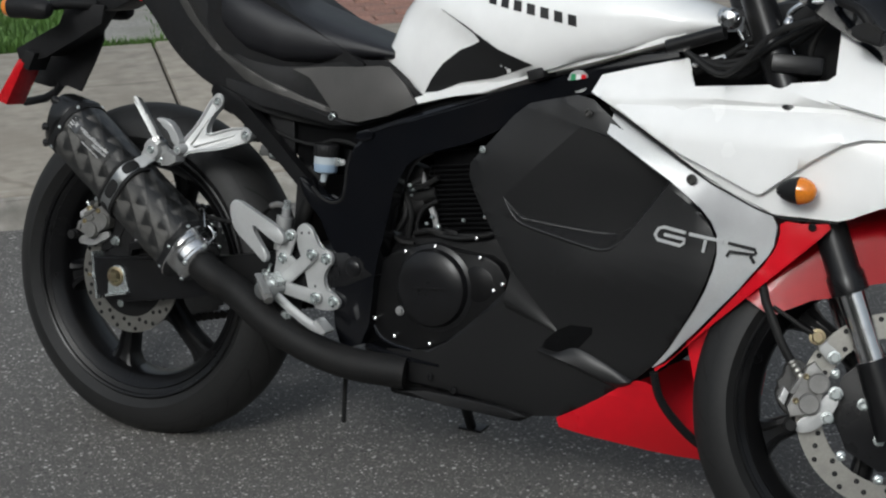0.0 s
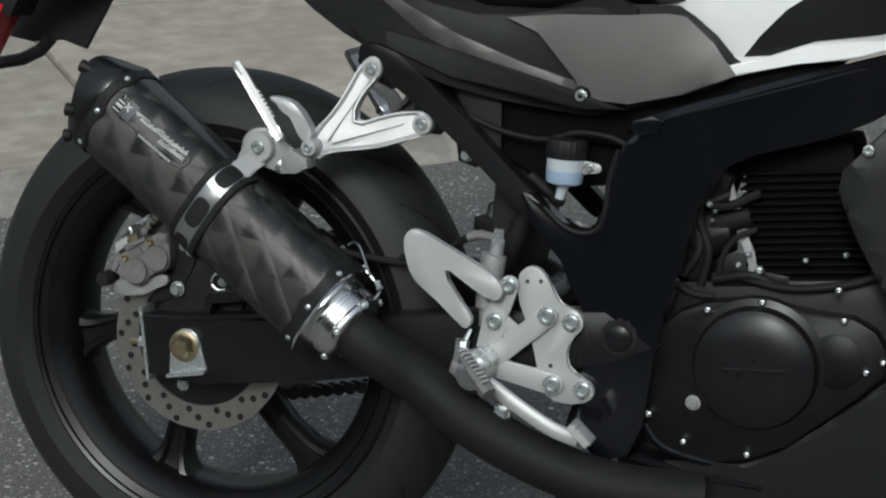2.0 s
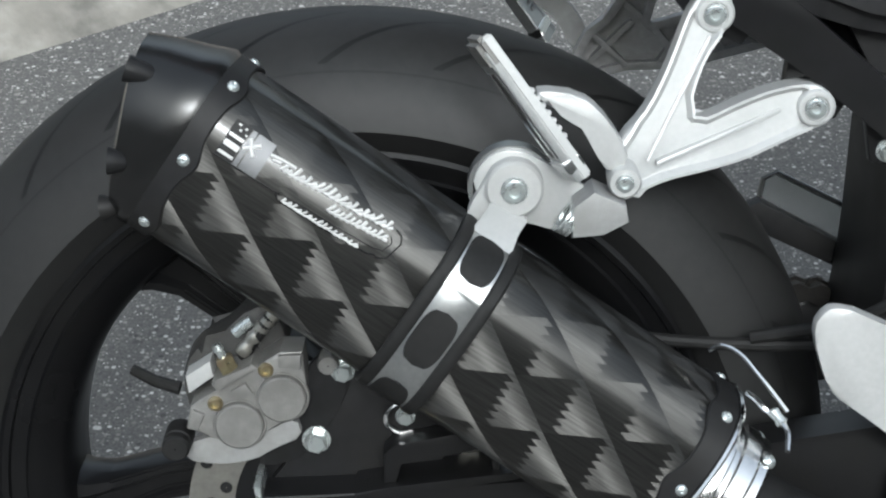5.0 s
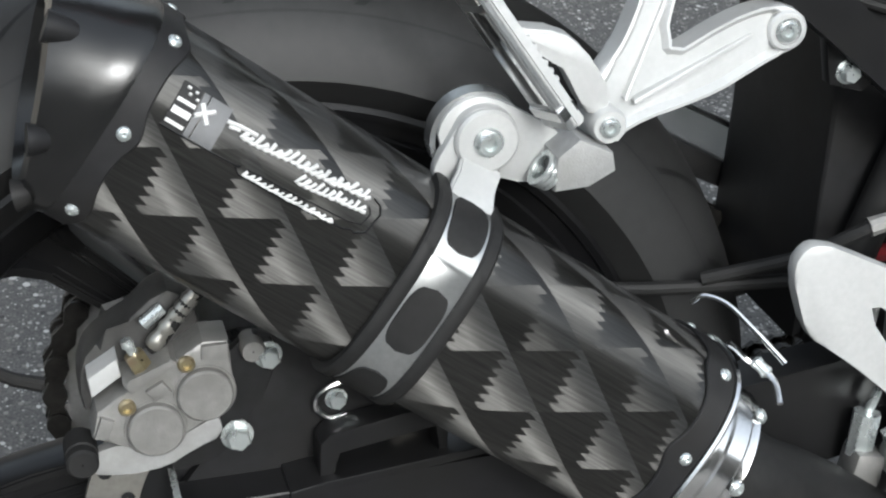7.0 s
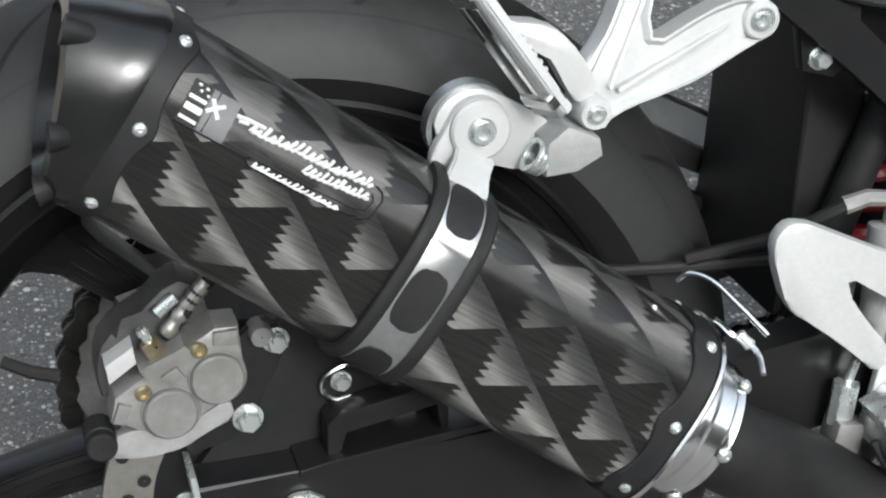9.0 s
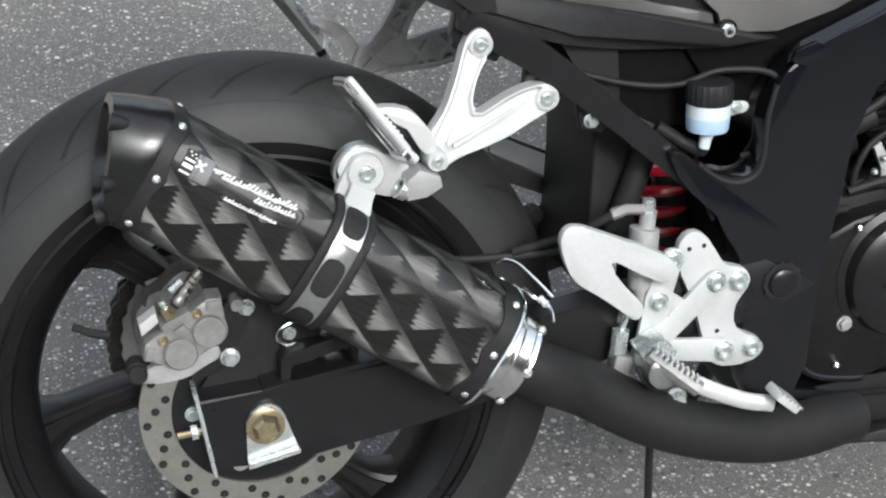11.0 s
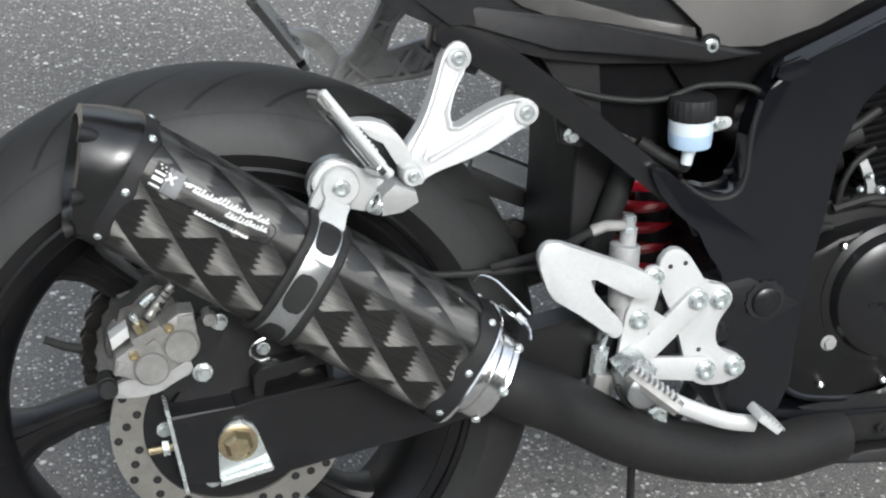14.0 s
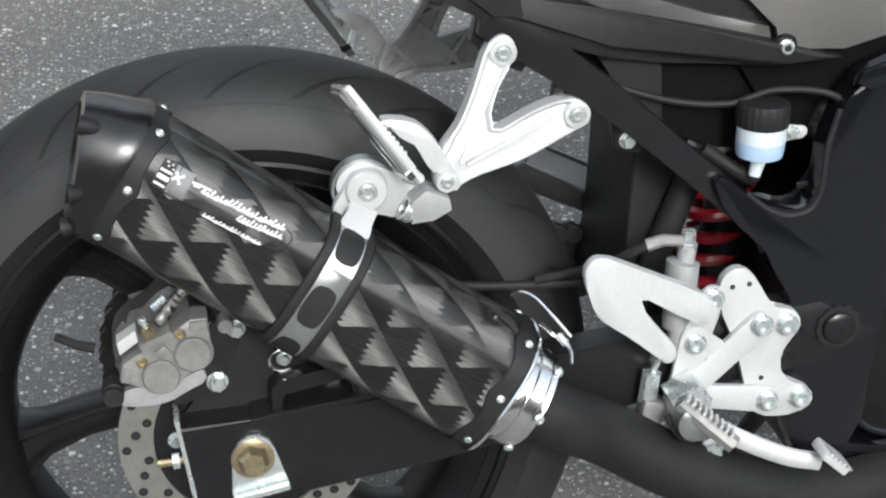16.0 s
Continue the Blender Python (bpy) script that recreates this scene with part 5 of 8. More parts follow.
tube(bm, spline([(0.36, -0.15, 0.345), (0.395, -0.16, 0.328), (0.43, -0.166, 0.31), (0.465, -0.17, 0.295), (0.495, -0.174, 0.289)]), 0.0088, 10)
for v in bm.verts:
    v.co.y = -0.16 + (v.co.y + 0.16) * 0.7
lever = part("brake_lever", bm, ALLOY, rearset, "silver foot brake lever")
bm = bmesh.new()
box(bm, (0.03, 0.028, 0.01), pose(0.499, -0.182, 0.301, 0, 40, 0), 0.0025)
tip = part("lever_tip", bm, ALLOY, lever, "grooved bright lever tip")
for k in range(6):
    bm = bmesh.new()
    box(bm, (0.0022, 0.027, 0.003), pose(0.4915 + 0.0042 * k, -0.1835, 0.312 - 0.0036 * k, 0, 40, 0), 0.0005)
    part("groove_rib", bm, BRUSHED, tip)
bm = bmesh.new()
tube(bm, spline([(0.352, -0.165, 0.345), (0.36, -0.172, 0.33), (0.372, -0.172, 0.324), (0.38, -0.165, 0.334)]), 0.003, 8)
part("return_spring", bm, RUBBER, rearset)
bm = bmesh.new()
prism(bm, [(0.352, 0.362), (0.376, 0.375), (0.39, 0.36), (0.386, 0.345), (0.36, 0.345)], -0.172, -0.141, 0.002)
part("lever_pivot", bm, ZINC, rearset)
# master cylinder with hose and push rod
bm = bmesh.new()
tube(bm, [(0.369, -0.13, 0.39), (0.367, -0.128, 0.41), (0.366, -0.128, 0.411), (0.366, -0.126, 0.445), (0.3685, -0.126, 0.446), (0.37, -0.124, 0.47), (0.372, -0.124, 0.471), (0.373, -0.124, 0.484)], [0.008, 0.008, 0.0115, 0.0115, 0.0145, 0.0145, 0.008, 0.008], 18)
cyl = part("master_cylinder", bm, DULL_ALLOY, rearset, "grey rear brake master cylinder")
bm = bmesh.new()
lathe(bm, [(0.0005, 0.016), (0.006, 0.015), (0.0065, 0.004), (0.0085, 0.003), (0.0085, 0)], (0.373, -0.124, 0.484), axis=(0.03, 0, 1), sides=6)
part("banjo_bolt", bm, ZINC, cyl)
bm = bmesh.new()
tube(bm, spline([(0.37, -0.124, 0.488), (0.352, -0.122, 0.49), (0.33, -0.118, 0.48), (0.305, -0.105, 0.462), (0.25, -0.09, 0.445)]), [0.0045] * 33, 10)
part("brake_line", bm, RUBBER, cyl)
bm = bmesh.new()
tube(bm, [(0.369, -0.124, 0.489), (0.352, -0.122, 0.49), (0.338, -0.12, 0.485)], [0.005, 0.0055, 0.006], 10)
part("line_fitting", bm, CAST, cyl)
bm = bmesh.new()
tube(bm, [(0.345, -0.135, 0.346), (0.347, -0.134, 0.37), (0.352, -0.133, 0.385)], 0.003, 8)
tube(bm, [(0.343, -0.136, 0.344), (0.3455, -0.136, 0.372)], 0.0085, 8)
part("push_rod", bm, ZINC, cyl)
bm = bmesh.new()
box(bm, (0.02, 0.022, 0.024), pose(0.345, -0.138, 0.337, 0, 10, 0), 0.004)
part("clevis", bm, CAST, cyl)
bolt(rearset, (0.40, -0.15, 0.299), 0.0085, 0.01, ZINC, "hex")

# ---- frame ----
def slim(bm):
    """The beams draw together towards the headstock."""
    for v in bm.verts:
        v.co.y -= math.copysign(0.042 * max(0.0, min(1.0, (v.co.x - 0.56) / 0.3)), v.co.y)


bm = bmesh.new()
prism(bm, [(0.516, 0.622), (0.548, 0.64), (0.6159, 0.6673), (0.7381, 0.7132), (0.8823, 0.7627), (1.025, 0.8135), (1.086, 0.8135), (1.065, 0.7729), (0.9128, 0.7322), (0.8141, 0.6972), (0.7381, 0.6425), (0.6533, 0.6135), (0.6065, 0.5992), (0.5879, 0.5595), (0.5739, 0.4697), (0.558, 0.4), (0.552, 0.27), (0.5, 0.25), (0.478, 0.3), (0.482, 0.36), (0.474, 0.42), (0.46, 0.458), (0.44, 0.478), (0.41, 0.506), (0.39, 0.54), (0.4, 0.546), (0.422, 0.528), (0.442, 0.512), (0.462, 0.505), (0.482, 0.51), (0.49, 0.53), (0.491, 0.568), (0.5, 0.605)], -0.122, -0.09, 0.005, 1)
slim(bm)
frame_ob = part("frame", bm, GLOSS_BLACK, bike, "gloss black perimeter frame")
bm = bmesh.new()
prism(bm, [(0.516, 0.622), (0.6159, 0.6673), (0.8823, 0.7627), (1.086, 0.8135), (0.9128, 0.7322), (0.7381, 0.6425), (0.6065, 0.5992), (0.5739, 0.4697), (0.552, 0.27), (0.5, 0.25), (0.478, 0.3), (0.482, 0.36), (0.452, 0.47), (0.475, 0.518), (0.506, 0.6)], 0.09, 0.122, 0.004, 1)
slim(bm)
part("far_beam", bm, GLOSS_BLACK, frame_ob)
bm = bmesh.new()
tube(bm, spline([(x, -0.1215, z) for x, z in ((0.422, 0.529), (0.442, 0.513), (0.462, 0.506), (0.481, 0.511), (0.489, 0.53), (0.491, 0.568), (0.498, 0.6))]), 0.0028, 8)
part("cradle_lip", bm, MATT_BLACK, frame_ob)
bm = bmesh.new()
low = [(0.506, 0.621), (0.518, 0.629), (0.5851, 0.6527), (0.6439, 0.6734), (0.7381, 0.7071), (0.8823, 0.7546)]
high = [(0.512, 0.63), (0.522, 0.638), (0.5851, 0.6627), (0.6439, 0.6845), (0.7381, 0.7182), (0.8823, 0.7658)]
loft(bm, [[Vector((a[0], -0.1235, a[1])), Vector((b[0], -0.113, b[1])), Vector((b[0], -0.1, b[1] - 0.004)), Vector((a[0], -0.115, a[1] - 0.004))] for a, b in zip(low, high)])
slim(bm)
part("beam_facet", bm, GLOSS_BLACK, frame_ob, "", 20)
bm = bmesh.new()
rail = [(0.185, 0.676), (0.205, 0.704), (0.26, 0.664), (0.334, 0.603), (0.389, 0.555), (0.422, 0.527), (0.445, 0.508), (0.435, 0.485), (0.41, 0.505), (0.367, 0.542), (0.335, 0.569), (0.27, 0.62), (0.2, 0.664)]
prism(bm, rail, -0.112, -0.088, 0.003, 1)
part("seat_rail", bm, BLACK, frame_ob, "black seat rail")
bm = bmesh.new()
prism(bm, rail, 0.088, 0.112, 0.003, 1)
part("seat_rail", bm, BLACK, frame_ob)
bm = bmesh.new()
prism(bm, [(0.19, 0.69), (0.205, 0.68), (0.24, 0.652), (0.228, 0.637), (0.2, 0.648), (0.185, 0.665)], -0.102, -0.088, 0.002)
prism(bm, [(0.258, 0.64), (0.3, 0.612), (0.288, 0.592), (0.268, 0.592), (0.255, 0.612)], -0.1, -0.088, 0.002)
part("hanger_tab", bm, BLACK, frame_ob)
bm = bmesh.new()
lathe(bm, [(0.0005, -0.13), (0.0115, -0.13), (0.0145, -0.128), (0.0152, -0.124), (0.0172, -0.123), (0.0172, -0.12)], (0.518, 0, 0.397), sides=36)
part("pivot_cap", bm, BLACK, frame_ob)
bm = bmesh.new()
prism(bm, [(0.518 + r * math.cos(radians(7.5 * k)), 0.397 + r * math.sin(radians(7.5 * k))) for k in range(48) for r in ((0.0212,) if k % 4 < 2 else (0.0193,))], -0.1245, -0.12, 0.0006)
part("pivot_ring", bm, MATT_BLACK, frame_ob)
bm = bmesh.new()
prism(bm, [(0.508, 0.624), (0.512, 0.634), (0.532, 0.641), (0.544, 0.636), (0.54, 0.624), (0.52, 0.618)], -0.128, -0.122, 0.002)
part("beam_lug", bm, GLOSS_BLACK, frame_ob)
bm = bmesh.new()
tube(bm, spline([(0.3, -0.085, 0.62), (0.36, -0.09, 0.603), (0.41, -0.095, 0.6), (0.45, -0.1, 0.612), (0.5, -0.108, 0.606), (0.512, -0.108, 0.57), (0.505, -0.1, 0.53), (0.48, -0.09, 0.52)]), 0.0032, 8)
part("cable", bm, RUBBER, frame_ob)
bolt(frame_ob, (0.322, -0.098, 0.573), 0.0058, 0.008, ZINC, "hex")
bm = bmesh.new()
prism(bm, [(0.305, 0.6), (0.345, 0.57), (0.333, 0.56), (0.312, 0.565)], -0.098, -0.088, 0.0015)
part("bolt_tab", bm, BLACK, frame_ob)

# side cover behind the rail (dark panels between seat and engine)
bm = bmesh.new()
prism(bm, [(0.22, 0.69), (0.3, 0.675), (0.42, 0.65), (0.5, 0.64), (0.505, 0.6), (0.49, 0.555), (0.44, 0.548), (0.4, 0.552), (0.3, 0.6)], -0.07, -0.05, 0.003)
part("inner_cover", bm, FIN_BLACK, frame_ob)
# dark sheet added to fill the gap below tank and tail, where it is shady
bm = bmesh.new()
prism(bm, [(0.4, 0.66), (0.5, 0.69), (0.66, 0.73), (0.74, 0.735), (0.7, 0.69), (0.6, 0.645), (0.5, 0.6), (0.44, 0.6)], -0.08, -0.06, 0.003)
part("under_tank_filler", bm, FIN_BLACK, frame_ob)
bm = bmesh.new()
prism(bm, [(0.285, 0.662), (0.352, 0.64), (0.358, 0.56), (0.348, 0.558)], -0.083, -0.075, 0.002)
part("inner_shield", bm, MATT_BLACK, frame_ob)
bm = bmesh.new()
prism(bm, [(0.343, 0.62), (0.385, 0.6), (0.385, 0.48), (0.372, 0.42), (0.36, 0.37), (0.334, 0.38), (0.342, 0.45)], -0.05, 0.095, 0.006)
part("rear_hugger", bm, MATT_BLACK, frame_ob)
bm = bmesh.new()
tube(bm, [(0.4, -0.06, 0.545), (0.365, -0.065, 0.45), (0.35, -0.06, 0.38)], 0.0125, 12)
part("drain_hose", bm, RUBBER, frame_ob)
bm = bmesh.new()
tube(bm, spline([(0.46, 0.02, 0.34), (0.44, 0.0, 0.24), (0.438, 0.0, 0.16), (0.439, 0.0, 0.085)]), 0.0045, 10)
part("overflow_tube", bm, RUBBER, frame_ob)

# clear guard strip over the far chain run, with a thicker rim
GUARD = [(0.286, 0.468), (0.289, 0.486), (0.298, 0.491), (0.349, 0.467), (0.4, 0.438), (0.398, 0.412), (0.357, 0.428)]
bm = bmesh.new()
prism(bm, GUARD, 0.117, 0.12, 0.0005)
guard = part("chain_guard", bm, CLEAR, swingarm, "clear plastic chain guard strip")
bm = bmesh.new()
tube(bm, [Vector((x, 0.1185, z)) for x, z in GUARD[:5]], 0.0022, 8)
part("rim", bm, FLAP, guard)
bm = bmesh.new()
prism(bm, [(0.275, 0.47), (0.285, 0.474), (0.42, 0.405), (0.42, 0.39), (0.275, 0.455)], 0.1, 0.116, 0.002)
part("guard_rail", bm, MATT_BLACK, guard)

# brake fluid reservoir
bm = bmesh.new()
tube(bm, [(0.443, -0.104, 0.546), (0.443, -0.104, 0.549), (0.443, -0.104, 0.552), (0.443, -0.104, 0.567), (0.443, -0.104, 0.583)], [0.016, 0.0235, 0.0245, 0.0255, 0.0255], 28)
reservoir = part("fluid_reservoir", bm, FLUID_PLASTIC, bike, "milky brake fluid reservoir with black cap")
bm = bmesh.new()
tube(bm, [(0.443, -0.104, 0.549), (0.443, -0.104, 0.552), (0.443, -0.104, 0.566)], [0.0238, 0.0248, 0.0257], 28)
part("fluid", bm, FLUID, reservoir)
bm = bmesh.new()
ribs = []
for k in range(48):
    r = 0.0278 if k % 2 else 0.0268
    ribs.append((r * math.cos(2 * math.pi * k / 48), r * math.sin(2 * math.pi * k / 48)))
loft(bm, [[Vector((0.443 + x * f, -0.104 + y * f, z)) for x, y in ribs] for f, z in ((0.97, 0.582), (1, 0.584), (1, 0.603), (0.95, 0.607), (0.5, 0.608))])
part("cap", bm, MATT_BLACK, reservoir, "ribbed black screw cap")
bm = bmesh.new()
tube(bm, [(0.443, -0.106, 0.552), (0.443, -0.106, 0.546), (0.441, -0.106, 0.538), (0.439, -0.106, 0.527)], [0.016, 0.008, 0.0072, 0.0065], 14)
part("spout", bm, FLUID_PLASTIC, reservoir)
bm = bmesh.new()
arm(bm, (0.466, 0.572), (0.486, 0.573), 0.0095, 0.0065, -0.107, -0.103, 0.001)
part("tab", bm, ALLOY, reservoir)
bolt(reservoir, (0.476, -0.1075, 0.573), 0.0055, 0.006, ZINC, "hex")
bm = bmesh.new()
tube(bm, spline([(0.439, -0.105, 0.529), (0.437, -0.1, 0.522), (0.42, -0.085, 0.53), (0.39, -0.08, 0.55)]), 0.0075, 10)
part("hose", bm, RUBBER, reservoir)

small = Vector((0.443, -0.104, 0.583))
reservoir.matrix_basis = Matrix.Translation(small + Vector((-0.006, 0, 0.001))) @ Matrix.Scale(0.82, 4) @ Matrix.Translation(-small)

# red shock spring and damper
bm = bmesh.new()
tube(bm, [Vector((0.424 + 0.012 * k / 120, 0.01, 0.355 + 0.14 * k / 120)) + 0.028 * Vector((math.cos(k * 0.32), math.sin(k * 0.32), 0)) for k in range(121)], 0.0065, 8)
shock = part("shock_absorber", bm, SPRING_RED, bike, "red coil-over rear shock absorber")
bm = bmesh.new()
tube(bm, [(0.43, 0, 0.33), (0.442, 0, 0.505)], 0.022, 16)
part("damper_body", bm, BLACK, shock)
shock.matrix_basis = Matrix.Translation((0.034, 0.06, -0.025))

# side stand
bm = bmesh.new()
tube(bm, [(0.58, 0.12, 0.24), (0.58, 0.19, 0.13), (0.575, 0.25, 0.052)], [0.012, 0.011, 0.01], 12)
stand = part("side_stand", bm, BLACK, bike, "black side stand, folded down")
bm = bmesh.new()
box(bm, (0.05, 0.035, 0.008), pose(0.577, 0.255, 0.05, 11, 0, 0), 0.003)
part("stand_foot", bm, BLACK, stand)

# ---- engine ----
bm = bmesh.new()
box(bm, (0.34, 0.2, 0.24), pose(0.68, 0.0, 0.36, 0, -8, 0), 0.03)
engine = part("engine", bm, ENGINE_BLACK, bike, "black V-twin engine with round clutch cover")
bm = bmesh.new()
prism(bm, [(0.548, 0.32), (0.555, 0.4), (0.6, 0.445), (0.67, 0.458), (0.73, 0.452), (0.79, 0.452), (0.825, 0.405), (0.78, 0.36), (0.7, 0.285), (0.66, 0.272), (0.6, 0.275), (0.56, 0.285)], -0.125, -0.09, 0.006, 1)
cover = part("side_cover", bm, ENGINE_BLACK, engine, "black crankcase side cover")
bm = bmesh.new()
lathe(bm, [(0.077, -0.115), (0.0755, -0.126), (0.068, -0.129), (0.067, -0.133), (0.064, -0.14), (0.055, -0.145), (0.03, -0.148), (0.0005, -0.149)], (0.678, 0, 0.385), sides=56)
clutch = part("clutch_cover", bm, BLACK, engine, "satin black round clutch cover")
for k in range(6):
    bm = bmesh.new()
    box(bm, (0.011, 0.0012, 0.004), pose(0.648 + 0.0118 * k, -0.1492, 0.383 + 0.0012 * k, 0, -6, 0), 0.0004)
    part("cast_letter_bar", bm, ENGINE_BLACK, clutch)
bm = bmesh.new()
lathe(bm, [(0.03, -0.118), (0.03, -0.1255), (0.028, -0.1268), (0.0005, -0.127)], (0.762, 0, 0.403), sides=36)
part("oil_filter_cover", bm, ENGINE_BLACK, engine)
for x, z in ((0.566, 0.417), (0.621, 0.441), (0.678, 0.457), (0.756, 0.481), (0.559, 0.344), (0.568, 0.316), (0.609, 0.291), (0.679, 0.288), (0.794, 0.397), (0.765, 0.449), (0.81, 0.41)):
    bolt(engine, (x, -0.126, z), 0.0047, 0.006, CHROME, "rivet", name="bolt")
bolt(engine, (0.615, -0.126, 0.336), 0.0065, 0.006, DULL_ALLOY, "hex")
bm = bmesh.new()
tube(bm, spline([(0.575, -0.12, 0.425), (0.561, -0.122, 0.401), (0.551, -0.122, 0.35), (0.558, -0.123, 0.313), (0.582, -0.124, 0.282), (0.627, -0.124, 0.271), (0.688, -0.122, 0.268)]), 0.004, 10)
part("oil_line", bm, GLOSS_BLACK, engine)
bm = bmesh.new()
prism(bm, [(0.548, 0.262), (0.6, 0.252), (0.7, 0.25), (0.7, 0.256), (0.61, 0.26), (0.56, 0.272)], -0.13, -0.1, 0.002)
part("sump_rail", bm, GLOSS_BLACK, engine)
bm = bmesh.new()
tube(bm, [(0.56, -0.075, 0.508), (0.6, -0.08, 0.524), (0.65, -0.08, 0.542)], [0.014, 0.0135, 0.013], 16)
part("intake_boot", bm, RUBBER, engine)
for pts in ([(0.626, 0.547), (0.629, 0.577), (0.64, 0.55)], [(0.644, 0.514), (0.652, 0.52), (0.66, 0.505), (0.664, 0.49), (0.67, 0.472), (0.656, 0.472), (0.656, 0.492)]):
    bm = bmesh.new()
    prism(bm, pts, -0.1, -0.094, 0.001)
    part("bracket", bm, DULL_ALLOY, engine, "pale bent bracket")
for pts, r in (([(0.624, -0.1, 0.469), (0.626, -0.102, 0.494), (0.638, -0.102, 0.517), (0.66, -0.098, 0.53)], 0.0035), ([(0.575, -0.1, 0.464), (0.595, -0.104, 0.453), (0.62, -0.1, 0.451)], 0.004), ([(0.6, -0.09, 0.58), (0.595, -0.095, 0.54), (0.61, -0.098, 0.5), (0.605, -0.095, 0.46)], 0.005), ([(0.64, -0.1, 0.478), (0.7, -0.108, 0.472), (0.76, -0.108, 0.484), (0.8, -0.105, 0.5)], 0.0045), ([(0.57, -0.09, 0.56), (0.6, -0.096, 0.553), (0.63, -0.09, 0.565)], 0.006)):
    bm = bmesh.new()
    tube(bm, spline(pts), r, 10)
    part("hose", bm, RUBBER, engine)
for x, z, r in ((0.607, 0.552, 0.004), (0.655, 0.503, 0.0035), (0.668, 0.487, 0.005), (0.645, 0.49, 0.0035), (0.612, 0.535, 0.0025), (0.614, 0.545, 0.0025), (0.57, 0.46, 0.0035), (0.716, 0.504, 0.0035), (0.757, 0.515, 0.0035)):
    bolt(engine, (x, -0.103, z), r, 0.006, ZINC, "rivet", name="bolt")
for x, z, sx, sz, tilt in ((0.59, 0.485, 0.03, 0.04, 10), (0.64, 0.47, 0.05, 0.02, -8), (0.6, 0.575, 0.05, 0.03, 15), (0.68, 0.475, 0.04, 0.018, 4)):
    bm = bmesh.new()
    box(bm, (sx, 0.03, sz), pose(x, -0.08, z, 0, tilt, 0), 0.004)
    part("casing", bm, ENGINE_BLACK, engine)
for k in range(17):
    bm = bmesh.new()
    z = 0.464 + 0.0082 * k
    x = 0.722 - 0.18 * (z - 0.46)
    box(bm, (0.13, 0.16, 0.0032), pose(x, -0.01, z, 0, -8, 0), 0.001)
    part("cylinder_fin", bm, FIN_BLACK, engine)
bm = bmesh.new()
box(bm, (0.12, 0.142, 0.19), pose(0.71, -0.01, 0.53, 0, -12, 0), 0.01)
part("cylinder", bm, FIN_BLACK, engine)
bm = bmesh.new()
tube(bm, [(0.565, -0.05, 0.51), (0.6, -0.07, 0.51), (0.63, -0.07, 0.52)], [0.03, 0.03, 0.022], 20)
part("carburettor", bm, ENGINE_BLACK, engine)
for pts in ([(0.58, -0.09, 0.56), (0.62, -0.1, 0.55), (0.66, -0.1, 0.57)], [(0.585, -0.1, 0.47), (0.6, -0.1, 0.5), (0.59, -0.09, 0.53)], [(0.62, -0.1, 0.47), (0.66, -0.105, 0.48), (0.69, -0.1, 0.47)]):
    bm = bmesh.new()
    tube(bm, spline(pts), 0.005, 8)
    part("breather_hose", bm, RUBBER, engine)

engine.matrix_basis = Matrix.Translation((-0.013, 0.025, -0.004))

# ---- tank, seat and tail ----
def profile(table, x):
    """A smooth value from a short table of (x, value)."""
    if x <= table[0][0]:
        return table[0][1]
    for (a, va), (b, vb) in zip(table, table[1:]):
        if x <= b:
            f = (x - a) / (b - a)
            f = f * f * (3 - 2 * f) * 0.5 + f * 0.5
            return va + (vb - va) * f
    return table[-1][1]


TANK_TOP = [(0.51, 0.775), (0.55, 0.862), (0.6, 0.915), (0.67, 0.948), (0.75, 0.962), (0.84, 0.955), (0.93, 0.944), (1.0, 0.925), (1.07, 0.895), (1.14, 0.872)]
TANK_LOW = [(0.487, 0.7425), (0.5378, 0.7171), (0.5988, 0.6907), (0.68, 0.7161), (0.7409, 0.7262), (0.8323, 0.7628), (0.9441, 0.7984), (1.056, 0.8339), (1.127, 0.8491)]
TANK_HALF = [(0.51, 0.0663), (0.56, 0.09204), (0.65, 0.117), (0.8, 0.131), (0.95, 0.1264), (1.07, 0.1092), (1.14, 0.078)]


def tank_side(x, z):
    lo, hi, w = profile(TANK_LOW, x), profile(TANK_TOP, x), profile(TANK_HALF, x)
    zc = lo + (hi - lo) * 0.38
    h = (hi - zc) if z > zc else (zc - lo) * 1.6
    k = min(1.0, abs(z - zc) / h)
    d = w * (1 - k ** 2.3) ** (1 / 2.3)
    # knee recess below a crease that falls from the rear to the middle
    crease = 0.862 - 0.5 * max(0.0, x - 0.637)
    dip = max(0.0, min(1.0, (crease - z) / 0.03)) * max(0.0, min(1.0, (0.862 - x) / 0.06))
    return d - 0.014 * dip


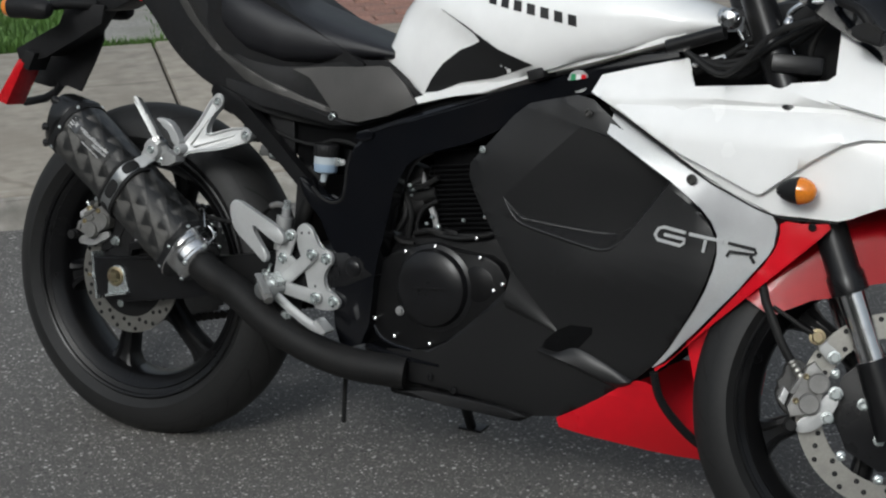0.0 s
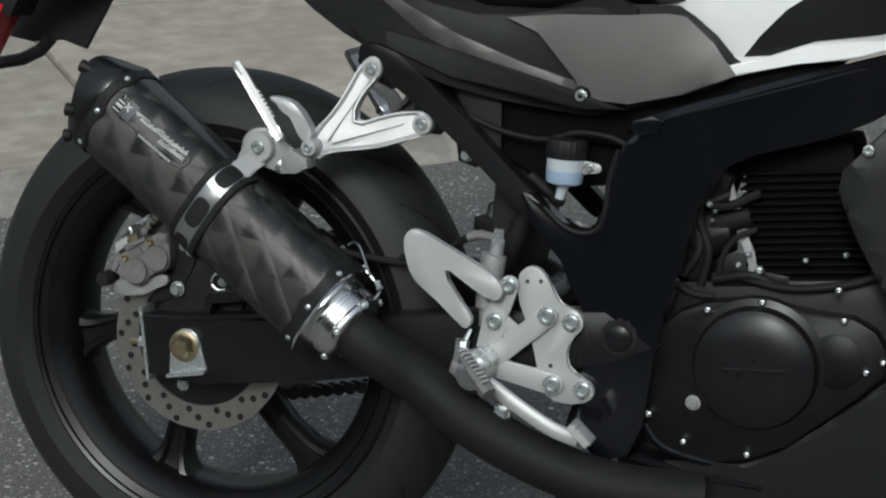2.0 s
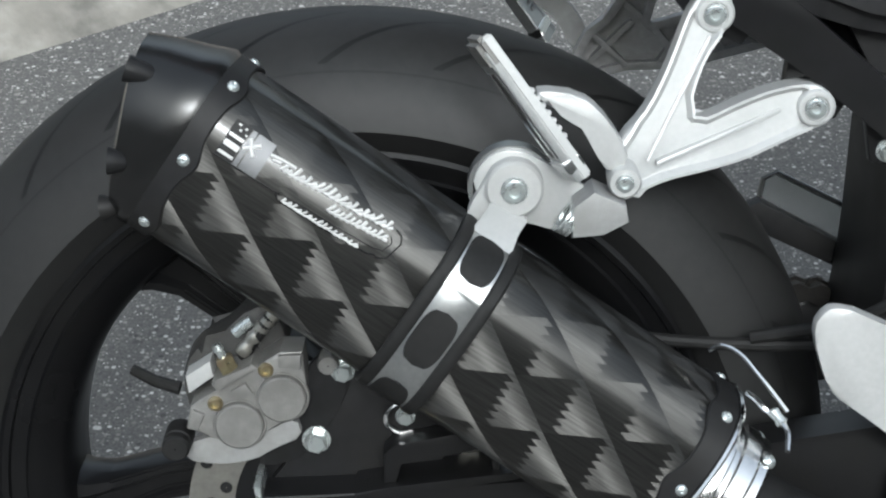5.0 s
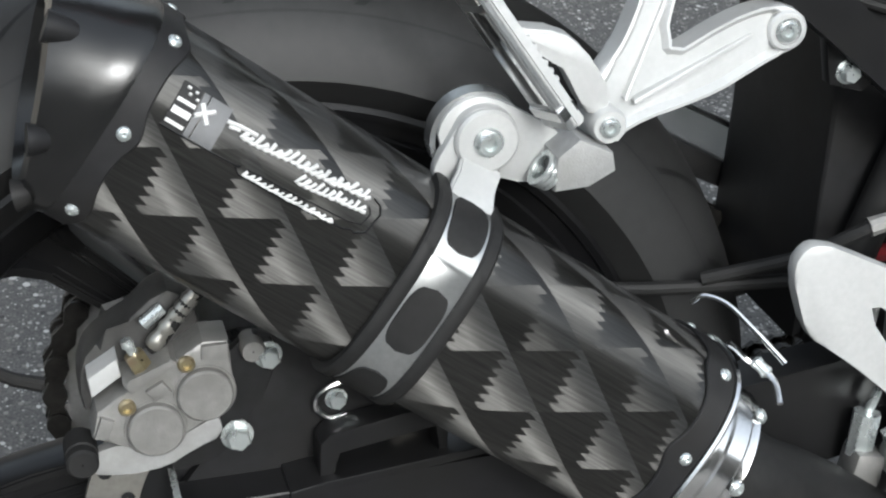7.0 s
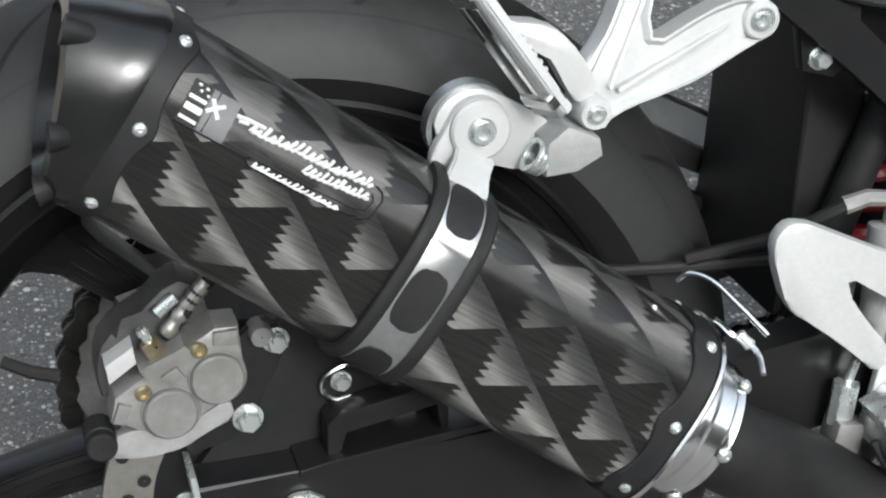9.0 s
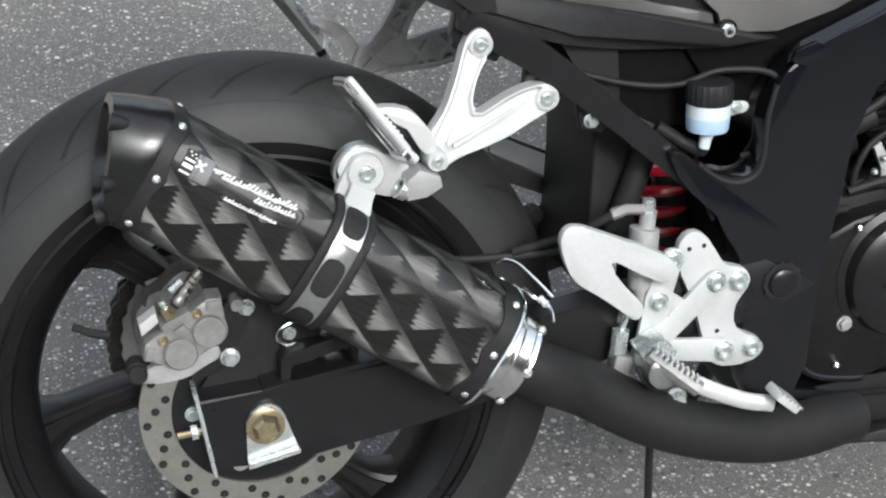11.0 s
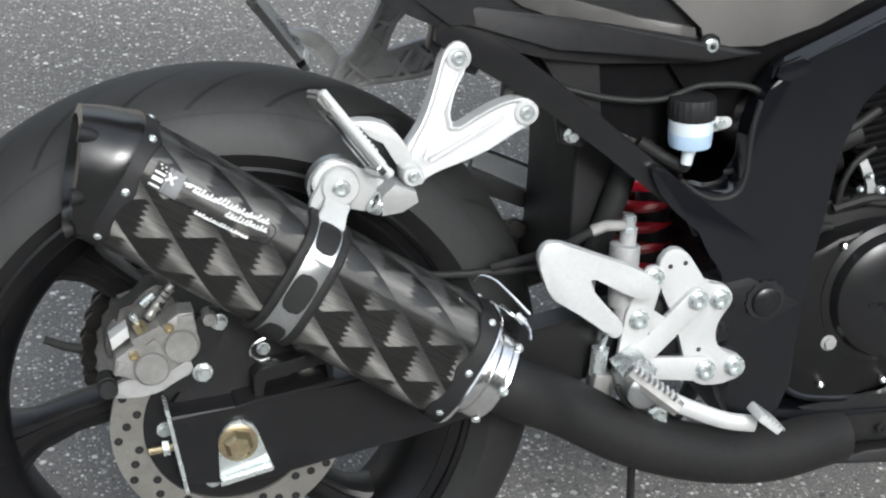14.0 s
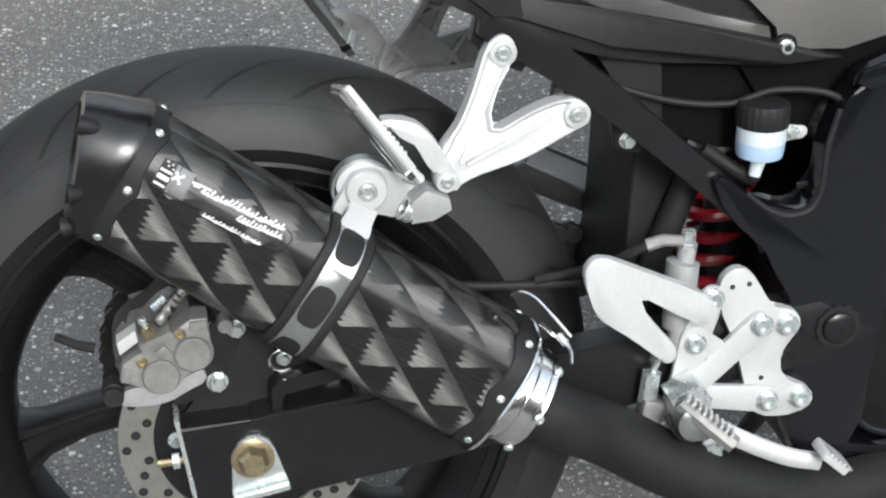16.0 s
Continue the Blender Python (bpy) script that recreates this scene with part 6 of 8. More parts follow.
bm = bmesh.new()
rings = []
for k in range(37):
    x = 0.512 + (1.14 - 0.512) * k / 36
    lo, hi = profile(TANK_LOW, x), profile(TANK_TOP, x)
    right = []
    for j in range(21):
        f = j / 20
        z = lo + (hi - lo) * (math.sin((f - 0.5) * math.pi) * 0.5 + 0.5 if f > 0.5 else f)
        right.append((tank_side(x, min(z, hi - 1e-5)), z))
    rings.append([Vector((x, -y, z)) for y, z in right] + [Vector((x, y, z)) for y, z in reversed(right[:-1])])
loft(bm, rings)
tank = part("fuel_tank", bm, WHITE, bike, "glossy white sculpted fuel tank with black decal", 50)
for s in (-1, 1):
    bm = bmesh.new()
    shell(bm, [(0.6151, 0.7096), (0.6313, 0.7329), (0.6576, 0.7632), (0.69, 0.7875), (0.7193, 0.7987), (0.7335, 0.8048), (0.7224, 0.8169), (0.6839, 0.8372), (0.6515, 0.8523), (0.7042, 0.8291), (0.7679, 0.7956), (0.8307, 0.7734), (0.7548, 0.746), (0.689, 0.7329), (0.6434, 0.7136)], tank_side, 0.002, 0, 0.02, s, 0.0016, 0.0)
    part("decal", bm, FAIRING_BLACK, tank, "black knee decal")
    bm = bmesh.new()
    trim = [(0.5855, 0.6814), (0.6733, 0.708), (0.7345, 0.7182), (0.8264, 0.7549), (0.9387, 0.7896), (1.082, 0.8366), (1.082, 0.8509), (0.9387, 0.8039), (0.8264, 0.7692), (0.7345, 0.7335), (0.6733, 0.7233), (0.5896, 0.6957)]
    prism(bm, trim, s * 0.097, s * 0.06, 0.003)
    part("lower_edge", bm, WHITE, tank)
    # dark bars where the maker's name stands
    for k in range(7):
        bm = bmesh.new()
        x = 0.744 + 0.0246 * k
        z = 0.8765 - 0.0042 * k
        shell(bm, [(x + 0.002, z - 0.0085), (x + 0.0165, z - 0.0107), (x + 0.0145, z + 0.0065), (x, z + 0.0087)], tank_side, 0.001, 0, 0.02, s, 0.0014, 0.0)
        part("name_bar", bm, FAIRING_BLACK, tank)
bm = bmesh.new()
box(bm, (0.03, 0.05, 0.018), pose(0.834, -0.088, 0.759, 0, -20, 0), 0.003)
part("mount", bm, MATT_BLACK, tank)

# rider seat
bm = bmesh.new()
rings = []
SEAT = [(0.165, 0.86, 0.878, 0.06), (0.18, 0.8, 0.885, 0.1), (0.21, 0.762, 0.882, 0.115), (0.26, 0.738, 0.866, 0.12), (0.33, 0.727, 0.842, 0.115), (0.4, 0.735, 0.82, 0.105), (0.46, 0.748, 0.802, 0.1), (0.51, 0.754, 0.788, 0.085), (0.545, 0.757, 0.778, 0.075)]
for x, lo, hi, w in SEAT:
    ring_ = []
    for j in range(28):
        a = 2 * math.pi * j / 28
        c, s = math.cos(a), math.sin(a)
        k = 1 / (abs(c) ** 3 + abs(s) ** 3) ** (1 / 3)
        ring_.append(Vector((x, w * k * c, (lo + hi) / 2 + (hi - lo) / 2 * k * s)))
    rings.append(ring_)
loft(bm, rings)
part("rider_seat", bm, VINYL, bike, "black grained vinyl rider seat", 60)
bm = bmesh.new()
rings = []
for x, lo, hi, w in ((-0.06, 0.925, 0.945, 0.05), (0.0, 0.905, 0.965, 0.085), (0.1, 0.89, 0.97, 0.105), (0.2, 0.87, 0.965, 0.11), (0.25, 0.86, 0.955, 0.105), (0.268, 0.865, 0.93, 0.095)):
    ring_ = []
    for j in range(28):
        a = 2 * math.pi * j / 28
        c, s = math.cos(a), math.sin(a)
        k = 1 / (abs(c) ** 3.4 + abs(s) ** 3.4) ** (1 / 3.4)
        ring_.append(Vector((x, w * k * c, (lo + hi) / 2 + (hi - lo) / 2 * k * s)))
    rings.append(ring_)
loft(bm, rings)
part("pillion_seat", bm, VINYL, bike, "black vinyl pillion seat", 60)


def ribbon(bm, pts, depth, side, half, low, high):
    """A raised stroke along places (x, z) on the surface y = side * depth(x, z)."""
    rows = []
    for i, p in enumerate(pts):
        p, a, b = Vector(p), Vector(pts[max(i - 1, 0)]), Vector(pts[min(i + 1, len(pts) - 1)])
        d = (b - a).normalized()
        n = Vector((-d.y, d.x)) * half
        rows.append([Vector((q.x, side * (depth(q.x, q.y) + h), q.y)) for q, h in ((p - n, low), (p - n, high), (p + n, high), (p + n, low))])
    loft(bm, rows)


TAIL_MARK = [([(-0.0416, 0.8654), (-0.0663, 0.8741), (-0.0695, 0.8644), (-0.0437, 0.8549), (-0.0436, 0.8605), (-0.0525, 0.8635)], WHITE, True), ([(-0.04, 0.8648), (-0.0103, 0.8547)], WHITE, True), ([(-0.0275, 0.8594), (-0.0202, 0.8452)], WHITE, True), ([(0.0046, 0.8522), (0.0309, 0.8466), (0.031, 0.8374), (0.009, 0.8433)], CHARCOAL, False), ([(0.0269, 0.8381), (0.0328, 0.8311)], CHARCOAL, False)]


# tail fairing: black outer, charcoal lower band, red flash
def tail_side(x, z):
    return profile([(-0.11, 0.04), (0.0, 0.085), (0.12, 0.112), (0.25, 0.112), (0.4, 0.092), (0.62, 0.096)], x) - 0.35 * max(0.0, z - 0.84)


for s in (-1, 1):
    bm = bmesh.new()
    shell(bm, [(-0.105, 0.918), (-0.06, 0.877), (0.03, 0.805), (0.08, 0.757), (0.15, 0.705), (0.22, 0.672), (0.32, 0.641), (0.44, 0.63), (0.47, 0.632), (0.62, 0.685), (0.6, 0.72), (0.548, 0.757), (0.53, 0.758), (0.45, 0.75), (0.34, 0.727), (0.25, 0.74), (0.2, 0.772), (0.17, 0.84), (0.175, 0.885), (0.1, 0.905), (0.0, 0.922)], tail_side, 0.004, 1, 0.03, s)
    tail = part("tail_fairing", bm, MATT_BLACK, bike, "black and charcoal tail fairing with red flash")
    bm = bmesh.new()
    shell(bm, [(0.1, 0.87), (0.133, 0.834), (0.16, 0.8), (0.214, 0.75), (0.303, 0.707), (0.382, 0.68), (0.438, 0.667), (0.442, 0.649), (0.358, 0.663), (0.266, 0.702), (0.188, 0.757), (0.135, 0.806), (0.105, 0.845)], tail_side, 0.003, 0, 0.02, s, 0.007, 0.003)
    part("side_band", bm, CHARCOAL, tail, "charcoal band below the seat")
    bm = bmesh.new()
    shell(bm, [(0.441, 0.668), (0.392, 0.716), (0.357, 0.729), (0.412, 0.737), (0.482, 0.742), (0.53, 0.748), (0.552, 0.747), (0.585, 0.722), (0.612, 0.69), (0.557, 0.665), (0.501, 0.649), (0.445, 0.6505)], lambda x, z: tail_side(x, z) + 0.12 * max(0.0, 0.757 - z), 0.003, 0, 0.03, s, 0.0045, 0.003)
    part("side_panel", bm, CHARCOAL, tail, "charcoal side panel")
    bm = bmesh.new()
    shell(bm, [(-0.13, 0.908), (-0.116, 0.91), (-0.06, 0.888), (-0.004, 0.866), (0.003, 0.825), (-0.04, 0.8438), (-0.085, 0.874)], tail_side, 0.002, 0, 0.03, s, 0.004)
    flash = part("red_flash", bm, RED, tail, "glossy red tail flash")
    for pts, mat, owner in TAIL_MARK:
        bm = bmesh.new()
        ribbon(bm, pts, tail_side, s, 0.0022, 0.004, 0.0062)
        part("logo_bar", bm, mat, flash if owner else tail)
    bm = bmesh.new()
    lathe(bm, [(0.0005, 0.0), (0.0098, 0.0), (0.0105, 0.001), (0.0105, 0.004)], (0.449, s * (tail_side(0.449, 0.653) + 0.0178), 0.653), axis=(0, -s, 0), sides=28)
    part("washer", bm, BLACK, tail)
    bolt(tail, (0.449, s * (tail_side(0.449, 0.653) + 0.0185), 0.653), 0.0055, 0.005, ZINC, "socket", (0, s, 0))
    # low cover in front of the seat, meeting the tank
    bm = bmesh.new()
    prism(bm, [(0.2, 0.69), (0.3, 0.66), (0.45, 0.638), (0.5, 0.643), (0.3, 0.69), (0.22, 0.705)], s * 0.115, s * 0.09, 0.004)
    part("under_rail", bm, MATT_BLACK, tail)
bm = bmesh.new()
loft(bm, [[Vector((-0.11, 0.035, 0.93)), Vector((-0.11, -0.035, 0.93)), Vector((-0.11, -0.035, 0.905)), Vector((-0.11, 0.035, 0.905))],
          [Vector((0.0, 0.08, 0.925)), Vector((0.0, -0.08, 0.925)), Vector((0.0, -0.075, 0.84)), Vector((0.0, 0.075, 0.84))],
          [Vector((0.2, 0.11, 0.9)), Vector((0.2, -0.11, 0.9)), Vector((0.2, -0.12, 0.69)), Vector((0.2, 0.12, 0.69))],
          [Vector((0.5, 0.1, 0.75)), Vector((0.5, -0.1, 0.75)), Vector((0.5, -0.06, 0.66)), Vector((0.5, 0.06, 0.66))]])
part("tail_core", bm, MATT_BLACK, bike)

# plate holder with light and indicators
bm = bmesh.new()
prism(bm, [(-0.225, 0.85), (-0.16, 0.88), (-0.08, 0.865), (-0.03, 0.838), (-0.1, 0.805), (-0.17, 0.795), (-0.22, 0.81)], -0.035, 0.035, 0.004)
holder = part("plate_holder", bm, MATT_BLACK, bike, "black plastic number plate holder with a looped bracket")
PLATE = [(-0.335, 0.712), (-0.31, 0.724), (-0.228, 0.765), (-0.205, 0.81), (-0.118, 0.81), (-0.116, 0.745), (-0.141, 0.692), (-0.168, 0.64), (-0.2, 0.65), (-0.245, 0.642), (-0.325, 0.652), (-0.325, 0.69)]
NEAR_ARM = [(-0.335, 0.712), (-0.31, 0.724), (-0.228, 0.765), (-0.205, 0.81), (-0.118, 0.81), (-0.124, 0.775), (-0.185, 0.74), (-0.26, 0.7), (-0.325, 0.682)]
bm = bmesh.new()
prism(bm, NEAR_ARM, -0.045, -0.038, 0.0015)
part("bracket_arm", bm, MATT_BLACK, holder)
bm = bmesh.new()
prism(bm, [(x - 0.072, z - 0.007) for x, z in PLATE], 0.038, 0.045, 0.0015)
side_plate = part("bracket_plate", bm, MATT_BLACK, holder)
bm = bmesh.new()
tube(bm, [Vector((x - 0.072, 0.042, z - 0.007)) for x, z in ((-0.326, 0.66), (-0.331, 0.618), (-0.313, 0.606), (-0.262, 0.618), (-0.236, 0.632), (-0.22, 0.65))], 0.0085, 8)
part("bracket_loop", bm, MATT_BLACK, side_plate)
bm = bmesh.new()
prism(bm, [(-0.215, 0.82), (-0.14, 0.815), (-0.19, 0.745), (-0.28, 0.7), (-0.3, 0.72), (-0.235, 0.76)], -0.037, 0.037, 0.002)
part("back_plate", bm, MATT_BLACK, holder)
bm = bmesh.new()
prism(bm, [(-0.318, 0.692), (-0.3, 0.686), (-0.345, 0.6), (-0.372, 0.608)], -0.06, -0.005, 0.005)
lamp = part("tail_light", bm, RED_LENS, holder, "red tail light lens")
bm = bmesh.new()
prism(bm, [(-0.3, 0.712), (-0.275, 0.708), (-0.292, 0.672), (-0.316, 0.68)], -0.058, -0.005, 0.003)
part("lamp_housing", bm, MATT_BLACK, lamp)
for s in (-1, 1):
    bm = bmesh.new()
    tube(bm, [(-0.15, s * 0.03, 0.81), (-0.19, s * 0.07, 0.808), (-0.215, s * 0.1, 0.802)], [0.012, 0.01, 0.01], 12)
    stalk = part("indicator", bm, MATT_BLACK, holder, "black indicator with amber lens")
    bm = bmesh.new()
    tube(bm, [(-0.184, s * 0.12, 0.796), (-0.187, s * 0.12, 0.796), (-0.195, s * 0.12, 0.796), (-0.212, s * 0.12, 0.796), (-0.25, s * 0.12, 0.797), (-0.278, s * 0.12, 0.796)], [0.004, 0.012, 0.0175, 0.02, 0.021, 0.022], 22)
    part("housing", bm, MATT_BLACK, stalk)
    bm = bmesh.new()
    tube(bm, [(-0.278, s * 0.12, 0.796), (-0.292, s * 0.12, 0.7955), (-0.3, s * 0.12, 0.795)], [0.022, 0.018, 0.006], 18)
    part("lens", bm, AMBER, stalk)

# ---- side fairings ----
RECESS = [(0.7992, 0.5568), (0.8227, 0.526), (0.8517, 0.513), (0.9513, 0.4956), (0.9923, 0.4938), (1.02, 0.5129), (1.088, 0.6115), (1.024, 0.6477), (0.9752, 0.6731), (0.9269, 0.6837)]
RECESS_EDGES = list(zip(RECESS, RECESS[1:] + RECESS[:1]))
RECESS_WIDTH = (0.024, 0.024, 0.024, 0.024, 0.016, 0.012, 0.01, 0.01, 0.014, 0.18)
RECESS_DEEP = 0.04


def fairing_flat(x, z):
    """The outer surface of the fairing without its recess."""
    d = profile([(0.5, 0.12), (0.68, 0.13), (0.78, 0.131), (0.95, 0.13), (1.15, 0.132), (1.3, 0.138), (1.45, 0.13), (1.6, 0.06)], x)
    d -= 0.9 * max(0.0, 0.3 - z) ** 2 + 0.1 * max(0.0, z - 0.62) * (1 if x < 1.1 else 0.6)
    d -= 0.55 * max(0.0, 0.3 - z) * max(0.0, min(1.0, (x - 0.95) / 0.25))
    d -= 0.12 * max(0.0, 0.45 - z)
    d += 0.01 * math.exp(-((z - 0.46) / 0.08) ** 2) * max(0.0, min(1.0, (x - 0.8) / 0.15))
    return d


def fairing_side(x, z):
    d = fairing_flat(x, z)
    if 0.76 < x < 1.12 and 0.48 < z < 0.7 and edge_distance(x, z, RECESS) > 0:
        fall = 1.0
        for (p, q), w in zip(RECESS_EDGES, RECESS_WIDTH):
            dx, dz = q[0] - p[0], q[1] - p[1]
            fall = min(fall, abs((x - p[0]) * dz - (z - p[1]) * dx) / math.hypot(dx, dz) / w)
        d -= RECESS_DEEP * fall
    return d


def recess_folds():
    """The lines where the sloping floor of the recess meets its steep edges."""
    (a, b), slope = RECESS_EDGES[-1], RECESS_WIDTH[-1]
    floor_in = Vector((b[1] - a[1], a[0] - b[0])).normalized() * -1
    folds = []
    for (p, q), w in zip(RECESS_EDGES[:-1], RECESS_WIDTH[:-1]):
        inward = Vector((p[1] - q[1], q[0] - p[0])).normalized()
        ends = []
        for c in (Vector(p), Vector(q)):
            reach = abs((c - Vector(a)).dot(floor_in))
            ends.append(c + inward * (w * reach / slope / (1 - w * inward.dot(floor_in) / slope)))
        if (ends[1] - ends[0]).length > 0.002:
            folds.append(((ends[0].x, ends[0].y), (ends[1].x, ends[1].y), 0.0))
    return folds


def crease(x):
    """Height of the sharp crease along the upper cowl."""
    return 0.7363 + 0.0587 * (x - 0.985) - 0.25 * max(0.0, x - 1.345)


def cowl_side(x, z):
    """The upper cowl: a flange leaning in above the crease, and a hollow below it that deepens to the front."""
    d = fairing_flat(x, z) + 0.005
    under = crease(x) - z
    if under < 0:
        return d + 0.45 * under
    deep = max(0.0, min(1.0, (x - 1.03) / 0.3))
    return d - 0.02 * deep * min(1.0, under / 0.005) * max(0.0, 1 - under / 0.05)


BULGE = [(0.9755, 0.7273), (1.091, 0.666), (1.227, 0.615), (1.236, 0.6123), (1.246, 0.6149), (1.316, 0.671), (1.358, 0.699), (1.389, 0.7094), (1.557, 0.7167), (1.557, 0.7269), (1.348, 0.7451), (1.185, 0.7408), (0.9806, 0.7324)]


def bulge_side(x, z):
    """The raised face under the crease: it sinks into the cowl along its upper edge."""
    rise = max(0.0, min(1.0, (crease(x) - 0.008 - z) / 0.03))
    return cowl_side(x, z) + 0.017 * rise - 0.006


def band_side(x, z):
    """The silver band: its upper run leans in towards the cowl."""
    lean = max(0.0, min(1.0, (1.2 - x) / 0.16))
    return fairing_flat(x, z) + lean * (0.006 - 0.5 * max(0.0, z - 0.6782 + 0.593 * (x - 0.9765)))


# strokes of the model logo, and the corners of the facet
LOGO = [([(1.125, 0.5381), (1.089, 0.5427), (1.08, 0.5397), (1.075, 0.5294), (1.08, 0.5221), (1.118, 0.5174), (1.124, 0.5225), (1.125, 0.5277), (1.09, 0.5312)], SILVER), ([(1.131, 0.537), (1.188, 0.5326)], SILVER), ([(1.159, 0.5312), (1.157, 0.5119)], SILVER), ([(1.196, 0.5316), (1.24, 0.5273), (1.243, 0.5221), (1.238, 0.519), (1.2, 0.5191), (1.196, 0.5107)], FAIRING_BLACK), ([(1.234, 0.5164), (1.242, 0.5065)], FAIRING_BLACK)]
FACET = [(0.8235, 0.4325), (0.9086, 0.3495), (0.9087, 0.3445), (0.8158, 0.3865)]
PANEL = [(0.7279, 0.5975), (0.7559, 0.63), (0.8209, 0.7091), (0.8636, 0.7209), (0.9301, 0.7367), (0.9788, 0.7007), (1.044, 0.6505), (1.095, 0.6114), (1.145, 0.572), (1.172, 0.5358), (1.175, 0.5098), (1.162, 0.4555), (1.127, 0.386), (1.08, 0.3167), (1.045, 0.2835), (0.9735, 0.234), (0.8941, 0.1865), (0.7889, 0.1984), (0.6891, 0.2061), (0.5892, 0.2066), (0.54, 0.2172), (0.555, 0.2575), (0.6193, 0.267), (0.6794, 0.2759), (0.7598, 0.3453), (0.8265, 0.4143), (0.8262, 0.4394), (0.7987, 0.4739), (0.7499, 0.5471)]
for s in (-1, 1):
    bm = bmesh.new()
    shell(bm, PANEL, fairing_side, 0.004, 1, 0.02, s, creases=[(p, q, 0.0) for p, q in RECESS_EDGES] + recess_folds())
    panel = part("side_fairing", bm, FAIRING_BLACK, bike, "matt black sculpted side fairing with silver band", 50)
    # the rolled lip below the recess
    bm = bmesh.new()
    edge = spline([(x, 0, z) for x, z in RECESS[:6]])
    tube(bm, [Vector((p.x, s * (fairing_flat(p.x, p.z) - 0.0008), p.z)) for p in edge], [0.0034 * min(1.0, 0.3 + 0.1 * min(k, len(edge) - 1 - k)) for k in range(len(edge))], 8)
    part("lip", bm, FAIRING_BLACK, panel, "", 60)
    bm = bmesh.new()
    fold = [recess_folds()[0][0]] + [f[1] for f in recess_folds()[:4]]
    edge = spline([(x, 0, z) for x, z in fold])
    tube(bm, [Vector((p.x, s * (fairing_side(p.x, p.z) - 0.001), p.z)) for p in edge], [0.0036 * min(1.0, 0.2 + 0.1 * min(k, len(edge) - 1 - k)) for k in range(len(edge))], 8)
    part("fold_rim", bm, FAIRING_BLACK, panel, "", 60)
    # silver band with the model logo as plain bars
    bm = bmesh.new()
    shell(bm, [(0.9773, 0.7089), (1.05, 0.6711), (1.127, 0.6328), (1.26, 0.582), (1.27, 0.5666), (1.268, 0.5356), (1.261, 0.52), (1.219, 0.4625), (1.157, 0.3908), (1.099, 0.3263), (1.08, 0.3126), (1.108, 0.3492), (1.127, 0.381), (1.151, 0.4212), (1.167, 0.4554), (1.176, 0.4868), (1.179, 0.5118), (1.175, 0.541), (1.164, 0.5596), (1.145, 0.5782), (1.09, 0.6156), (0.9765, 0.6782)], band_side, 0.003, 0, 0.03, s, 0.002, 0.002)
    part("silver_band", bm, SILVER, panel, "silver painted band")
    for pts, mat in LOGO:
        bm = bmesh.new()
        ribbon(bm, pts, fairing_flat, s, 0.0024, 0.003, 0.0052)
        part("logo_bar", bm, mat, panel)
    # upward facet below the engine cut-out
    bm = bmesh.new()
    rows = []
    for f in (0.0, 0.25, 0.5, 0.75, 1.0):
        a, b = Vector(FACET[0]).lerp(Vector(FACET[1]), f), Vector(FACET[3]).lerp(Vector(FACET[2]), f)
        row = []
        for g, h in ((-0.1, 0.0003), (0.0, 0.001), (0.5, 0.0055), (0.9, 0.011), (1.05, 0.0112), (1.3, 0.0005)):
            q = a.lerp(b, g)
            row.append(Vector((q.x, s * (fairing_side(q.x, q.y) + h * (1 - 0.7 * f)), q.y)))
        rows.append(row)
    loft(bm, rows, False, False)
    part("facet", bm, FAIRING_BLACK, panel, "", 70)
    # red lower cowl
    bm = bmesh.new()
    shell(bm, [(1.272, 0.5759), (1.314, 0.5741), (1.358, 0.5806), (1.329, 0.5464), (1.228, 0.4468), (1.148, 0.3709), (1.085, 0.3043), (1.08, 0.3126), (1.104, 0.3241), (1.163, 0.3908), (1.224, 0.4625), (1.266, 0.52), (1.276, 0.5511)], fairing_side, 0.004, 1, 0.03, s, 0.0015)
    lower = part("lower_cowl", bm, RED, bike, "glossy red lower cowl")
    bm = bmesh.new()
    shell(bm, [(1.042, 0.2847), (1.076, 0.2851), (1.093, 0.2488), (1.128, 0.1966), (1.163, 0.16), (1.156, 0.1479), (1.079, 0.1527), (0.9835, 0.1678), (0.8845, 0.1817), (0.9687, 0.2311)], fairing_side, 0.004, 1, 0.03, s, 0.0015)
    part("chin", bm, RED, lower)
    bm = bmesh.new()
    rim_pts = [(1.08, -0.0, 0.3045), (1.088, 0, 0.2541), (1.123, 0, 0.1968), (1.163, 0, 0.158)]
    tube(bm, [Vector((x, s * (fairing_side(x, z) - 0.004), z)) for x, _, z in spline(rim_pts)], 0.007, 10)
    part("edge_trim", bm, MATT_BLACK, lower)
    bm = bmesh.new()
    loft(bm, [[Vector((1.13, s * 0.1, 0.36)), Vector((1.126, s * 0.098, 0.36)), Vector((1.172, s * 0.085, 0.185)), Vector((1.178, s * 0.085, 0.185))], [Vector((1.225, s * 0.07, 0.46)), Vector((1.22, s * 0.07, 0.46)), Vector((1.19, s * 0.07, 0.2)), Vector((1.196, s * 0.07, 0.2))]])
    part("inner_wall", bm, RED, lower)
    # intake scoop low on the panel: a raised patch, the hole's shade in its black
    bm = bmesh.new()
    shell(bm, [(0.8822, 0.314), (0.8888, 0.328), (0.9106, 0.3484), (0.9346, 0.3609), (0.9728, 0.3622), (0.9722, 0.3512), (0.9456, 0.3197), (0.9103, 0.3103)], fairing_side, 0.012, 0, 0.02, s, 0.003, 0.003)
    part("intake", bm, FIN_BLACK, panel, "intake scoop mouth, a patch black for the shade inside")
    bm = bmesh.new()
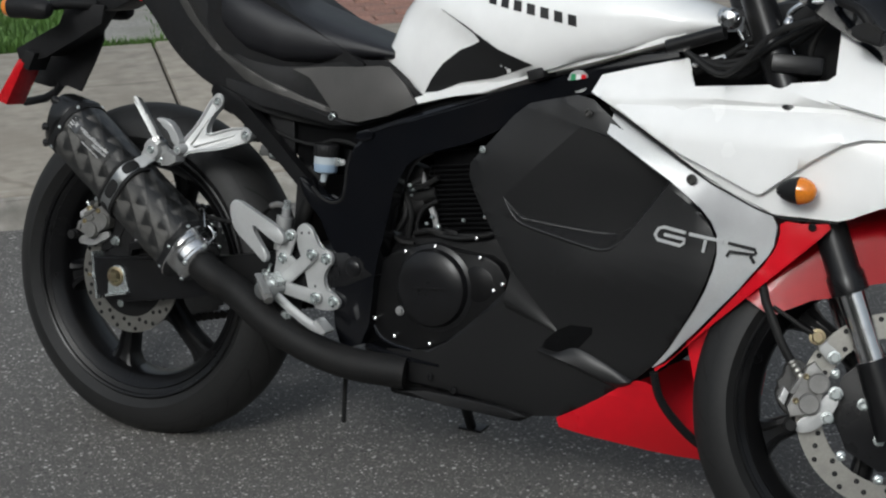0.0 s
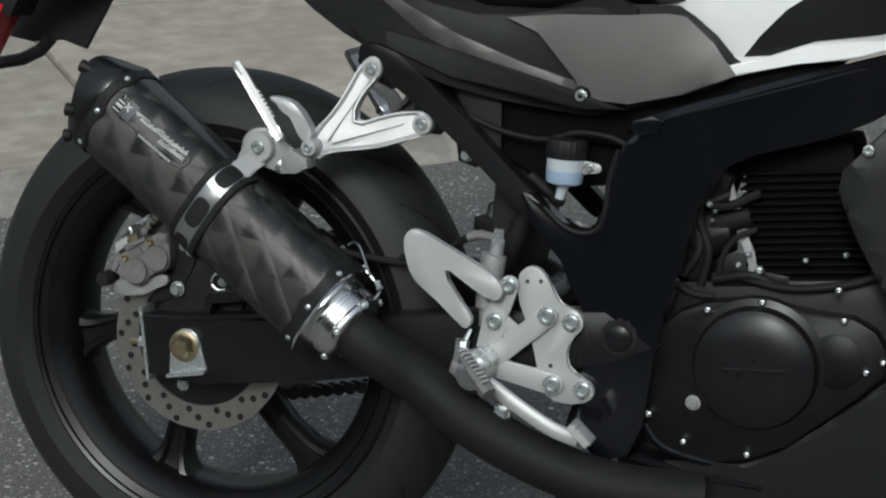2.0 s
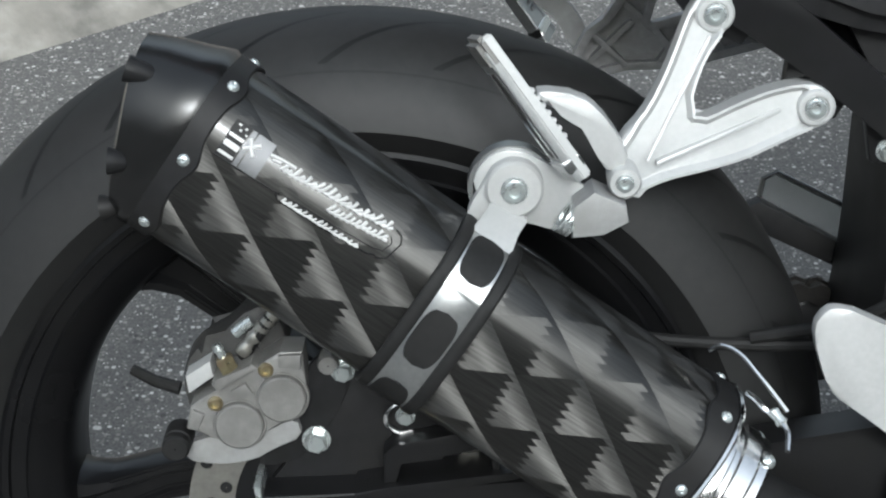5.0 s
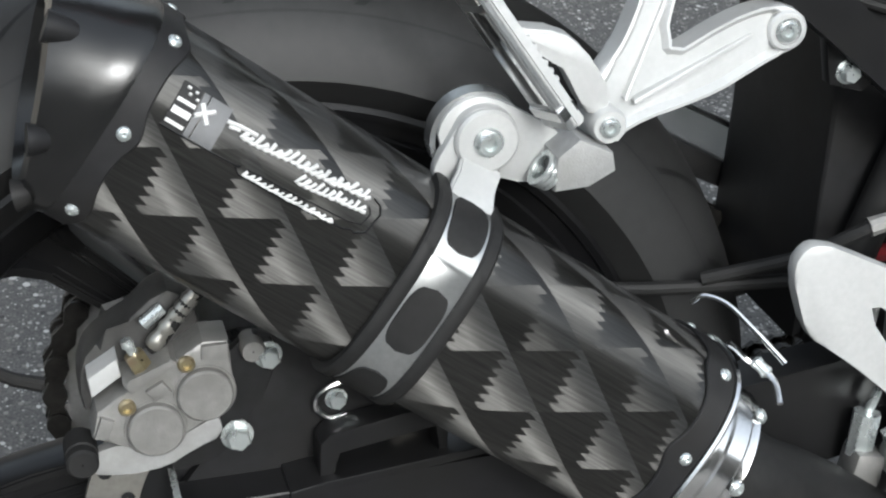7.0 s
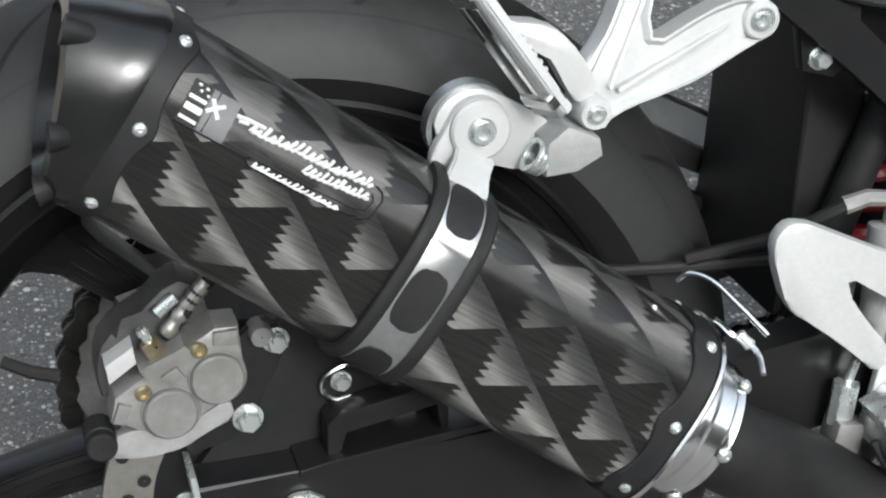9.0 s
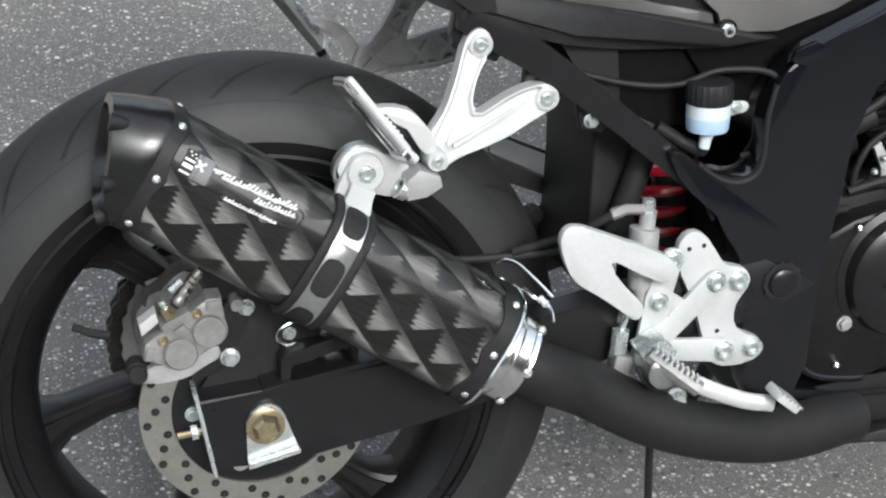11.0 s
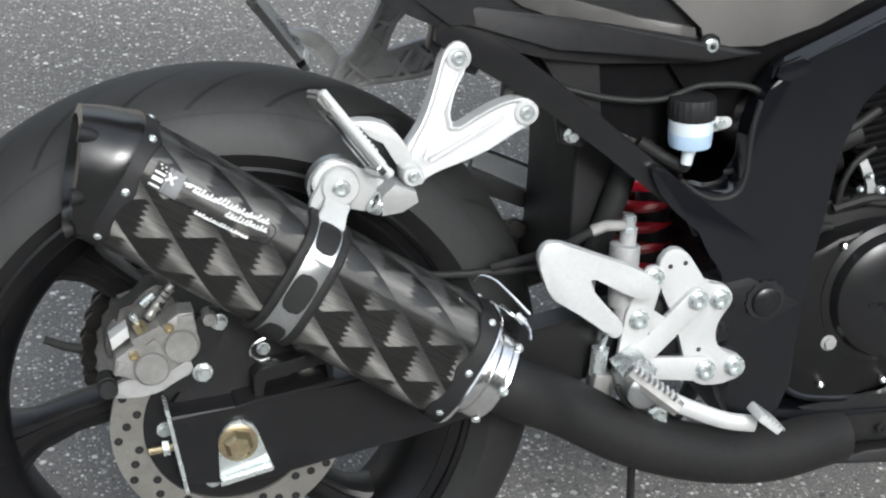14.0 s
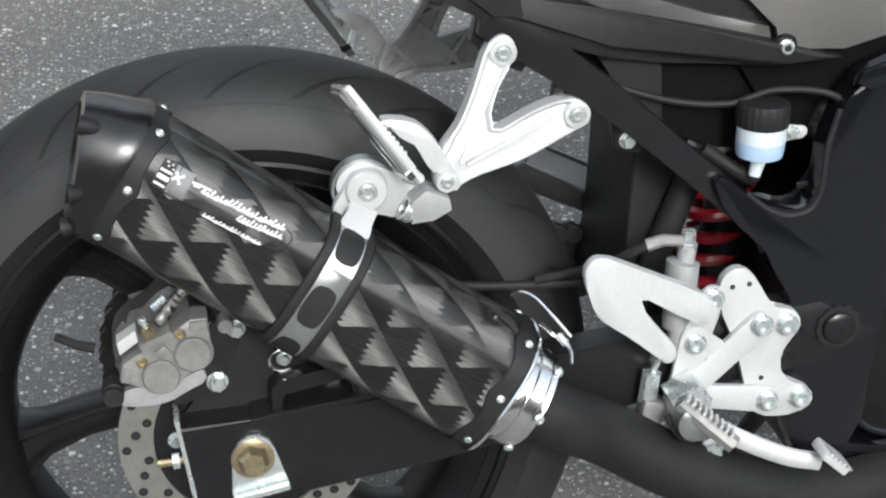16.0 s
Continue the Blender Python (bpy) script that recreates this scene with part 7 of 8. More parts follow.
    upper_edge = [(0.8784, 0.3152), (0.9103, 0.3103), (0.9436, 0.3218), (0.9876, 0.3086), (1.044, 0.2846)]
    lower_edge = [(0.8784, 0.3101), (0.9152, 0.3021), (0.9604, 0.291), (1.008, 0.2781), (1.044, 0.2815)]
    rows = []
    for (a, b) in zip(spline([(x, 0, z) for x, z in upper_edge], 4), spline([(x, 0, z) for x, z in lower_edge], 4)):
        row = []
        for g, h in ((-0.05, 0.001), (0.0, 0.003), (0.5, 0.007), (0.92, 0.0125), (1.05, 0.0125), (1.35, 0.0005)):
            q = a.lerp(b, g)
            row.append(Vector((q.x, s * (fairing_side(q.x, q.z) + h), q.z)))
        rows.append(row)
    loft(bm, rows, False, False)
    part("scoop_lip", bm, FAIRING_BLACK, panel, "", 60)
    for x, z, r, mat in ((0.7589, 0.63, 0.0045, ZINC), (0.9381, 0.7061, 0.0058, DARK_CAST), (1.126, 0.6215, 0.0065, DARK_CAST), (0.67, 0.2263, 0.0045, BLACK), (0.7142, 0.209, 0.0045, BLACK)):
        bolt(panel, (x, s * (fairing_side(x, z) + 0.004), z), r, 0.003, mat, "socket", (0, s, 0))
    bolt(lower, (1.325, s * (fairing_side(1.309, 0.5638) + 0.003), 0.572), 0.0048, 0.003, BLACK, "socket", (0, s, 0))

    # white upper cowl
    bm = bmesh.new()
    shell(bm, [(0.9383, 0.7398), (0.948, 0.7678), (1.012, 0.7861), (1.088, 0.806), (1.087, 0.8042), (1.111, 0.7635), (1.226, 0.7756), (1.318, 0.789), (1.329, 0.7982), (1.32, 0.8715), (1.392, 0.8695), (1.496, 0.8293), (1.599, 0.7697), (1.628, 0.699), (1.598, 0.6585), (1.493, 0.636), (1.418, 0.6086), (1.381, 0.591), (1.362, 0.5847), (1.262, 0.5841), (1.181, 0.613), (1.127, 0.639), (0.9893, 0.7149)], cowl_side, 0.004, 0, 0.02, s, creases=[((0.95, crease(0.95)), (1.36, crease(1.36)), -0.005), ((0.95, crease(0.95) - 0.05), (1.36, crease(1.36) - 0.05), 0.025), ((1.36, crease(1.36)), (1.6, crease(1.6)), -0.005)])
    upper = part("upper_cowl", bm, WHITE, bike, "glossy white upper cowl", 40)
    bm = bmesh.new()
    shell(bm, BULGE, bulge_side, 0.014, 0, 0.02, s, 0.004, 0.003)
    part("raised_face", bm, WHITE, upper, "", 50)
    bm = bmesh.new()
    seam = [(0.9749, 0.7171), (1.127, 0.6349), (1.181, 0.6099), (1.264, 0.582), (1.362, 0.5817)]
    tube(bm, [Vector((x, s * (fairing_flat(x, z) + 0.002), z)) for x, _, z in spline([(x, 0, z) for x, z in seam])], 0.0016, 8)
    part("seam_seal", bm, MATT_BLACK, upper)
    bm = bmesh.new()
    ix, iz = 1.3095, 0.6255
    iy = s * (fairing_side(ix, iz) + 0.01)
    tube(bm, [(ix - 0.036, iy + s * 0.024, iz), (ix - 0.034, iy + s * 0.024, iz), (ix - 0.026, iy + s * 0.024, iz), (ix - 0.013, iy + s * 0.024, iz + 0.001), (ix, iy + s * 0.024, iz + 0.002)], [0.001, 0.006, 0.013, 0.0185, 0.021], 22)
    ind = part("front_indicator", bm, MATT_BLACK, upper, "black and amber bullet indicator")
    bm = bmesh.new()
    tube(bm, [(ix + 0.026 * math.sin(radians(a)), iy + s * 0.024, iz + 0.002) for a in (0, 18, 36, 54, 70, 82, 89)], [0.0205 * math.cos(radians(a)) + 0.0003 for a in (0, 18, 36, 54, 70, 82, 89)], 22)
    part("lens", bm, AMBER, ind)
# round sticker in three colours
sy = -0.0865
bm = bmesh.new()
lathe(bm, [(0.0005, sy), (0.0185, sy), (0.0185, sy + 0.002)], (0.8993, 0, 0.7528), sides=30)
sticker = part("sticker", bm, SILVER, bike, "round sticker in green, white and red")
for x0, x1, mat in ((-0.013, -0.005, GREEN), (-0.004, 0.004, WHITE), (0.005, 0.013, RED)):
    bm = bmesh.new()
    prism(bm, [(0.8993 + x0, 0.7468), (0.8993 + x1, 0.7468), (0.8993 + x1, 0.7638), (0.8993 + x0, 0.7638)], sy - 0.0008, sy, 0)
    part("stripe", bm, mat, sticker)
# nose, screen and belly
bm = bmesh.new()
loft(bm, [[Vector((1.5, 0.15 * math.cos(a), 0.73 + 0.1 * math.sin(a))) for a in ang[::5]], [Vector((1.62, 0.1 * math.cos(a), 0.72 + 0.08 * math.sin(a))) for a in ang[::5]], [Vector((1.68, 0.03 * math.cos(a), 0.7 + 0.03 * math.sin(a))) for a in ang[::5]]])
part("nose_cowl", bm, WHITE, bike)
bm = bmesh.new()
scr = []
for f in (0.0, 0.5, 1.0):
    x, z, w = 1.58 - 0.27 * f, 0.8 + 0.21 * f - 0.03 * f * f, 0.085 + 0.03 * f
    scr.append([Vector((x - 0.08 * abs(math.sin(a)) ** 2, w * math.sin(a), z - 0.07 * (1 - math.cos(a)))) for a in [radians(-80 + 160 * k / 12) for k in range(13)]])
loft(bm, scr, False, False)
bmesh.ops.solidify(bm, geom=bm.faces[:], thickness=0.004)
part("windscreen", bm, SMOKED, bike, "dark smoked windscreen")
bm = bmesh.new()
box(bm, (0.26, 0.14, 0.05), pose(0.7, 0, 0.195, 0, 2, 0), 0.012)
part("belly_pan", bm, MATT_BLACK, bike)
bm = bmesh.new()
prism(bm, [(0.6, 0.19), (0.7, 0.18), (0.82, 0.178), (0.86, 0.188), (0.8, 0.196), (0.66, 0.2)], -0.098, -0.05, 0.004)
part("belly_edge", bm, MATT_BLACK, bike)

# ---- front end, steered to the left ----
def inboard(p, by):
    """A point of the controls set further in, behind the edge of the cowl."""
    return (p[0] - 0.295 * by, p[1] + by, p[2] - 0.01 * by)


HEAD = Vector((1.22, 0, 0.86))
STEER_AXIS = Vector((0.4, 0, -0.92)).normalized()
STEER = Matrix.Translation(HEAD) @ Matrix.Rotation(radians(-24), 4, STEER_AXIS) @ Matrix.Translation(-HEAD)
FA = Vector((1.432, 0, 0.288))
FRONT = STEER @ Matrix.Translation(FA)
bm = bmesh.new()
wheel_rim(bm, FRONT, 0.238, 0.046, 0.04, 6, radians(200), 0.05)
front_wheel = part("front_wheel", bm, WHEEL_BLACK, bike, "gloss black six-spoke cast front wheel")
wheel_spokes(front_wheel, FRONT, 0.238, 0.04, 6, radians(200))
bm = bmesh.new()
wheel_tyre(bm, FRONT, 0.302, 0.118, 0.237)
part("tyre", bm, TYRE, front_wheel, "black front sport tyre")
bm = bmesh.new()
brake_disc(bm, FRONT, 0.112, 0.15, -0.072, -0.067, 0)
fr = part("brake_disc", bm, DISC, front_wheel, "drilled steel front brake disc")
drillings(fr, FRONT, 0.112, 0.15, -0.0722, 48)
bm = bmesh.new()
lathe(bm, [(0.02, -0.064), (0.095, -0.064), (0.095, -0.07), (0.06, -0.074), (0.02, -0.08)], (0, 0, 0), sides=10, closed=True)
bm.transform(FRONT)
part("disc_carrier", bm, BLACK, front_wheel)
for k in range(10):
    a = radians(36 * k + 10)
    bolt(front_wheel, FRONT @ Vector((0.106 * math.cos(a), -0.0725, 0.106 * math.sin(a))), 0.008, 0.004, ZINC, "rivet", FRONT.to_3x3() @ Vector((0, -1, 0)))
for k in range(5):
    a = radians(72 * k + 30)
    bolt(front_wheel, FRONT @ Vector((0.05 * math.cos(a), -0.076, 0.05 * math.sin(a))), 0.007, 0.006, ZINC, "socket", FRONT.to_3x3() @ Vector((0, -1, 0)))
for s in (-1, 1):
    up = Vector((-0.4, 0, 0.92)).normalized()
    foot = Vector((1.426, s * 0.086, 0.27))
    bm = bmesh.new()
    tube(bm, [foot - up * 0.02, foot + up * 0.1], [0.03, 0.024], 20)
    bm.transform(STEER)
    leg = part("fork_leg", bm, BLACK, bike, "black upside-down fork leg with chrome stanchion")
    bm = bmesh.new()
    tube(bm, [foot + up * 0.09, foot + up * 0.21], 0.0205, 24)
    bm.transform(STEER)
    part("stanchion", bm, CHROME, leg)
    bm = bmesh.new()
    tube(bm, [foot + up * 0.205, foot + up * 0.207, foot + up * 0.235, foot + up * 0.24, foot + up * 0.74], [0.0255, 0.029, 0.029, 0.0255, 0.0255], 24)
    bm.transform(STEER)
    part("outer_tube", bm, BLACK, leg)
    bm = bmesh.new()
    ends = Vector((1.27, s * 0.115, 0.94))
    tube(bm, [ends, ends + Vector((-0.03, s * 0.08, -0.005)), ends + Vector((-0.075, s * 0.2, -0.02))], 0.0125, 14)
    bm.transform(STEER)
    grip = part("handlebar", bm, BLACK, bike, "clip-on handlebar with black grip")
    bm = bmesh.new()
    tube(bm, [ends + Vector((-0.085, s * 0.215, -0.022)), ends + Vector((-0.078, s * 0.205, -0.021))], [0.013, 0.016], 14)
    bm.transform(STEER)
    part("bar_end", bm, CHROME, grip, "polished bar end")
    bm = bmesh.new()
    tube(bm, spline([ends + Vector((0.03, s * 0.06, -0.01)), ends + Vector((0.03, s * 0.12, -0.015)), ends + Vector((0.0, s * 0.19, -0.03))]), 0.005, 8)
    bm.transform(STEER)
    part("lever", bm, CHROME, grip)
# callipers
FCAL = FRONT @ Matrix.Translation((-0.1327, 0.012, -0.0018)) @ Matrix.Rotation(radians(-36), 4, "Y") @ Matrix.Translation((0.073, 0, -0.391))


def front_piece(name, mat, build, parent, m, label=""):
    bm = bmesh.new()
    build(bm)
    bm.transform(m)
    return part(name, bm, mat, parent, label)


fcal = front_piece("front_calliper", CAST, lambda b: prism(b, [(-0.107, 0.387), (-0.104, 0.403), (-0.09, 0.412), (-0.078, 0.421), (-0.063, 0.429), (-0.047, 0.441), (-0.033, 0.441), (-0.031, 0.42), (-0.032, 0.399), (-0.06, 0.387), (-0.072, 0.373), (-0.09, 0.381)], -0.1165, -0.09, 0.0025), bike, FCAL, "grey cast two-piston front brake calliper")
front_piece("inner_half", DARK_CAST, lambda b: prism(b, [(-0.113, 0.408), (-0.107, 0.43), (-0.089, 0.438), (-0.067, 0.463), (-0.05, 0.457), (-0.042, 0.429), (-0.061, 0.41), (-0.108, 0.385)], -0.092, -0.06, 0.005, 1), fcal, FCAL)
for x, z in ((-0.046, 0.41), (-0.073, 0.391)):
    front_piece("piston_housing", CAST, lambda b: lathe(b, [(0.0172, -0.113), (0.0168, -0.1172), (0.0172, -0.1168), (0.0155, -0.1165), (0.0152, -0.1205), (0.0142, -0.1215), (0.0005, -0.1213)], (x, 0, z), sides=36), fcal, FCAL)
front_piece("pad_cover", ALLOY, lambda b: prism(b, [(-0.108, 0.419), (-0.092, 0.43), (-0.09, 0.419), (-0.106, 0.407)], -0.108, -0.08, 0.0015), fcal, FCAL, "pale machined pad cover")
front_piece("bridge", CAST, lambda b: prism(b, [(-0.09, 0.4195), (-0.086, 0.421), (-0.065, 0.434), (-0.061, 0.4305), (-0.086, 0.4135)], -0.12, -0.09, 0.0015), fcal, FCAL)
front_piece("mounting_bracket", ALLOY, lambda b: prism(b, [(-0.11, 0.36), (-0.107, 0.373), (-0.09, 0.378), (-0.071, 0.372), (-0.06, 0.386), (-0.03, 0.392), (-0.024, 0.378), (-0.04, 0.365), (-0.065, 0.354), (-0.087, 0.351)], -0.108, -0.1, 0.001, 1), fcal, FCAL, "pale calliper bracket")
front_piece("pin_boot", RUBBER, lambda b: lathe(b, [(0.0005, -0.1265), (0.0075, -0.1265), (0.0088, -0.125), (0.009, -0.119), (0.0078, -0.118), (0.0092, -0.117), (0.0092, -0.1)], (-0.113, 0, 0.377), sides=24), fcal, FCAL, "black rubber slider boot")
for x, z in ((-0.056, 0.4285), (-0.088, 0.405)):
    front_piece("brass_screw", GOLD, lambda b: lathe(b, [(0.0048, -0.116), (0.0048, -0.1182), (0.0036, -0.1195), (0.0003, -0.1175)], (x, 0, z), sides=20), fcal, FCAL)
front_piece("bracket_arm", ALLOY, lambda b: prism(b, [(-0.139, 0.103), (-0.13, 0.108), (-0.118, 0.094), (-0.095, 0.08), (-0.09, 0.066), (-0.1, 0.06), (-0.118, 0.07)], -0.092, -0.086, 0.001, 1), fcal, FRONT, "bright calliper bracket arm")
for x, z, r, mat in ((-0.0946, 0.0174, 0.0085, ZINC), (-0.1022, 0.0711, 0.008, ZINC), (-0.103, -0.0203, 0.0075, ZINC), (-0.1306, 0.0993, 0.0095, GOLD)):
    bolt(fcal, FRONT @ Vector((x, -0.096, z)), r, 0.009, mat, "hex", FRONT.to_3x3() @ Vector((0, -1, 0)))
for y, at in ((-0.1, [(-0.15, 0.04), (-0.168, 0.062), (-0.186, 0.09), (-0.203, 0.125), (-0.2135, 0.15), (-0.222, 0.2), (-0.215, 0.28)]), (-0.098, [(-0.137, 0.104), (-0.155, 0.112), (-0.178, 0.125), (-0.2, 0.137)])):
    front_piece("brake_hose" if y == -0.1 else "sensor_cable", RUBBER, lambda b: tube(b, spline([(x, y + 0.5 * max(0.0, z - 0.11), z) for x, z in at]), 0.0068 if y == -0.1 else 0.0035, 10), fcal, FRONT)
front_piece("hose_fitting", DISC, lambda b: tube(b, [Vector((-0.147, -0.1, 0.035)).lerp(Vector((-0.166, -0.1, 0.06)), k / 10) for k in range(11)], [0.0085 if k in (1, 4, 7, 9) else 0.007 for k in range(11)], 12), fcal, FRONT, "ribbed steel hose fitting")
# fender
bm = bmesh.new()
rings = []
for k in range(30):
    deg = 149 - 114 * k / 29
    a = radians(deg)
    inner = profile([(100, 0.195), (125, 0.196), (136, 0.213), (153, 0.24), (160, 0.268), (168, 0.296)], deg)
    arc = [radians(-88 + 11 * j) for j in range(17)]
    ring_ = [(0.255 + 0.06 * math.cos(u), 0.076 * math.sin(u)) for u in arc]
    ring_ = [(min(inner, ring_[0][0]), -0.08)] + [(max(r, inner), y) for r, y in ring_] + [(min(inner, ring_[0][0]), 0.08)]
    rings.append([Vector((r * math.cos(a), y, r * math.sin(a))) for r, y in ring_])
loft(bm, rings, False, False)
bmesh.ops.solidify(bm, geom=bm.faces[:], thickness=0.004)
bm.transform(FRONT)
part("front_fender", bm, RED, bike, "glossy red front fender", 50)
bm = bmesh.new()
box(bm, (0.08, 0.24, 0.03), pose(1.225, 0, 0.79, 0, 0, 0), 0.008)
bm.transform(STEER)
yoke = part("triple_clamp", bm, BLACK, bike, "black triple clamp with cables and hoses")
# dark block added inside the cowl opening, standing for the gloom in there
bm = bmesh.new()
box(bm, (0.3, 0.2, 0.2), pose(1.2, 0.1, 0.8, 0, -10, 0), 0.02)
part("cowl_filler", bm, MATT_BLACK, bike)
bm = bmesh.new()
box(bm, (0.2, 0.22, 0.16), pose(1.4, 0.12, 0.86, 0, 0, 0), 0.02)
part("instrument_housing", bm, MATT_BLACK, bike)
bm = bmesh.new()
tube(bm, [(1.06, -0.115, 0.82), (1.15, -0.11, 0.85)], 0.012, 12)
part("headstock_link", bm, BLACK, yoke)
random.seed(8)
for k in range(7):
    bm = bmesh.new()
    y = -0.03 - 0.018 * k
    tube(bm, spline([(1.1, y, 0.78 + 0.006 * k), (1.17, y - 0.01, 0.8 + random.uniform(-0.02, 0.02)), (1.24, y - 0.01, 0.84 + random.uniform(-0.02, 0.02)), (1.3, y, 0.88)]), 0.005, 8)
    part("cable", bm, RUBBER, yoke)
bm = bmesh.new()
lathe(bm, [(0.0005, -0.162), (0.012, -0.16), (0.0165, -0.15), (0.0165, -0.142), (0.012, -0.135), (0.0005, -0.135)], (1.1705, 0, 0.871), sides=20)
part("bar_weight", bm, CHROME, yoke, "polished round bar-end weight")
# small bright fittings, and thin rods added as the glints on tubes and cables
for pts, r in (([(1.127, -0.2, 0.806), (1.152, -0.2, 0.813)], 0.004), ([(1.128, -0.2, 0.796), (1.18, -0.2, 0.815)], 0.0035), ([(1.206, -0.2, 0.866), (1.215, -0.2, 0.848)], 0.0028), ([(1.196, -0.2, 0.855), (1.206, -0.2, 0.84)], 0.0028), ([(1.274, -0.18, 0.84), (1.288, -0.18, 0.81), (1.3, -0.18, 0.79)], 0.0026), ([(1.279, -0.2, 0.874), (1.276, -0.2, 0.885), (1.296, -0.2, 0.901), (1.327, -0.2, 0.906)], 0.005)):
    bm = bmesh.new()
    tube(bm, spline([inboard(p, 0.1) for p in pts], 4), r, 10)
    part("rod_and_glint", bm, CHROME, yoke)
for pts in ([(1.13, -0.19, 0.785), (1.18, -0.195, 0.815), (1.225, -0.195, 0.846), (1.25, -0.19, 0.855)], [(1.12, -0.185, 0.79), (1.17, -0.19, 0.805), (1.22, -0.19, 0.835), (1.24, -0.18, 0.86)], [(1.2, -0.18, 0.78), (1.232, -0.185, 0.81), (1.225, -0.18, 0.86)], [(1.26, -0.18, 0.785), (1.268, -0.185, 0.83), (1.262, -0.18, 0.87)], [(1.31, -0.18, 0.79), (1.31, -0.185, 0.84), (1.33, -0.18, 0.88)]):
    bm = bmesh.new()
    tube(bm, spline([inboard(p, 0.1) for p in pts]), 0.0055, 10)
    part("cable", bm, RUBBER, yoke)
for x, y, z, r in ((1.181, -0.205, 0.811, 0.004), (1.135, -0.205, 0.797, 0.004), (1.214, -0.205, 0.832, 0.003), (1.25, -0.2, 0.83, 0.003), (1.178, -0.21, 0.874, 0.014), (1.28, -0.215, 0.871, 0.0095)):
    bm = bmesh.new()
    x, y, z = inboard((x, y, z), 0.1)
    tube(bm, [(x, y, z + r * math.sin(radians(a))) for a in (-88, -65, -40, 0, 40, 65, 88)], [r * math.cos(radians(a)) + 0.0001 for a in (-88, -65, -40, 0, 40, 65, 88)], 16)
    part("bright_stud", bm, CHROME, yoke)
# mirror stalk and back at the cowl's shoulder
bm = bmesh.new()
loft(bm, [[Vector(inboard((x, y, z), 0.09)) for x, z in ((1.383, 0.866), (1.392, 0.877), (1.417, 0.882), (1.436, 0.868), (1.434, 0.846), (1.394, 0.855))] for y in (-0.255, -0.235)])
bmesh.ops.bevel(bm, geom=bm.edges[:], offset=0.004, segments=2, affect="EDGES")
mirror = part("mirror", bm, MATT_BLACK, bike, "black folded mirror on the upper cowl")
bm = bmesh.new()
tube(bm, spline([inboard(p, 0.09) for p in ((1.412, -0.24, 0.876), (1.395, -0.235, 0.895), (1.37, -0.22, 0.905), (1.35, -0.2, 0.91))]), 0.008, 10)
part("stalk", bm, MATT_BLACK, mirror)

# ---- a dark car parked on the driveway ----
CAR = KERB @ pose(3.05, 6.55, 0.07, 0, 0, 8)
car = empty("car", "black hatchback parked on the driveway", "car", CAR)
bm = bmesh.new()
rings = []
for x, lo, hi, w in ((-2.0, 0.4, 0.75, 0.7), (-1.9, 0.25, 0.85, 0.8), (-1.2, 0.2, 0.9, 0.86), (0.0, 0.2, 0.93, 0.87), (1.3, 0.2, 0.95, 0.86), (1.9, 0.25, 0.95, 0.8), (2.02, 0.4, 0.85, 0.7)):
    ring_ = []
    for j in range(24):
        a = 2 * math.pi * j / 24
        c, s = math.cos(a), math.sin(a)
        k = 1 / (abs(c) ** 5 + abs(s) ** 5) ** 0.2
        ring_.append(Vector((x, w * k * c, (lo + hi) / 2 + (hi - lo) / 2 * k * s)))
    rings.append(ring_)
loft(bm, rings)
part("body", bm, CAR_PAINT, car)
bm = bmesh.new()
loft(bm, [[Vector((x, y, z)) for x, y in ((-1.15, -0.78), (1.75, -0.78), (1.75, 0.78), (-1.15, 0.78))] for z in (0.93,)] + [[Vector((x, y, 1.42)) for x, y in ((-0.35, -0.6), (1.35, -0.6), (1.35, 0.6), (-0.35, 0.6))]])
part("cabin", bm, SMOKED, car)
bm = bmesh.new()
box(bm, (1.7, 1.2, 0.05), pose(0.5, 0, 1.44), 0.02)
part("roof", bm, CAR_PAINT, car)
for x in (-1.25, 1.3):
    for y in (-0.76, 0.76):
        bm = bmesh.new()
        lathe(bm, [(0.19, -0.1), (0.27, -0.1), (0.305, -0.07), (0.31, 0.07), (0.27, 0.1), (0.19, 0.1)], (x, y, 0.31), sides=40, closed=True)
        w = part("wheel", bm, RUBBER, car, "car wheel with black tyre")
        bm = bmesh.new()
        lathe(bm, [(0.0005, -0.075), (0.1, -0.08), (0.19, -0.07), (0.19, 0.07), (0.1, 0.08), (0.0005, 0.075)], (x, y, 0.31), sides=32)
        part("rim", bm, DULL_ALLOY, w)


# ---- small pieces of the ground, last ----
def brick_piece(size):
    bm = bmesh.new()
    box(bm, size, None, 0.006)
    me = bpy.data.meshes.new("brick")
    bm.to_mesh(me)
    bm.free()
    me.materials.append(BRICK)
    return me


border = empty("brick_border", "weathered red clay paver border along the driveway", "brick border", KERB, kind="structure")
bricks = [brick_piece((0.196, 0.096, 0.07)), brick_piece((0.192, 0.098, 0.07)), brick_piece((0.198, 0.094, 0.07))]
random.seed(11)
laid = 0
for row in range(7):
    for col in range(-1, 34):
        s = 0.36 + 0.204 * col + (0.1 if row % 2 else 0.0)
        n = 3.51 + 0.104 * row
        if s < 0.4 or laid > 230:
            continue
        laid += 1
        ob = new("brick", random.choice(bricks))
        ob.parent = border
        ob.matrix_basis = pose(s, n, 0.026 + random.uniform(-0.004, 0.004), random.uniform(-1, 1), random.uniform(-1, 1), random.uniform(-1.5, 1.5))
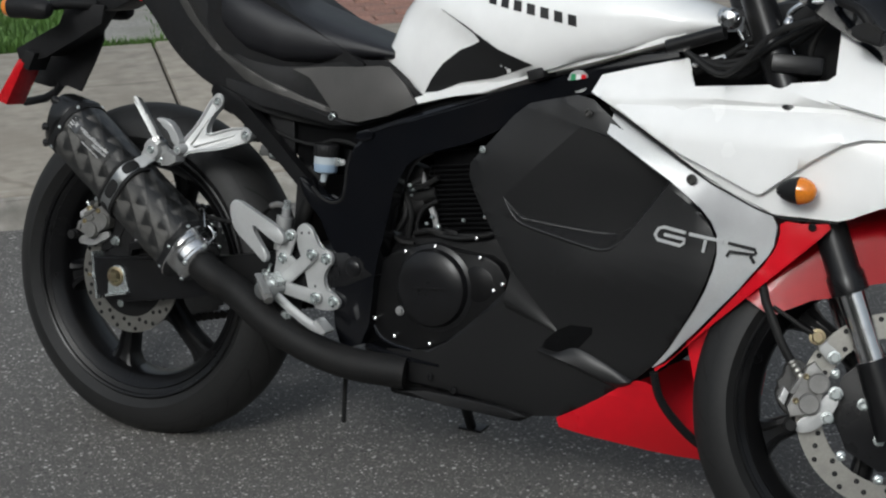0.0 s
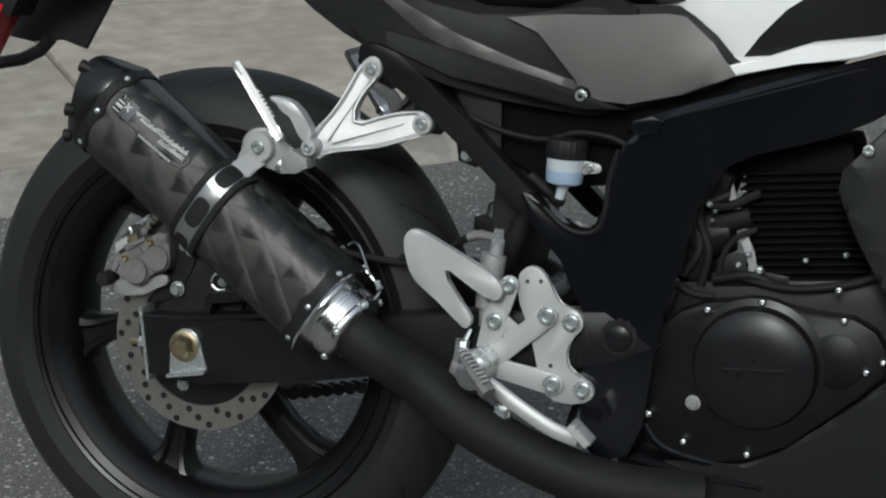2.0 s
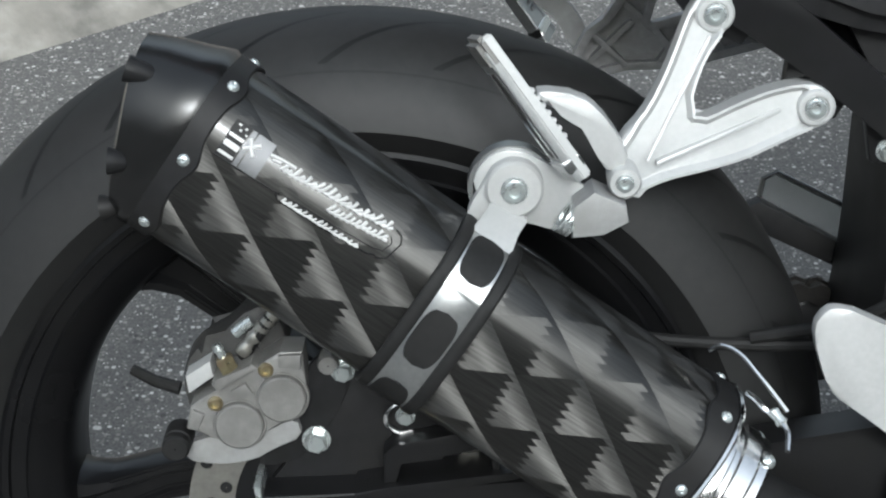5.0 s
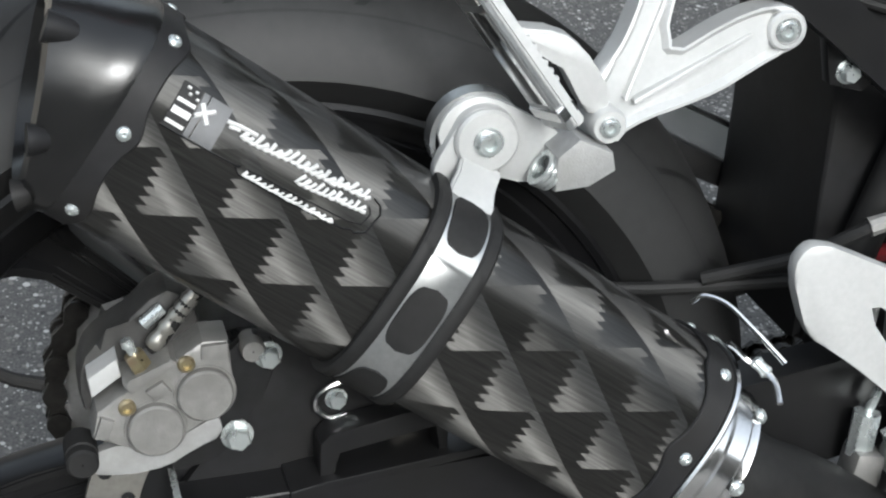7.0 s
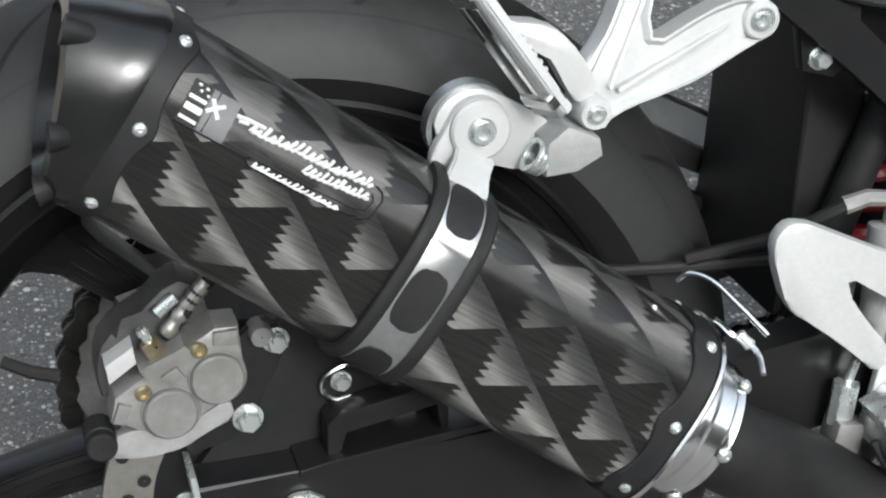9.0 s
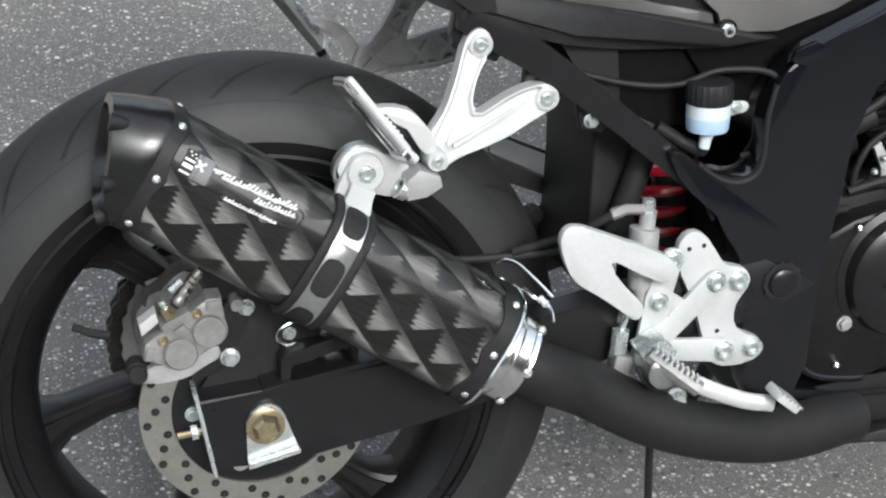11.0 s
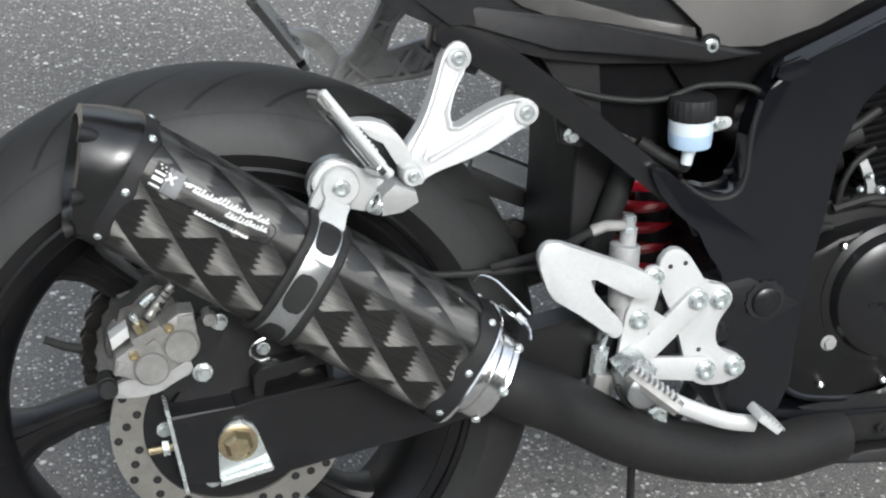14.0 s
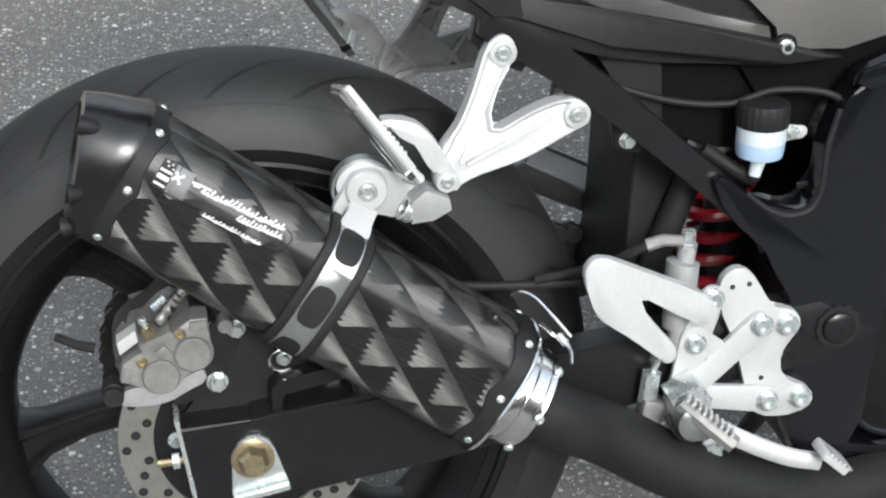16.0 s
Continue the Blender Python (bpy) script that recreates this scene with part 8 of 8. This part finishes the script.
for row in range(24):
    for col in range(2):
        ob = new("brick", random.choice(bricks))
        ob.parent = border
        ob.matrix_basis = pose(0.41 + 0.104 * col, 4.3 + 0.205 * row + 0.1 * col, 0.026 + random.uniform(-0.004, 0.004), 0, 0, 90 + random.uniform(-2, 2))

edging = empty("stone_edging", "grey concrete slabs edging the lawn", "edging", KERB, kind="structure")
bm = bmesh.new()
box(bm, (0.3, 0.58, 0.08), None, 0.012)
me = bpy.data.meshes.new("slab")
bm.to_mesh(me)
bm.free()
me.materials.append(STONE)
for k in range(10):
    ob = new("slab", me)
    ob.parent = edging
    ob.matrix_basis = pose(0.2 - 0.03 * k, 3.8 + 0.6 * k, 0.03 + random.uniform(-0.004, 0.004), 0, 0, 3 + random.uniform(-2, 2))


def grass(name, spots, height, label, seed):
    """Thin bent blades in one mesh."""
    rng = np.random.default_rng(seed)
    verts, faces = [], []
    for s, n in spots:
        h = height * rng.uniform(0.5, 1.3)
        a, lean, w = rng.uniform(0, 6.28), rng.uniform(0.1, 0.6) * h, rng.uniform(0.0025, 0.005)
        dx, dy = math.cos(a), math.sin(a)
        k = len(verts)
        verts += [(s - dy * w, n + dx * w, 0.04), (s + dy * w, n - dx * w, 0.04),
                  (s - dy * w * 0.8 + dx * lean * 0.4, n + dx * w * 0.8 + dy * lean * 0.4, 0.04 + h * 0.6),
                  (s + dy * w * 0.8 + dx * lean * 0.4, n - dx * w * 0.8 + dy * lean * 0.4, 0.04 + h * 0.6),
                  (s + dx * lean, n + dy * lean, 0.04 + h)]
        faces += [(k, k + 1, k + 3, k + 2), (k + 2, k + 3, k + 4)]
    me = bpy.data.meshes.new(name)
    me.from_pydata(verts, [], faces)
    me.materials.append(GRASS)
    ob = new(name, me)
    ob.matrix_world = KERB
    return tagged(ob, label, "grass", kind="stuff")


rng = np.random.default_rng(5)
lawn = [(0.06 - 0.03 * (n - 3.5) - 3.2 * rng.uniform() ** 1.3, n) for n in rng.uniform(3.47, 7.5, 110000)]
grass("lawn", lawn, 0.055, "short green lawn grass beside the pavement", 6)
weeds = [(rng.normal(0.37, 0.03), rng.uniform(3.5, 5.5)) for _ in range(500)] + [(rng.uniform(0.0, 0.9) ** 2, rng.normal(3.455, 0.012)) for _ in range(900)]
weeds += [(0.62 + rng.normal(0, 0.02), rng.uniform(4.0, 5.2)) for _ in range(160)]
grass("weeds", weeds, 0.045, "small green weeds growing in the joints", 7)
